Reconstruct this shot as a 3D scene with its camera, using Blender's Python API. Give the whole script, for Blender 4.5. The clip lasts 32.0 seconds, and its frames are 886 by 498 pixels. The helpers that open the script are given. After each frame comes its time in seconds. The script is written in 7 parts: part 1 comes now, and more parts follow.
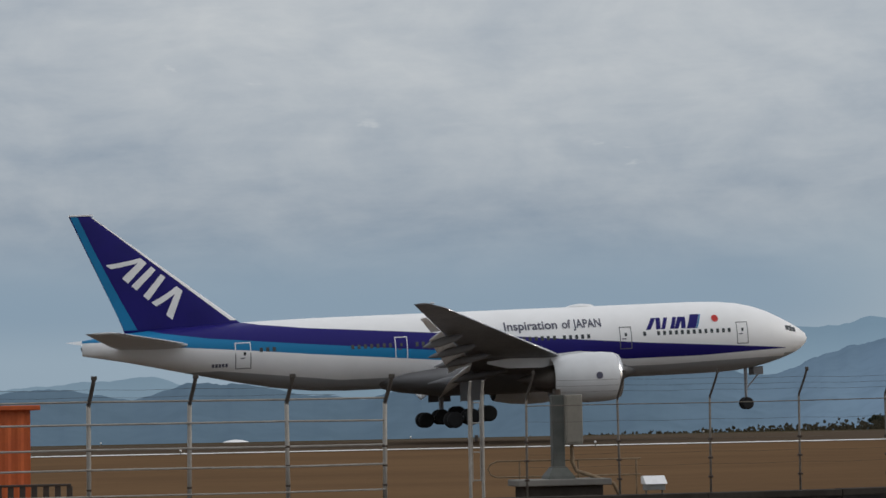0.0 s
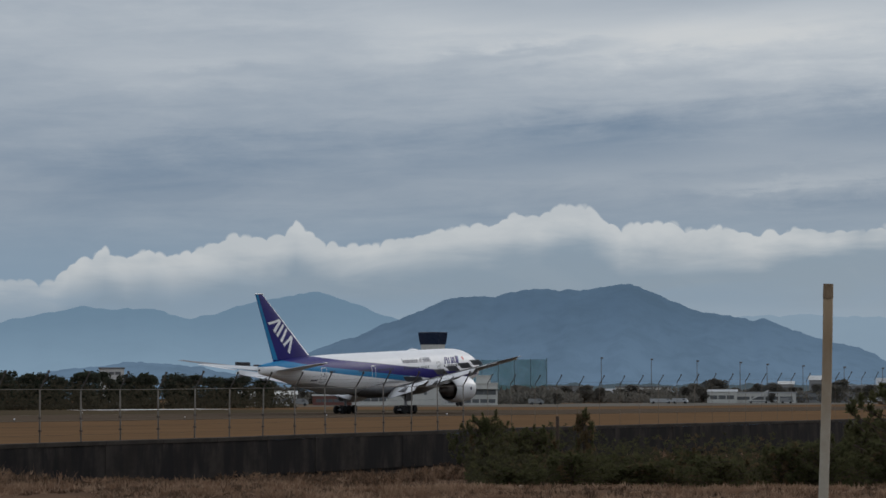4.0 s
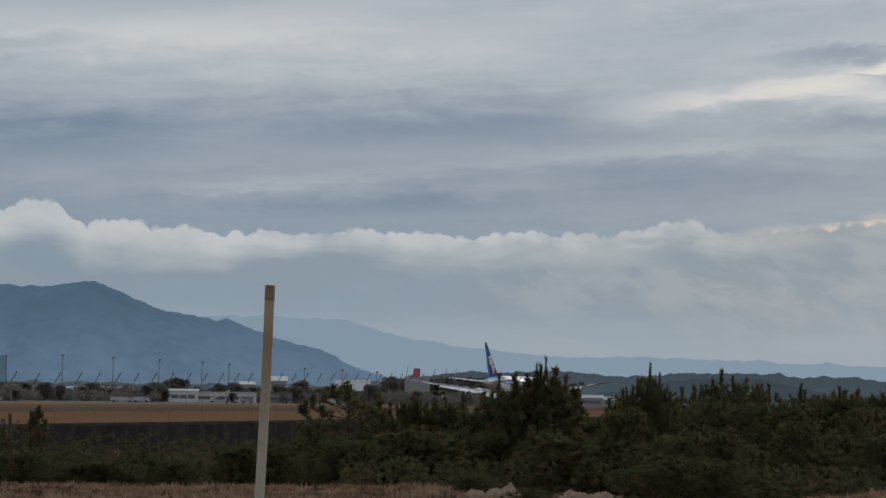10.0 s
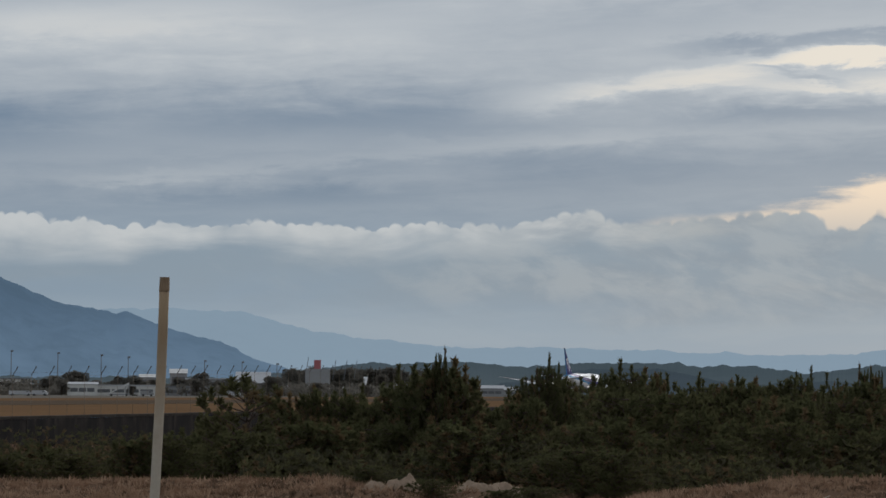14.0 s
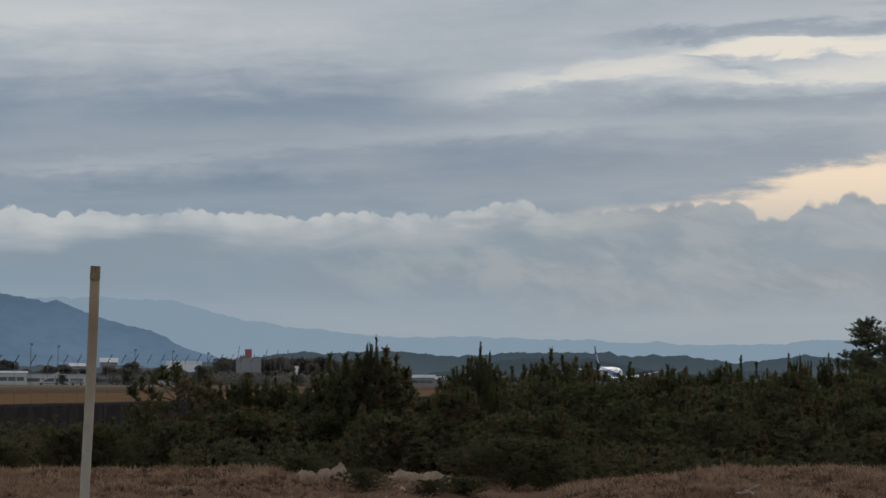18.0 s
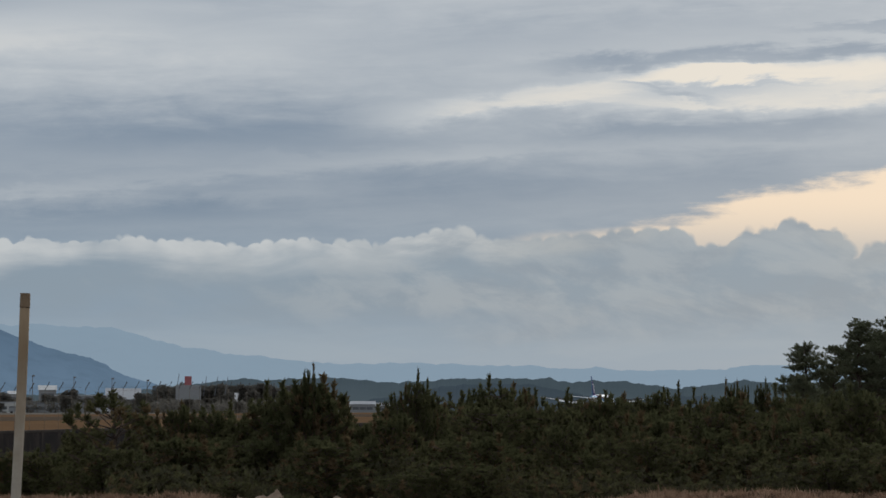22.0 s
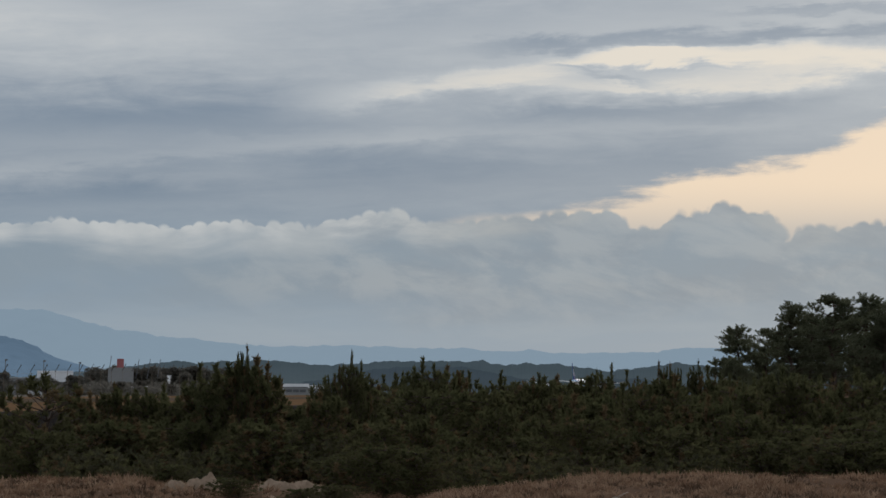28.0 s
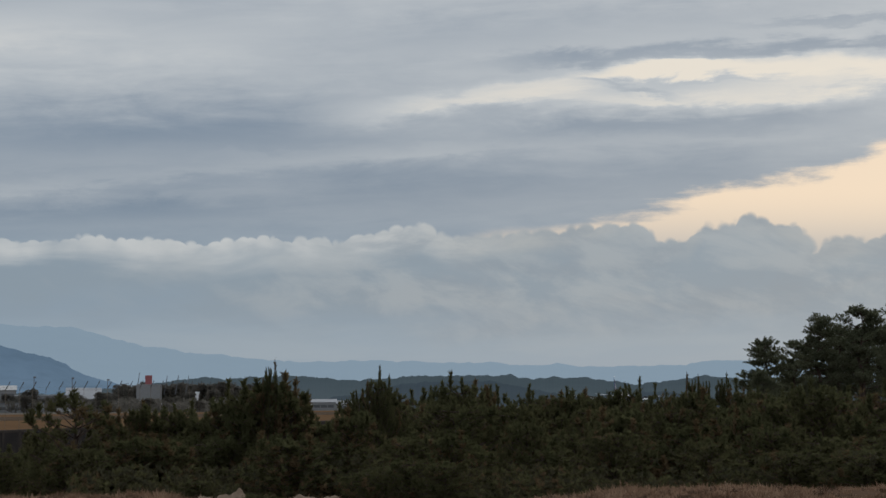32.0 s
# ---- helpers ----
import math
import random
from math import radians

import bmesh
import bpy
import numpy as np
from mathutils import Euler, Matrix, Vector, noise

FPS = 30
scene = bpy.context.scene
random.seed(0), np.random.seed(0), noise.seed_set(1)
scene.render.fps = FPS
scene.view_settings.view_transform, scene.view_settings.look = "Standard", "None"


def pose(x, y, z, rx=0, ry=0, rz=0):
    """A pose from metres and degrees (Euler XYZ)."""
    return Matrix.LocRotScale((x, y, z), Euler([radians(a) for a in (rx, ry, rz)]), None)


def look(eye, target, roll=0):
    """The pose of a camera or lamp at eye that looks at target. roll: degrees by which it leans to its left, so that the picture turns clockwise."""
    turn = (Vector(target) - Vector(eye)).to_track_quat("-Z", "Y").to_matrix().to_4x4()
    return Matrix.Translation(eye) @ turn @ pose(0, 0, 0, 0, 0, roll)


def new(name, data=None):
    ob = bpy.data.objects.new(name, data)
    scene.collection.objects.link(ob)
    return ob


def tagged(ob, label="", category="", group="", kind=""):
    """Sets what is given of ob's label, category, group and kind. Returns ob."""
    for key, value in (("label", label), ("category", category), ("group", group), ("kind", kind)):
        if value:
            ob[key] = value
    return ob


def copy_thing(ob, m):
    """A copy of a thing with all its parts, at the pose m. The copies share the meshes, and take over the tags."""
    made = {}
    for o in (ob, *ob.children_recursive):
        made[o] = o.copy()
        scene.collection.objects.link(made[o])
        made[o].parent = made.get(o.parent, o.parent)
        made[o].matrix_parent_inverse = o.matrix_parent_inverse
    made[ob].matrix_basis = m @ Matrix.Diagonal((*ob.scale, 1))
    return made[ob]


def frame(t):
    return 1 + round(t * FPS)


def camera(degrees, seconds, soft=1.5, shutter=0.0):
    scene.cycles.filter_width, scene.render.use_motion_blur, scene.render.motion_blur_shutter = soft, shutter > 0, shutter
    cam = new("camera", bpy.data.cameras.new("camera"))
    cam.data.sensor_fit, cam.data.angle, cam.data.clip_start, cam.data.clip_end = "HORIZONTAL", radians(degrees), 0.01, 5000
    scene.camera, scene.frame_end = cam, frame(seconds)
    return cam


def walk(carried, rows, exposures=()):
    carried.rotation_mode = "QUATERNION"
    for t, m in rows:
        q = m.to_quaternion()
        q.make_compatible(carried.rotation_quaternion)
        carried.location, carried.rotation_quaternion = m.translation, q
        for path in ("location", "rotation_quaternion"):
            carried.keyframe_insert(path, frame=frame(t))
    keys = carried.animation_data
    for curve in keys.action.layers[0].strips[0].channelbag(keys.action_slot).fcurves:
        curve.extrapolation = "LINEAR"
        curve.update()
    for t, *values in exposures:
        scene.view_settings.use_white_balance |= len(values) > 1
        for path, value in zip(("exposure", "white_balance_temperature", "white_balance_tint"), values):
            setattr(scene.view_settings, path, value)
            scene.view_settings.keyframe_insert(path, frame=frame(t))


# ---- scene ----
# Plan: x runs along the runway, y away from the viewer across it, z up from the runway's surface.
EYE = 2.6
CAMERA_ROWS = [  # seconds, sway x, sway y, heading from the runway's axis, tilt, roll (degrees)
    (0.0, -0.341, 0.079, 77.034, 3.823, -1.023),
    (0.3, -0.326, 0.106, 71.988, 3.710, -0.677),
    (0.6, -0.311, 0.130, 67.352, 3.613, -0.428),
    (1.0, -0.288, 0.156, 61.537, 3.417, 0.489),
    (1.5, -0.256, 0.186, 53.912, 3.272, 0.741),
    (2.0, -0.223, 0.208, 47.079, 3.262, 0.280),
    (2.5, -0.194, 0.221, 41.236, 3.171, 0.469),
    (3.0, -0.169, 0.226, 36.771, 3.371, 0.067),
    (3.5, -0.149, 0.227, 33.230, 3.470, -0.371),
    (4.0, -0.132, 0.224, 30.542, 3.454, -0.080),
    (4.5, -0.077, 0.140, 28.742, 3.597, 0.221),
    (6.5, -0.078, 0.072, 21.686, 3.456, 0.211),
    (7.0, -0.074, 0.071, 21.186, 3.453, 0.284),
    (7.5, -0.074, 0.064, 21.000, 3.380, 0.355),
    (8.0, -0.072, 0.056, 20.449, 3.400, 0.497),
    (8.5, -0.070, 0.044, 19.645, 3.390, 0.655),
    (9.0, -0.060, 0.037, 18.932, 3.414, 0.752),
    (9.5, -0.061, 0.026, 18.394, 3.509, 0.738),
    (10.0, -0.045, 0.021, 18.087, 3.504, 0.736),
    (10.5, -0.031, 0.015, 17.849, 3.532, 0.560),
    (11.0, -0.011, 0.011, 17.492, 3.683, 0.352),
    (11.5, 0.004, 0.002, 17.243, 3.670, 0.201),
    (12.0, 0.024, 0.000, 16.870, 3.567, 0.304),
    (12.5, 0.031, -0.001, 16.364, 3.315, 0.307),
    (13.0, 0.038, 0.002, 16.238, 3.148, 0.339),
    (13.5, 0.043, 0.004, 16.081, 3.182, 0.352),
    (14.0, 0.046, 0.005, 15.749, 3.318, 0.333),
    (14.5, 0.050, 0.006, 15.430, 3.397, 0.358),
    (16.5, -0.001, -0.006, 14.468, 3.348, 0.784),
    (17.0, 0.004, -0.007, 14.530, 3.281, 0.666),
    (17.5, 0.006, -0.007, 14.316, 3.210, 0.438),
    (18.0, 0.006, -0.007, 14.144, 3.080, 0.378),
    (18.5, 0.010, -0.014, 14.091, 3.055, 0.443),
    (19.0, 0.011, -0.026, 13.868, 3.238, 0.532),
    (19.5, 0.006, -0.042, 13.385, 3.401, 0.353),
    (20.0, 0.013, -0.058, 13.210, 3.468, 0.113),
    (20.5, 0.022, -0.079, 13.153, 3.482, 0.004),
    (21.0, 0.027, -0.083, 12.897, 3.558, 0.032),
    (21.5, 0.028, -0.090, 12.773, 3.591, 0.097),
    (22.0, 0.036, -0.090, 12.747, 3.699, 0.166),
    (22.5, 0.026, -0.098, 12.715, 3.729, 0.321),
    (23.0, 0.019, -0.096, 12.606, 3.838, 0.537),
    (23.5, 0.018, -0.108, 12.307, 3.903, 0.547),
    (24.0, 0.017, -0.110, 12.105, 3.840, 0.561),
    (24.5, 0.017, -0.106, 11.981, 3.818, 0.442),
    (25.0, 0.021, -0.098, 11.851, 3.889, 0.241),
    (25.5, 0.027, -0.090, 11.755, 3.917, 0.043),
    (27.5, 0.027, -0.073, 11.219, 3.595, 0.190),
    (28.0, 0.028, -0.071, 11.186, 3.297, 0.169),
    (28.5, 0.026, -0.067, 11.127, 3.126, 0.263),
    (29.0, 0.026, -0.061, 11.124, 3.047, 0.242),
    (29.5, 0.026, -0.062, 11.222, 3.084, 0.100),
    (30.0, 0.018, -0.064, 11.210, 3.196, 0.016),
    (30.5, 0.014, -0.064, 11.414, 3.053, 0.034),
    (31.0, 0.017, -0.069, 11.540, 3.205, -0.016),
    (31.5, 0.016, -0.072, 11.687, 3.419, -0.269),
    (32.0, 0.015, -0.073, 11.816, 3.634, -0.239),
]


def toward(heading, rise=0.0, far=1.0):
    """The offset at a compass angle from the runway's axis, a rise in degrees and a level distance."""
    a = radians(heading)
    return Vector((far * math.cos(a), far * math.sin(a), far * math.tan(radians(rise))))


def place(heading, far, z=0.0):
    v = toward(heading, 0.0, far)
    return Vector((v.x, v.y, z))


cam = camera(20.48, 32.0, 1.55)
walk(cam, [(t, look((x, y, EYE), Vector((x, y, EYE)) + toward(h, p, 100.0), r)) for t, x, y, h, p, r in CAMERA_ROWS],
     exposures=[(0.0, 0.05, 6450, 10), (0.8, -0.27, 6250, 10), (2.0, -0.4, 6050, 10), (3.2, -0.22, 6100, 10), (4.5, -0.1, 6200, 10), (7.0, 0.0, 6250, 10), (8.0, 0.0, 6250, 10), (9.0, 0.07, 6250, 10), (10.0, -0.17, 6240, 10), (12.0, -0.2, 6230, 10), (14.0, -0.15, 6220, 10), (18.0, -0.21, 6200, 10), (19.0, -0.14, 6200, 10), (23.0, -0.15, 6220, 10), (28.0, -0.22, 6250, 10), (32.0, -0.18, 6250, 10)])

# ---------------------------------------------------------------- sky and light
world = bpy.data.worlds.new("overcast sky")
scene.world = world
world.use_nodes = True
wt = world.node_tree
wt.nodes.clear()


class Graph:
    """Short hands for building node trees."""

    def __init__(self, tree):
        self.t = tree

    def put(self, socket, v):
        if isinstance(v, bpy.types.NodeSocket):
            self.t.links.new(v, socket)
        else:
            socket.default_value = v

    def m(self, op, a, b=0.0, c=0.0):
        n = self.t.nodes.new("ShaderNodeMath")
        n.operation = op
        for s, v in zip(n.inputs, (a, b, c)):
            self.put(s, v)
        return n.outputs[0]

    def ramp(self, v, a, b, lo=0.0, hi=1.0, smooth=True):
        n = self.t.nodes.new("ShaderNodeMapRange")
        n.interpolation_type = "SMOOTHSTEP" if smooth else "LINEAR"
        for s, x in zip(n.inputs, (v, a, b, lo, hi)):
            self.put(s, x)
        return n.outputs[0]

    def mix(self, f, a, b, blend="MIX"):
        n = self.t.nodes.new("ShaderNodeMix")
        n.data_type, n.blend_type = "RGBA", blend
        self.put(n.inputs[0], f)
        self.put(n.inputs[6], a if isinstance(a, bpy.types.NodeSocket) else (*a, 1))
        self.put(n.inputs[7], b if isinstance(b, bpy.types.NodeSocket) else (*b, 1))
        return n.outputs[2]

    def vec(self, x, y, z=0.0):
        n = self.t.nodes.new("ShaderNodeCombineXYZ")
        for s, v in zip(n.inputs, (x, y, z)):
            self.put(s, v)
        return n.outputs[0]

    def noise(self, v, scale, detail=4.0, rough=0.5, warp=0.0):
        n = self.t.nodes.new("ShaderNodeTexNoise")
        self.t.links.new(v, n.inputs["Vector"])
        n.inputs["Scale"].default_value = scale
        n.inputs["Detail"].default_value = detail
        n.inputs["Roughness"].default_value = rough
        n.inputs["Distortion"].default_value = warp
        return n.outputs["Fac"]

    def cells(self, v, scale, smooth=0.4):
        n = self.t.nodes.new("ShaderNodeTexVoronoi")
        n.voronoi_dimensions, n.feature = "2D", "SMOOTH_F1"
        self.t.links.new(v, n.inputs["Vector"])
        n.inputs["Scale"].default_value = scale
        n.inputs["Smoothness"].default_value = smooth
        return n.outputs["Distance"]

    def split(self, v):
        n = self.t.nodes.new("ShaderNodeSeparateXYZ")
        self.t.links.new(v, n.inputs[0])
        return n.outputs


BANK_WEST = [(52.0, 2.2), (47.5, 2.6), (46.9, 2.9), (46.2, 2.65), (44.9, 2.56), (43.7, 2.65), (40.9, 2.68), (39.55, 2.68), (39.2, 3.08), (38.4, 3.44), (37.9, 3.22), (37.38, 3.42), (36.85, 3.24), (36.1, 3.5),
             (35.35, 3.80), (34.85, 3.72), (34.25, 3.84), (33.98, 4.06), (33.5, 3.70), (32.9, 3.52), (31.8, 3.63), (30.5, 3.95), (29.45, 4.02), (28.87, 4.27), (28.3, 4.20), (27.8, 4.43), (27.15, 4.50), (26.4, 3.96), (25.6, 4.08), (24.8, 3.97)]
BANK_EAST = [(24.8, 3.97), (24.1, 4.0), (23.2, 3.75), (22.4, 3.97), (21.6, 3.84), (20.25, 3.94), (18.8, 3.86), (17.2, 3.81), (15.7, 3.92), (14.4, 3.85), (13.2, 4.05), (12.35, 4.29), (11.8, 4.0), (11.2, 3.9),
             (8.6, 4.12), (7.4, 4.29), (6.8, 3.92), (6.1, 3.82), (5.7, 4.21), (4.8, 4.36), (4.3, 4.3), (3.6, 4.1), (3.05, 3.72), (1.8, 3.93), (0.9, 3.9)]
STREAKS = [  # bearing and rise at both ends, half thickness, strength: pale and dark layers of the high deck
    (33.0, 8.35, 15.0, 8.0, 0.9, 0.20), (40.0, 7.5, 34.0, 7.6, 0.6, 0.08), (27.0, 8.2, 18.0, 9.2, 0.6, 0.14), (38.0, 7.55, 34.0, 7.75, 0.22, -0.12), (31.0, 7.75, 26.0, 8.35, 0.22, -0.20),
    (30.0, 5.85, 14.0, 6.75, 0.75, -0.17), (23.0, 6.45, 13.0, 6.35, 0.6, -0.11), (41.0, 5.0, 24.0, 6.2, 0.9, -0.10), (25.0, 4.78, 11.0, 5.98, 0.20, 0.10), (17.5, 5.75, 9.5, 6.1, 0.16, 0.08),
    (24.0, 4.3, 16.0, 4.65, 0.30, -0.12), (15.5, 5.1, 4.0, 5.6, 0.75, -0.12), (26.0, 4.75, 19.5, 5.1, 0.2, 0.07), (14.5, 6.7, 5.0, 8.0, 0.36, 0.34), (8.0, 7.8, -3.0, 7.55, 0.42, 0.44),
    (10.5, 7.0, 1.0, 7.25, 0.28, 0.30), (9.0, 7.5, 3.0, 7.55, 0.12, -0.18), (11.0, 8.0, -1.0, 8.4, 0.20, -0.34), (14.0, 8.6, 2.0, 9.2, 0.5, -0.10), (11.0, 6.35, 2.0, 6.6, 0.30, -0.24), (9.0, 7.65, 6.0, 7.1, 0.10, -0.20), (5.0, 8.75, -1.0, 8.9, 0.12, -0.25)]


def build_sky():
    g = Graph(wt)
    co = wt.nodes.new("ShaderNodeTexCoord").outputs["Generated"]
    x, y, z = g.split(co)
    az = g.m("MULTIPLY", g.m("ARCTAN2", y, x), 57.2958)
    el = g.m("MULTIPLY", g.m("ARCSINE", z), 57.2958)

    def profile(points, start):
        v = start
        for (a0, e0), (a1, e1) in zip(points, points[1:]):
            v = g.m("ADD", v, g.ramp(az, a0, a1, 0.0, e1 - e0, False))
        return v

    # grey-blue overcast in long layers
    flat = g.vec(g.m("MULTIPLY", az, 0.13), g.m("SUBTRACT", g.m("MULTIPLY", el, 0.9), g.m("MULTIPLY", az, -0.03)), 3.0)
    soft = g.noise(g.vec(g.m("MULTIPLY", az, 0.06), g.m("ADD", g.m("MULTIPLY", el, 0.42), g.m("MULTIPLY", az, 0.03)), 0.0), 1.0, 3.0, 0.5, 0.4)
    fine = g.noise(flat, 2.4, 6.0, 0.62, 0.4)
    ragged = g.noise(g.vec(g.m("MULTIPLY", az, 0.55), g.m("MULTIPLY", el, 1.5), 9.0), 1.0, 6.0, 0.62, 0.3)
    wav = g.m("ADD", el, g.m("ADD", g.m("MULTIPLY", g.m("SUBTRACT", fine, 0.5), 0.7), g.m("MULTIPLY", g.m("SUBTRACT", ragged, 0.5), 0.75)))
    tone = g.m("ADD", g.ramp(el, 4.2, 8.6, 0.20, 0.52), g.m("MULTIPLY", g.m("SUBTRACT", soft, 0.5), 0.35))
    tone = g.m("ADD", tone, g.m("ADD", g.m("MULTIPLY", g.m("SUBTRACT", fine, 0.5), 0.34), g.m("MULTIPLY", g.m("SUBTRACT", ragged, 0.5), 0.22)))
    tone = g.m("ADD", tone, g.ramp(az, 20.0, 6.0, 0.0, 0.10))
    for a0, e0, a1, e1, half, amount in STREAKS:
        k = (e1 - e0) / (a1 - a0)
        off = g.m("ABSOLUTE", g.m("SUBTRACT", wav, g.m("ADD", g.m("MULTIPLY", az, k), e0 - k * a0)))
        end = min(2.5, (a0 - a1) * 0.4)
        mask = g.m("MULTIPLY", g.ramp(off, half * 1.25, half * 0.1), g.m("MULTIPLY", g.ramp(az, a0 + end * 0.3, a0 - end), g.ramp(az, a1 - end * 0.3, a1 + end)))
        tone = g.m("ADD", tone, g.m("MULTIPLY", mask, amount))
    # a calmer, lumpier deck over the runway's near end
    lumps = g.noise(g.vec(g.m("MULTIPLY", az, 0.30), g.m("MULTIPLY", el, 0.62), 5.0), 1.0, 6.0, 0.58, 0.3)
    flecks = g.ramp(g.noise(g.vec(g.m("MULTIPLY", az, 0.5), g.m("MULTIPLY", el, 1.5), 12.0), 1.0, 5.0, 0.6, 0.2), 0.66, 0.80, 0.0, 0.24)
    calm = g.m("ADD", g.ramp(el, 3.4, 9.0, 0.25, 0.47), g.m("MULTIPLY", g.m("SUBTRACT", lumps, 0.5), 0.62))
    calm = g.m("ADD", calm, g.m("MULTIPLY", flecks, g.m("MULTIPLY", g.ramp(az, 62.0, 70.0), g.ramp(el, 4.6, 5.6))))
    calm = g.m("ADD", calm, g.m("MULTIPLY", g.m("SUBTRACT", fine, 0.5), 0.16))
    calm = g.m("ADD", calm, g.m("MULTIPLY", g.m("MULTIPLY", g.ramp(az, 62.0, 72.0), g.ramp(az, 88.0, 80.0)), g.ramp(el, 5.0, 8.0, 0.0, 0.12)))
    tone = g.mix(g.ramp(az, 37.0, 46.0), tone, calm)
    upper = g.mix(g.ramp(tone, 0.0, 0.85, smooth=False), (0.165, 0.228, 0.312), (0.60, 0.615, 0.615))
    upper = g.mix(g.m("MULTIPLY", g.ramp(tone, 0.66, 1.05), g.ramp(az, 18.0, 11.0, 0.25, 1.0)), upper, (0.88, 0.79, 0.66))
    # the long cumulus bank over the mountains
    wob = g.m("MULTIPLY", g.m("SUBTRACT", g.noise(g.vec(az, el), 0.9, 3.0, 0.5), 0.5), 0.5)
    where = g.vec(g.m("ADD", az, wob), g.m("ADD", g.m("MULTIPLY", el, 0.8), wob))
    small, tiny = g.cells(where, 1.5, 0.2), g.cells(where, 3.6, 0.15)
    level = profile(BANK_EAST, profile(BANK_WEST, BANK_WEST[0][1]))
    top = g.m("ADD", level, g.m("MULTIPLY", g.m("SUBTRACT", 0.16, g.m("MULTIPLY", small, small)), g.ramp(az, 13.0, 9.0, 0.26, 0.36)))
    top = g.m("ADD", top, g.m("MULTIPLY", g.m("SUBTRACT", 0.20, g.m("MULTIPLY", tiny, tiny)), 0.20))
    depth = g.m("SUBTRACT", top, el)
    sunk = g.m("SUBTRACT", g.m("ADD", level, 0.05), el)
    lit = g.m("MULTIPLY", g.m("SUBTRACT", small, 0.4), g.ramp(sunk, 0.7, 0.1, 0.0, 0.35))
    edge = g.ramp(az, 15.0, 10.0, 0.045, 0.09)
    edge = g.m("ADD", edge, g.ramp(az, 40.2, 42.0, 0.0, 0.18))
    bank = g.m("MULTIPLY", g.ramp(depth, g.m("MULTIPLY", edge, -0.6), edge), g.ramp(az, 50.5, 45.5))
    bank = g.m("MULTIPLY", bank, g.ramp(az, 39.0, 40.2, 1.0, 0.80))
    shade = g.noise(g.vec(g.m("MULTIPLY", az, 0.22), g.m("MULTIPLY", el, 0.9)), 1.0, 5.0, 0.6, 0.5)
    crown = g.mix(g.ramp(az, 15.0, 9.0), (0.565, 0.58, 0.58), (0.36, 0.39, 0.41))
    body = g.mix(g.ramp(g.m("ADD", sunk, g.m("MULTIPLY", g.m("ADD", g.m("SUBTRACT", shade, 0.5), lit), 1.5)), g.ramp(az, 26.0, 20.0, 0.12, -0.02), g.ramp(az, 26.0, 20.0, 1.35, 0.95)), crown, (0.232, 0.302, 0.372))
    # warm gap in the deck towards the low sun
    gap_n = g.m("MULTIPLY", g.m("ADD", g.m("SUBTRACT", ragged, 0.5), g.m("SUBTRACT", fine, 0.5)), g.ramp(az, 11.0, 6.0, 0.15, 1.0))
    ceiling = g.m("ADD", profile([(11.6, 3.9), (10.6, 4.02), (8.8, 4.12), (7.2, 4.50), (6.1, 4.86), (5.2, 5.2), (3.2, 5.42), (2.0, 5.75), (0.9, 6.35), (-3.0, 7.2)], 3.9), gap_n)
    gap = g.m("MULTIPLY", g.ramp(g.m("SUBTRACT", ceiling, el), -0.12, 0.30), g.ramp(az, 11.8, 10.6))
    gap = g.m("MULTIPLY", gap, g.ramp(az, -40.0, -20.0))
    sky = g.mix(gap, upper, (0.97, 0.76, 0.55))
    haze = g.mix(g.ramp(el, 1.2, 2.4), (0.275, 0.36, 0.44), (0.225, 0.31, 0.40))
    sky = g.mix(g.ramp(el, 5.0, 2.4), sky, haze)
    haze = g.mix(g.ramp(az, 40.0, 50.0), haze, (0.315, 0.388, 0.450))
    veil = g.noise(g.vec(g.m("MULTIPLY", az, 0.16), g.m("MULTIPLY", el, 1.1), 2.0), 1.3, 4.0, 0.55, 0.6)
    haze = g.mix(g.m("MULTIPLY", g.ramp(veil, 0.38, 0.66), g.ramp(el, 2.3, 1.3, 0.12, 0.45)), haze, (0.325, 0.395, 0.455))
    tufts = g.m("MULTIPLY", g.ramp(g.noise(g.vec(g.m("MULTIPLY", az, 0.5), g.m("ADD", g.m("MULTIPLY", el, 1.1), g.m("MULTIPLY", az, -0.25)), 4.0), 0.9, 6.0, 0.6, 0.3), 0.45, 0.66), g.ramp(az, 22.0, 12.0, 0.1, 0.6))
    murk = g.m("MULTIPLY", g.ramp(g.noise(g.vec(g.m("MULTIPLY", az, 0.4), g.m("MULTIPLY", el, 1.0), 11.0), 1.0, 5.0, 0.6, 0.3), 0.42, 0.62), g.ramp(az, 18.0, 11.0, 0.15, 0.65))
    body = g.mix(murk, body, (0.228, 0.285, 0.348))
    body = g.mix(tufts, body, (0.375, 0.415, 0.445))
    body = g.mix(g.ramp(g.m("ADD", el, g.m("MULTIPLY", g.m("SUBTRACT", shade, 0.5), 2.2)), g.ramp(az, 20.0, 11.0, 3.0, 2.6), g.ramp(az, 20.0, 11.0, 1.6, 1.0)), body, haze)
    sky = g.mix(bank, sky, body)
    dim = g.m("MULTIPLY", g.m("MULTIPLY", g.ramp(az, 46.0, 55.0), g.ramp(az, 70.0, 64.0)), g.ramp(el, 5.6, 3.6, 0.0, 0.55))
    sky = g.mix(dim, sky, (0.405, 0.465, 0.500))
    wisp_x, wisp_y = g.m("MULTIPLY", g.m("SUBTRACT", az, 65.25), 1.6), g.m("MULTIPLY", g.m("SUBTRACT", el, 2.5), 4.2)
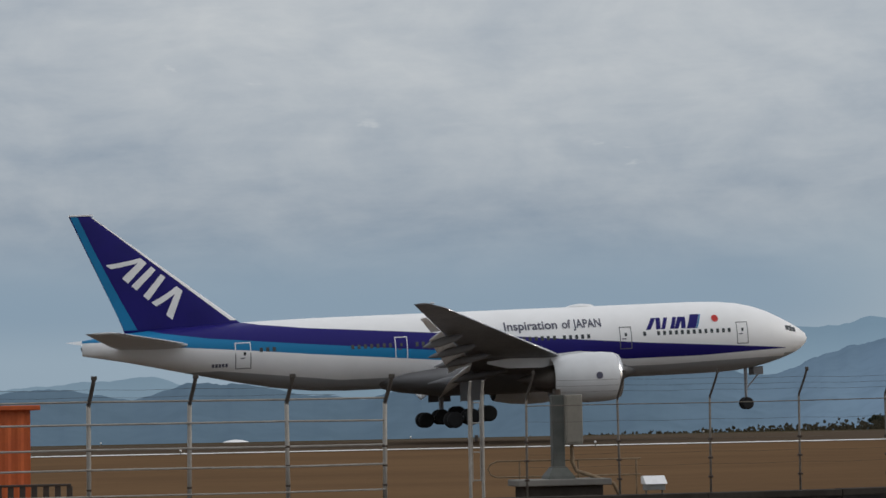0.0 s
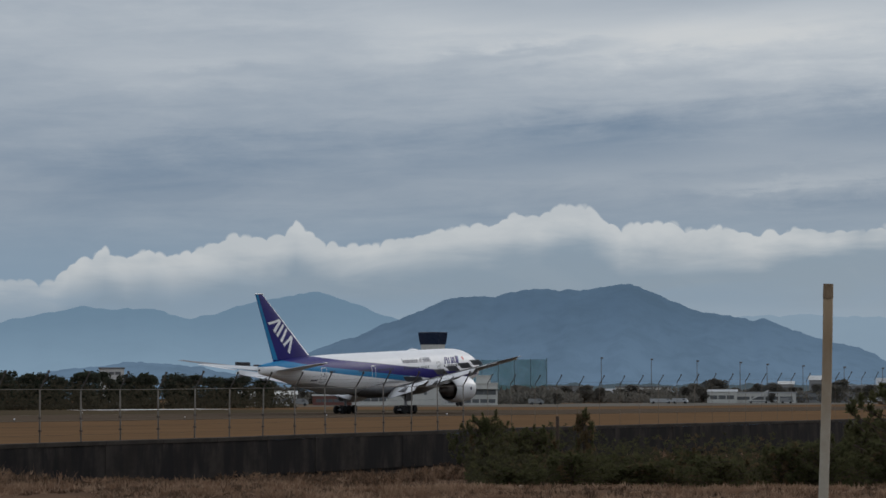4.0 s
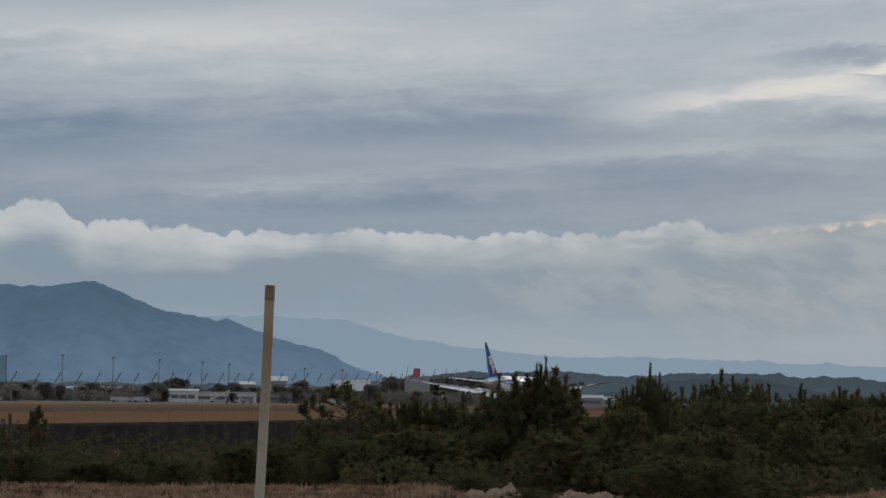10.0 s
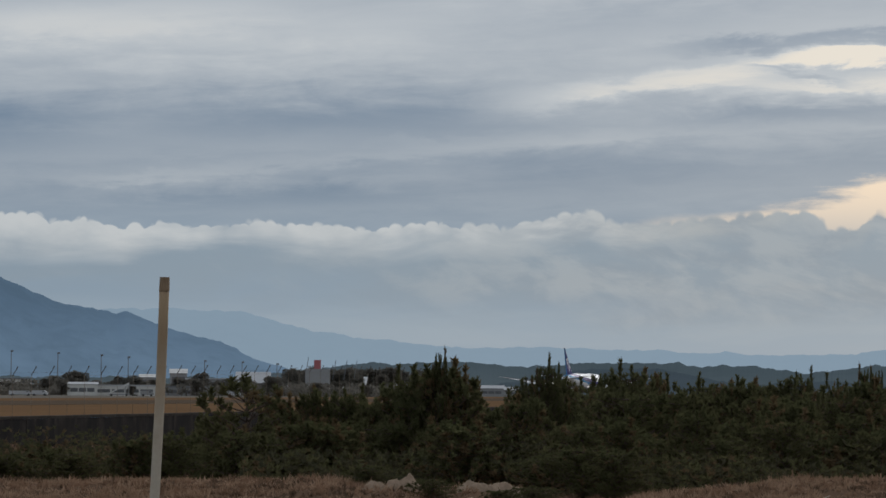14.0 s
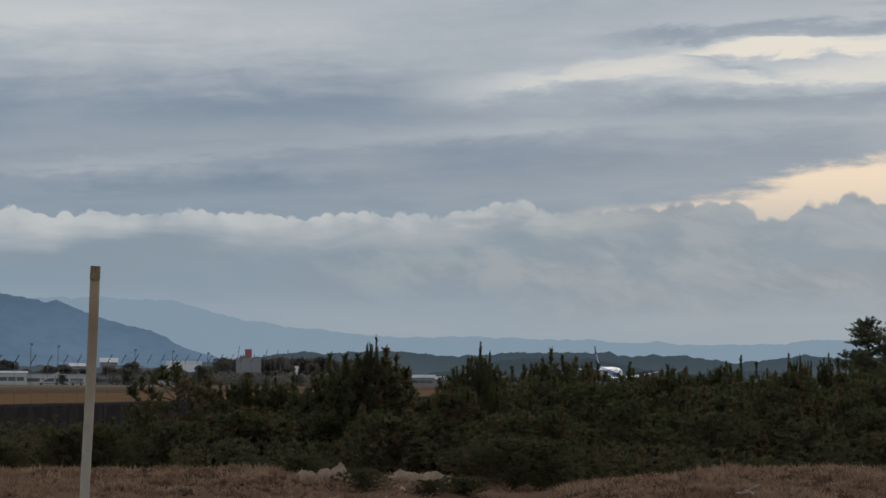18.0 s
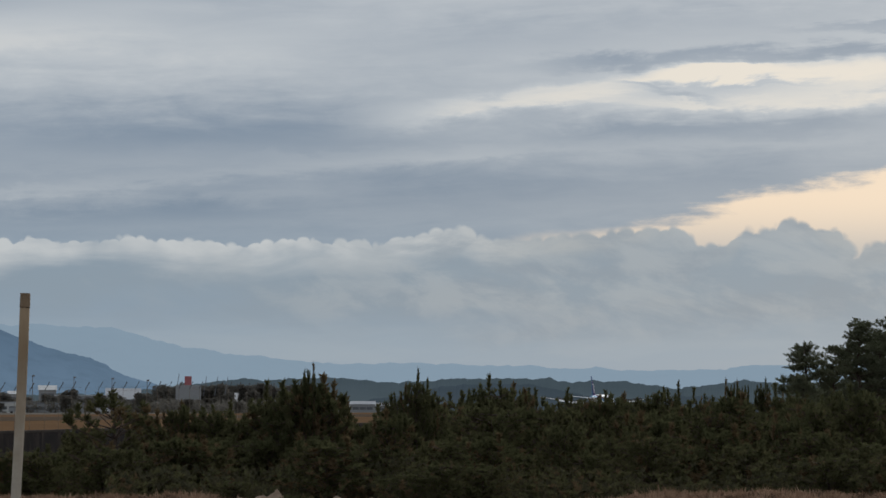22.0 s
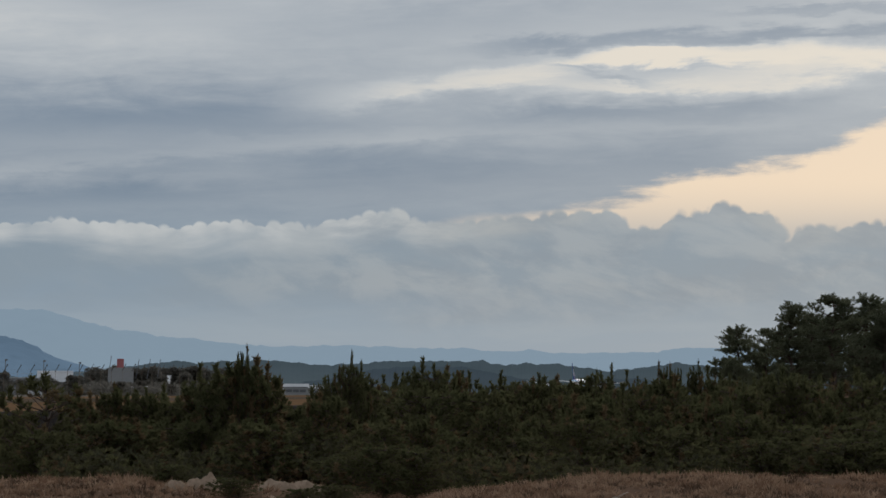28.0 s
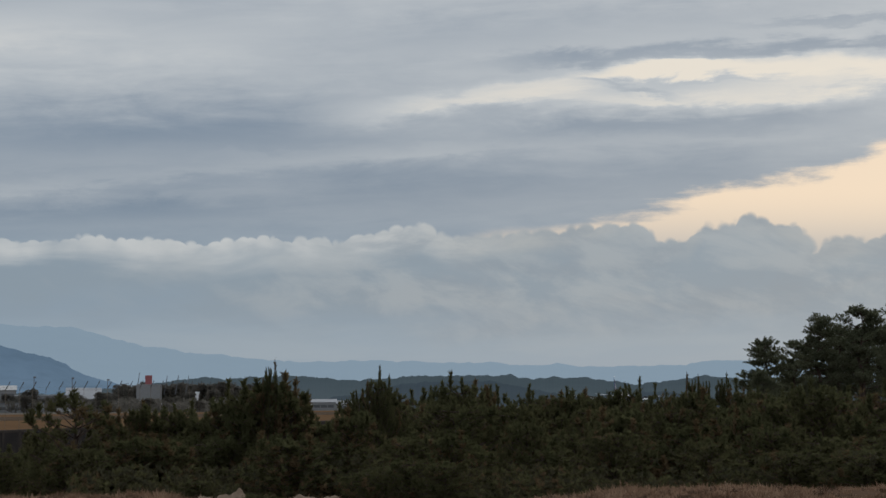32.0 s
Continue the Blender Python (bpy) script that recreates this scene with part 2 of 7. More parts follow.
    wisp = g.m("ADD", g.m("ADD", g.m("MULTIPLY", wisp_x, wisp_x), g.m("MULTIPLY", wisp_y, wisp_y)), g.m("MULTIPLY", g.m("SUBTRACT", shade, 0.5), 1.5))
    sky = g.mix(g.ramp(wisp, 0.9, 0.1, 0.0, 0.45), sky, (0.43, 0.47, 0.50))
    # brighter and plainer overhead
    high = g.mix(g.noise(co, 3.0, 5.0, 0.55), (0.50, 0.53, 0.57), (0.84, 0.85, 0.87))
    sky = g.mix(g.ramp(el, 11.0, 26.0), sky, high)
    clear = wt.nodes.new("ShaderNodeTexSky")
    clear.sky_type, clear.sun_disc = "NISHITA", False
    clear.sun_elevation, clear.sun_rotation = radians(24.0), radians(100.0)
    air = g.mix(1.0, clear.outputs[0], (0.10, 0.10, 0.10), "MULTIPLY")
    bg = wt.nodes.new("ShaderNodeBackground")
    wt.links.new(g.mix(0.94, air, sky), bg.inputs[0])
    bg.inputs[1].default_value = 1.0
    out = wt.nodes.new("ShaderNodeOutputWorld")
    wt.links.new(bg.outputs[0], out.inputs[0])


build_sky()
sun_data = bpy.data.lights.new("sun", "SUN")
sun_data.energy, sun_data.angle, sun_data.color = 0.9, radians(14.0), (1.0, 0.93, 0.84)
sun = new("sun", sun_data)
sun.matrix_world = look(toward(-10.0, 24.0, 400.0), (0, 0, 0))

# ---------------------------------------------------------------- materials
def material(name, color, rough=0.8, metal=0.0, second=None, scale=4.0, bump=0.0, bump_scale=40.0, spec=0.3, fine=None, coords="Object", grit=0.35):
    """A two-scale procedural surface: a base tone, a second tone in patches, fine grain and relief."""
    mat = bpy.data.materials.new(name)
    mat.use_nodes = True
    t = mat.node_tree
    g = Graph(t)
    b = t.nodes["Principled BSDF"]
    co = t.nodes.new("ShaderNodeTexCoord").outputs[coords]
    second = second or tuple(c * 0.82 for c in color)
    patch = g.ramp(g.noise(co, scale, 5.0, 0.6), 0.35, 0.65)
    col = g.mix(patch, color, second)
    grain = g.noise(co, fine or scale * 9.0, 3.0, 0.6)
    col = g.mix(grit, col, g.mix(grain, tuple(c * 0.6 for c in color), tuple(min(1, c * 1.35) for c in color)))
    t.links.new(col, b.inputs["Base Color"])
    t.links.new(g.ramp(grain, 0.2, 0.8, max(0.02, rough - 0.08), min(1.0, rough + 0.08)), b.inputs["Roughness"])
    b.inputs["Metallic"].default_value = metal
    b.inputs["Specular IOR Level"].default_value = spec
    if bump:
        n = t.nodes.new("ShaderNodeBump")
        n.inputs["Strength"].default_value = bump
        t.links.new(g.noise(co, bump_scale, 4.0, 0.6), n.inputs["Height"])
        t.links.new(n.outputs[0], b.inputs["Normal"])
    return mat


def backdrop_material(name, low, high, glow, ridge, haze_cut=0.0, pale=0.0):
    """A far range: the haze of kilometres of air is painted in as its own emission."""
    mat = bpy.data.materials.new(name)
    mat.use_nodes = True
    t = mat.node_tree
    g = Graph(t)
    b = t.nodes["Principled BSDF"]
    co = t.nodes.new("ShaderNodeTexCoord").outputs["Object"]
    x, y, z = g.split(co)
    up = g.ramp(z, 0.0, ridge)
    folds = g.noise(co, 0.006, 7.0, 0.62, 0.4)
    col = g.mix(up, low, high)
    # noise patches darken the emission, painting in the shade of folds
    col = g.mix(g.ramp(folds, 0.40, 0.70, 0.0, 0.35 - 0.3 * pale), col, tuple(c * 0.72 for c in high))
    # less painted haze towards the runway's near end
    near_end = g.ramp(g.m("MULTIPLY", g.m("ARCTAN2", y, x), 57.2958), 66.0, 74.0, 0.0, haze_cut)
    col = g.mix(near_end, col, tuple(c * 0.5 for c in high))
    # more painted haze towards the runway's far end
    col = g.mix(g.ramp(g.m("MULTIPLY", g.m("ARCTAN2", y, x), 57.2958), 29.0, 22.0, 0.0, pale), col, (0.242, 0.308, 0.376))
    # finer dark noise paints gully shade into the emission
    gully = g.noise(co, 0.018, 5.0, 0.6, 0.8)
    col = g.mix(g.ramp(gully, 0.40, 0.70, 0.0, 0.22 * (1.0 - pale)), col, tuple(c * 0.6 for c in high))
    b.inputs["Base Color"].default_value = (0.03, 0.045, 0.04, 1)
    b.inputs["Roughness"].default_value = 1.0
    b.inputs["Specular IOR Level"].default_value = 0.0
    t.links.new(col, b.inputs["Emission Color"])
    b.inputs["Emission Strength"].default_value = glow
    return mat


def leafy(mat, share=0.5):
    """Lets part of the light pass through thin blades."""
    t = mat.node_tree
    out = next(n for n in t.nodes if n.type == "OUTPUT_MATERIAL")
    b = t.nodes["Principled BSDF"]
    thin = t.nodes.new("ShaderNodeBsdfTranslucent")
    t.links.new(b.inputs["Base Color"].links[0].from_socket, thin.inputs[0])
    mixer = t.nodes.new("ShaderNodeMixShader")
    mixer.inputs[0].default_value = share
    t.links.new(b.outputs[0], mixer.inputs[1])
    t.links.new(thin.outputs[0], mixer.inputs[2])
    t.links.new(mixer.outputs[0], out.inputs[0])
    return mat


M_FIELD = material("dry field grass", (0.152, 0.094, 0.052), 0.95, second=(0.115, 0.071, 0.041), scale=0.06, bump=0.5, bump_scale=3.0, fine=2.0, spec=0.0)
M_BANK = material("dry bank soil", (0.13, 0.083, 0.056), 0.95, spec=0.0, second=(0.088, 0.058, 0.041), scale=0.5, bump=0.6, bump_scale=6.0)
M_ASPHALT = material("runway asphalt", (0.088, 0.067, 0.050), 0.95, spec=0.0, second=(0.102, 0.077, 0.055), scale=0.05, bump=0.2, bump_scale=20.0)
M_MARK = material("white runway line and glint paint", (0.84, 0.84, 0.82), 0.7, second=(0.78, 0.78, 0.76), scale=0.4)
M_WORN = material("worn runway paint", (0.17, 0.15, 0.125), 0.9, second=(0.10, 0.088, 0.073), scale=0.08, spec=0.0)
M_WALL = material("stained concrete", (0.058, 0.050, 0.044), 0.95, spec=0.05, second=(0.012, 0.011, 0.011), scale=0.55, bump=0.3, bump_scale=12.0)


def stain_down(mat, dark, wide=1.6, share=0.85):
    """Dark streaks that run down a wall from its coping."""
    t = mat.node_tree
    g = Graph(t)
    b = t.nodes["Principled BSDF"]
    x, y, z = g.split(t.nodes.new("ShaderNodeTexCoord").outputs["Object"])
    info = t.nodes.new("ShaderNodeObjectInfo")
    run = g.noise(g.vec(g.m("ADD", g.m("MULTIPLY", x, wide), g.m("MULTIPLY", info.outputs["Random"], 40.0)), y, g.m("MULTIPLY", z, 0.35)), 1.0, 5.0, 0.65)
    col = g.mix(g.ramp(run, 0.40, 0.60, 0.0, share), b.inputs["Base Color"].links[0].from_socket, dark)
    t.links.new(col, b.inputs["Base Color"])


stain_down(M_WALL, (0.019, 0.018, 0.019))
M_GALV = material("galvanised steel", (0.185, 0.165, 0.14), 0.75, 0.0, second=(0.11, 0.095, 0.08), scale=6.0)
# steel tone of the far fence run, set close to the field's
M_GALVFAR = material("far-run galvanised steel", (0.20, 0.165, 0.125), 0.85, 0.0, second=(0.16, 0.13, 0.10), scale=6.0)
M_WHITEPAINT = material("weathered white paint", (0.36, 0.34, 0.31), 0.6, second=(0.25, 0.235, 0.205), scale=3.0)
M_DARKSTEEL = material("dark weathered steel", (0.06, 0.055, 0.05), 0.7, 0.3, second=(0.09, 0.06, 0.045), scale=6.0)
M_ORANGE = material("orange painted sheet", (0.52, 0.12, 0.035), 0.6, second=(0.42, 0.085, 0.03), scale=1.5)
M_GREYBOX = material("grey enamel", (0.25, 0.26, 0.25), 0.5, second=(0.2, 0.2, 0.19), scale=3.0)
M_CONC = material("weathered concrete", (0.22, 0.21, 0.19), 0.9, second=(0.15, 0.145, 0.135), scale=1.2, bump=0.2)
M_STRAW = leafy(material("dry grass blades", (0.25, 0.160, 0.105), 0.9, spec=0.05, second=(0.155, 0.095, 0.06), scale=0.35, fine=8.0))
M_NEEDLE = leafy(material("pine needles", (0.086, 0.089, 0.043), 0.9, spec=0.0, second=(0.100, 0.092, 0.046), scale=0.45, fine=5.0, grit=0.2), 0.6)
M_NEEDLE_DRY = leafy(material("browning pine needles", (0.150, 0.110, 0.064), 0.9, spec=0.0, second=(0.10, 0.075, 0.036), scale=0.8, fine=5.0))
M_APRON = material("weathered apron concrete", (0.16, 0.145, 0.125), 0.95, spec=0.0, second=(0.115, 0.105, 0.09), scale=0.03)
M_PINE = leafy(material("dark grown pine needles", (0.130, 0.138, 0.088), 0.9, spec=0.0, second=(0.11, 0.12, 0.074), scale=0.3, fine=3.0))
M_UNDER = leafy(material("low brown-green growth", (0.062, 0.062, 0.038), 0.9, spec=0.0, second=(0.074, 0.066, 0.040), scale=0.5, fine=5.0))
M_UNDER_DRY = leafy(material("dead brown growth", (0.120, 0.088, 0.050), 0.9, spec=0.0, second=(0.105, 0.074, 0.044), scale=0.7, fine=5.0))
M_VERGE = material("dull olive verge grass", (0.085, 0.066, 0.042), 0.95, spec=0.0, second=(0.06, 0.05, 0.034), scale=0.05, bump=0.4, bump_scale=3.0, fine=1.5)
M_BARK = material("pine bark", (0.085, 0.06, 0.045), 0.9, second=(0.05, 0.038, 0.03), scale=5.0, bump=0.5)
M_WOODS = leafy(material("dark woodland leaves", (0.058, 0.066, 0.046), 0.9, spec=0.0, second=(0.044, 0.052, 0.038), scale=0.15, fine=1.0))
# air haze over a kilometre is mixed into these two base colours
M_FARTREE = leafy(material("haze-tinted far tree leaves", (0.150, 0.140, 0.120), 0.95, spec=0.0, second=(0.128, 0.122, 0.108), scale=0.1, fine=0.6, grit=0.1), 0.6)
M_FARGLASS = material("haze-tinted far window glass", (0.10, 0.105, 0.11), 0.5, second=(0.14, 0.145, 0.15), scale=0.2)
M_LIGHTROOF = material("pale grey roof sheet", (0.40, 0.41, 0.42), 0.8, second=(0.30, 0.31, 0.32), scale=0.06)
M_PALEPOLE = material("weathered pale timber", (0.43, 0.395, 0.325), 0.85, spec=0.1, second=(0.36, 0.32, 0.25), scale=2.5, bump=0.3)


def tan_head(mat, low, high, tone):
    """Bare tan wood towards the top where the coat has weathered off in flakes."""
    t = mat.node_tree
    g = Graph(t)
    b = t.nodes["Principled BSDF"]
    co = t.nodes.new("ShaderNodeTexCoord").outputs["Object"]
    x, y, z = g.split(co)
    worn = g.ramp(g.m("ADD", z, g.m("MULTIPLY", g.m("SUBTRACT", g.noise(co, 3.0, 5.0, 0.6), 0.5), 1.4)), low, high)
    t.links.new(g.mix(worn, b.inputs["Base Color"].links[0].from_socket, tone), b.inputs["Base Color"])


tan_head(M_PALEPOLE, 2.0, 3.6, (0.29, 0.215, 0.135))
M_BUFF = material("pale rendered wall", (0.54, 0.535, 0.50), 0.85, second=(0.45, 0.445, 0.42), scale=0.1)
M_GREYROOF = material("grey roof sheet", (0.17, 0.18, 0.19), 0.7, second=(0.13, 0.14, 0.15), scale=0.1)
M_GLASSDARK = material("dark window glass", (0.03, 0.035, 0.04), 0.12, second=(0.04, 0.045, 0.05), scale=0.4, spec=0.6)
M_RED = material("faded red painted metal", (0.36, 0.12, 0.125), 0.6)
M_ROCK = material("sandy rock", (0.40, 0.31, 0.23), 0.95, spec=0.0, second=(0.22, 0.16, 0.11), scale=2.0, bump=0.5, bump_scale=8.0)
M_TYRE = material("black tyre rubber", (0.018, 0.018, 0.019), 0.85)
M_GEAR = material("landing gear steel", (0.30, 0.30, 0.31), 0.45, 0.4)
M_GREYWING = material("grey wing paint", (0.15, 0.15, 0.155), 0.5, second=(0.12, 0.12, 0.125), scale=0.35, spec=0.5, fine=2.0, grit=0.12)
M_BAREMETAL = material("polished bare metal", (0.70, 0.70, 0.71), 0.25, 0.9)
M_NACELLE = material("white nacelle paint", (0.66, 0.67, 0.68), 0.4, second=(0.61, 0.62, 0.63), scale=0.6, spec=0.5, fine=2.0, grit=0.08)
M_HOT = material("dark engine metal", (0.10, 0.085, 0.075), 0.5, 0.7)
M_NAVY = material("navy blue paint", (0.014, 0.010, 0.145), 0.5, second=(0.012, 0.009, 0.125), scale=0.5, spec=0.18, grit=0.08)
M_SKYBLUE = material("light blue paint", (0.012, 0.19, 0.40), 0.5, second=(0.012, 0.17, 0.36), scale=0.5, spec=0.2)
M_WHITE = material("white gloss paint", (0.84, 0.84, 0.84), 0.32, second=(0.80, 0.80, 0.80), scale=0.5, spec=0.5, grit=0.06)
M_REDDOT = material("red paint", (0.55, 0.035, 0.03), 0.4)
M_SLATE = material("dark lettering paint", (0.09, 0.09, 0.13), 0.5)


def livery():
    """Fuselage paint: white above, a navy wedge and a light blue wedge that sweep up to the tail, grey below that is
    belly paint and painted-in belly shade.
    """
    mat = material("airliner livery paint", (0.86, 0.86, 0.86), 0.48, second=(0.83, 0.83, 0.83), scale=0.5, spec=0.22, fine=1.5, grit=0.06)
    t = mat.node_tree
    g = Graph(t)
    b = t.nodes["Principled BSDF"]
    col = b.inputs["Base Color"].links[0].from_socket
    x, y, z = g.split(t.nodes.new("ShaderNodeTexCoord").outputs["Object"])

    def edge(points):
        v = None
        for (x0, z0), (x1, z1) in zip(points, points[1:]):
            seg = g.ramp(x, x0, x1, 0.0, z1 - z0, False)
            v = g.m("ADD", seg, z0) if v is None else g.m("ADD", v, seg)
        return v

    def above(line, soft=0.02):
        return g.ramp(g.m("SUBTRACT", z, line), -soft, soft)

    navy_top = edge([(29.3, 4.98), (16.5, 5.90), (13.4, 6.17), (-3.3, 7.66), (-12.8, 8.43), (-16.6, 8.90), (-20.0, 9.6)])
    navy_low = edge([(29.3, 4.94), (21.2, 4.62), (14.5, 4.62), (-3.3, 6.20), (-12.8, 7.08), (-16.6, 7.46), (-21.0, 7.92), (-24.5, 8.5), (-28.0, 9.4)])
    sky_low = edge([(5.5, 4.62), (-3.3, 5.40), (-12.8, 6.26), (-16.6, 6.66), (-24.0, 7.35), (-28.0, 8.0)])
    # grey belly paint that also carries the shade under the fuselage as colour
    grey = g.mix(above(edge([(30.0, 4.3), (18.0, 4.0), (-10.0, 4.0), (-20.0, 5.2)]), 0.03), (0.36, 0.37, 0.385), col)
    c = g.mix(g.m("MULTIPLY", above(sky_low), g.ramp(x, 6.0, 5.4)), grey, (0.012, 0.19, 0.40))
    c = g.mix(above(navy_low), c, (0.014, 0.010, 0.145))
    ahead = g.ramp(x, 29.25, 29.35)
    c = g.mix(above(navy_top), c, col)
    c = g.mix(ahead, c, g.mix(above(edge([(32.0, 4.6), (18.0, 4.2)]), 0.05), (0.40, 0.41, 0.42), col))
    t.links.new(c, b.inputs["Base Color"])
    return mat


M_LIVERY = livery()


# ---------------------------------------------------------------- mesh helpers
def mesh_object(name, bm, mat, parent=None, label="", smooth=False):
    me = bpy.data.meshes.new(name)
    bm.to_mesh(me)
    bm.free()
    for m in (mat if isinstance(mat, (list, tuple)) else [mat]):
        me.materials.append(m)
    if smooth:
        for p in me.polygons:
            p.use_smooth = True
    ob = new(name, me)
    ob.parent = parent
    if label:
        ob["label"] = label
    return ob


def part(name, bm, mat, parent, label="", smooth=False):
    return mesh_object(name, bm, mat, parent, label, smooth)


def thing(name, label, category, group="", at=None, kind=""):
    ob = tagged(new(name), label, category, group, kind)
    if at is not None:
        ob.matrix_basis = at
    return ob


def box(bm, x0, x1, y0, y1, z0, z1, bevel=0.0):
    r = bmesh.ops.create_cube(bm, size=1.0)
    for v in r["verts"]:
        v.co = Vector(((x0 + x1) / 2 + v.co.x * (x1 - x0), (y0 + y1) / 2 + v.co.y * (y1 - y0), (z0 + z1) / 2 + v.co.z * (z1 - z0)))
    if bevel:
        edges = list({e for v in r["verts"] for e in v.link_edges})
        bmesh.ops.bevel(bm, geom=edges, offset=bevel, segments=2, affect="EDGES", profile=0.5)
    return bm


def tube(bm, a, b, r0, r1=None, n=8, caps=True):
    a, b = Vector(a), Vector(b)
    r1 = r0 if r1 is None else r1
    q = (b - a).to_track_quat("Z", "Y")
    rings = []
    for p, r in ((a, r0), (b, r1)):
        rings.append([bm.verts.new(p + q @ Vector((r * math.cos(6.28319 * k / n), r * math.sin(6.28319 * k / n), 0))) for k in range(n)])
    for k in range(n):
        bm.faces.new((rings[0][k], rings[0][(k + 1) % n], rings[1][(k + 1) % n], rings[1][k]))
    if caps:
        bm.faces.new(rings[0][::-1])
        bm.faces.new(rings[1])
    return bm


def loft(bm, rings, caps=True):
    vs = [[bm.verts.new(p) for p in ring] for ring in rings]
    n = len(vs[0])
    for a, b in zip(vs, vs[1:]):
        for k in range(n):
            bm.faces.new((a[k], a[(k + 1) % n], b[(k + 1) % n], b[k]))
    if caps:
        bm.faces.new(vs[0][::-1])
        bm.faces.new(vs[-1])
    bmesh.ops.recalc_face_normals(bm, faces=bm.faces)
    return bm


def disc_ring(axis_x, cy, cz, r, n=28, ry=None):
    return [Vector((axis_x, cy + (ry or r) * math.cos(6.28319 * k / n), cz + r * math.sin(6.28319 * k / n))) for k in range(n)]


def interp(x, table):
    """Smooth lookup in a short table of (x, value)."""
    for (x0, v0), (x1, v1) in zip(table, table[1:]):
        if x <= x1:
            u = min(1.0, max(0.0, (x - x0) / (x1 - x0)))
            return v0 + (v1 - v0) * u
    return table[-1][1]


def slab_from(name, verts, faces, mat, parent=None, label=""):
    me = bpy.data.meshes.new(name)
    me.from_pydata(verts, [], faces)
    me.materials.append(mat)
    ob = new(name, me)
    ob.parent = parent
    if label:
        ob["label"] = label
    return ob


# ---------------------------------------------------------------- ground
WALL_Y = 49.2
WALL_TOP = 1.2


def sink(x):
    """The wall and the field's edge step down towards the fence's end posts, and climb a little towards the runway's
    far end.
    """
    u = min(1.0, max(0.0, (58.0 - x) / 42.0))
    return 0.36 * u * u * (3 - 2 * u) - 0.13 * min(1.0, max(0.0, (x - 55.0) / 35.0)) - 0.05 * min(1.0, max(0.0, (x - 90.0) / 50.0))


def lift_field(y, x=100.0):
    """The field falls from the wall's crest to the runway's level."""
    return -sink(x) * max(0.0, 1.0 - (y - 49.0) / 60.0) + 1.08 * (1.0 - min(1.0, max(0.0, (y - 50.0) / 85.0))) ** 1.4


def fall_away(x, y):
    """Past the runway the land drops towards a hazy plain on the near end's side."""
    a = math.degrees(math.atan2(y, x))
    u = min(1.0, max(0.0, (a - 57.0) / 12.0))
    return min(75.0, max(0.0, y - 248.0) * 0.05) * u * u * (3 - 2 * u)


def lift_bank(x, y):
    """Rough ground on the viewer's side of the wall: a low bank that curves round the viewer."""
    r = math.hypot(x, y)
    turn = math.degrees(math.atan2(y, x))
    more = min(1.0, max(0.0, (10.5 - turn) / 3.0)) * 0.24 - 0.22 * math.exp(-((turn - 12.2) / 1.2) ** 2) + 0.10 * math.exp(-((turn - 14.8) / 0.8) ** 2)
    more += 0.16 * min(1.0, max(0.0, (turn - 16.8) / 1.5)) - 0.75 * min(1.0, max(0.0, (turn - 47.0) / 7.0))
    crest = (0.78 + more) * math.exp(-((r - 53.0) / 9.0) ** 2)
    near = 1.0 * math.exp(-(r / 14.0) ** 2)
    bumps = 0.10 * noise.noise((x * 0.45, y * 0.45, 7.0)) + 0.14 * noise.noise((x * 0.13, y * 0.13, 0.0)) + 0.05 * noise.noise((x * 0.6, y * 0.6, 4.0))
    rise = min(1.0, max(0.0, (r - 102.0) / 32.0)) * min(1.0, max(0.0, (5.5 - turn) / 2.5)) * (1.0 if turn > -60 else 0.0)
    return -0.35 + crest + near + bumps + 2.75 * rise * rise * (3 - 2 * rise)


def grid(name, xs, ys, height, mat, label, category):
    verts = [(x, y, height(x, y)) for y in ys for x in xs]
    n = len(xs)
    faces = [(j * n + i, j * n + i + 1, (j + 1) * n + i + 1, (j + 1) * n + i) for j in range(len(ys) - 1) for i in range(n - 1)]
    ob = slab_from(name, verts, faces, mat)
    for p in ob.data.polygons:
        p.use_smooth = True
    return tagged(ob, label, category, kind="structure")


def steps(*spans):
    out = []
    for a, b, n in spans:
        out += [a + (b - a) * k / n for k in range(n)]
    return out + [spans[-1][1]]


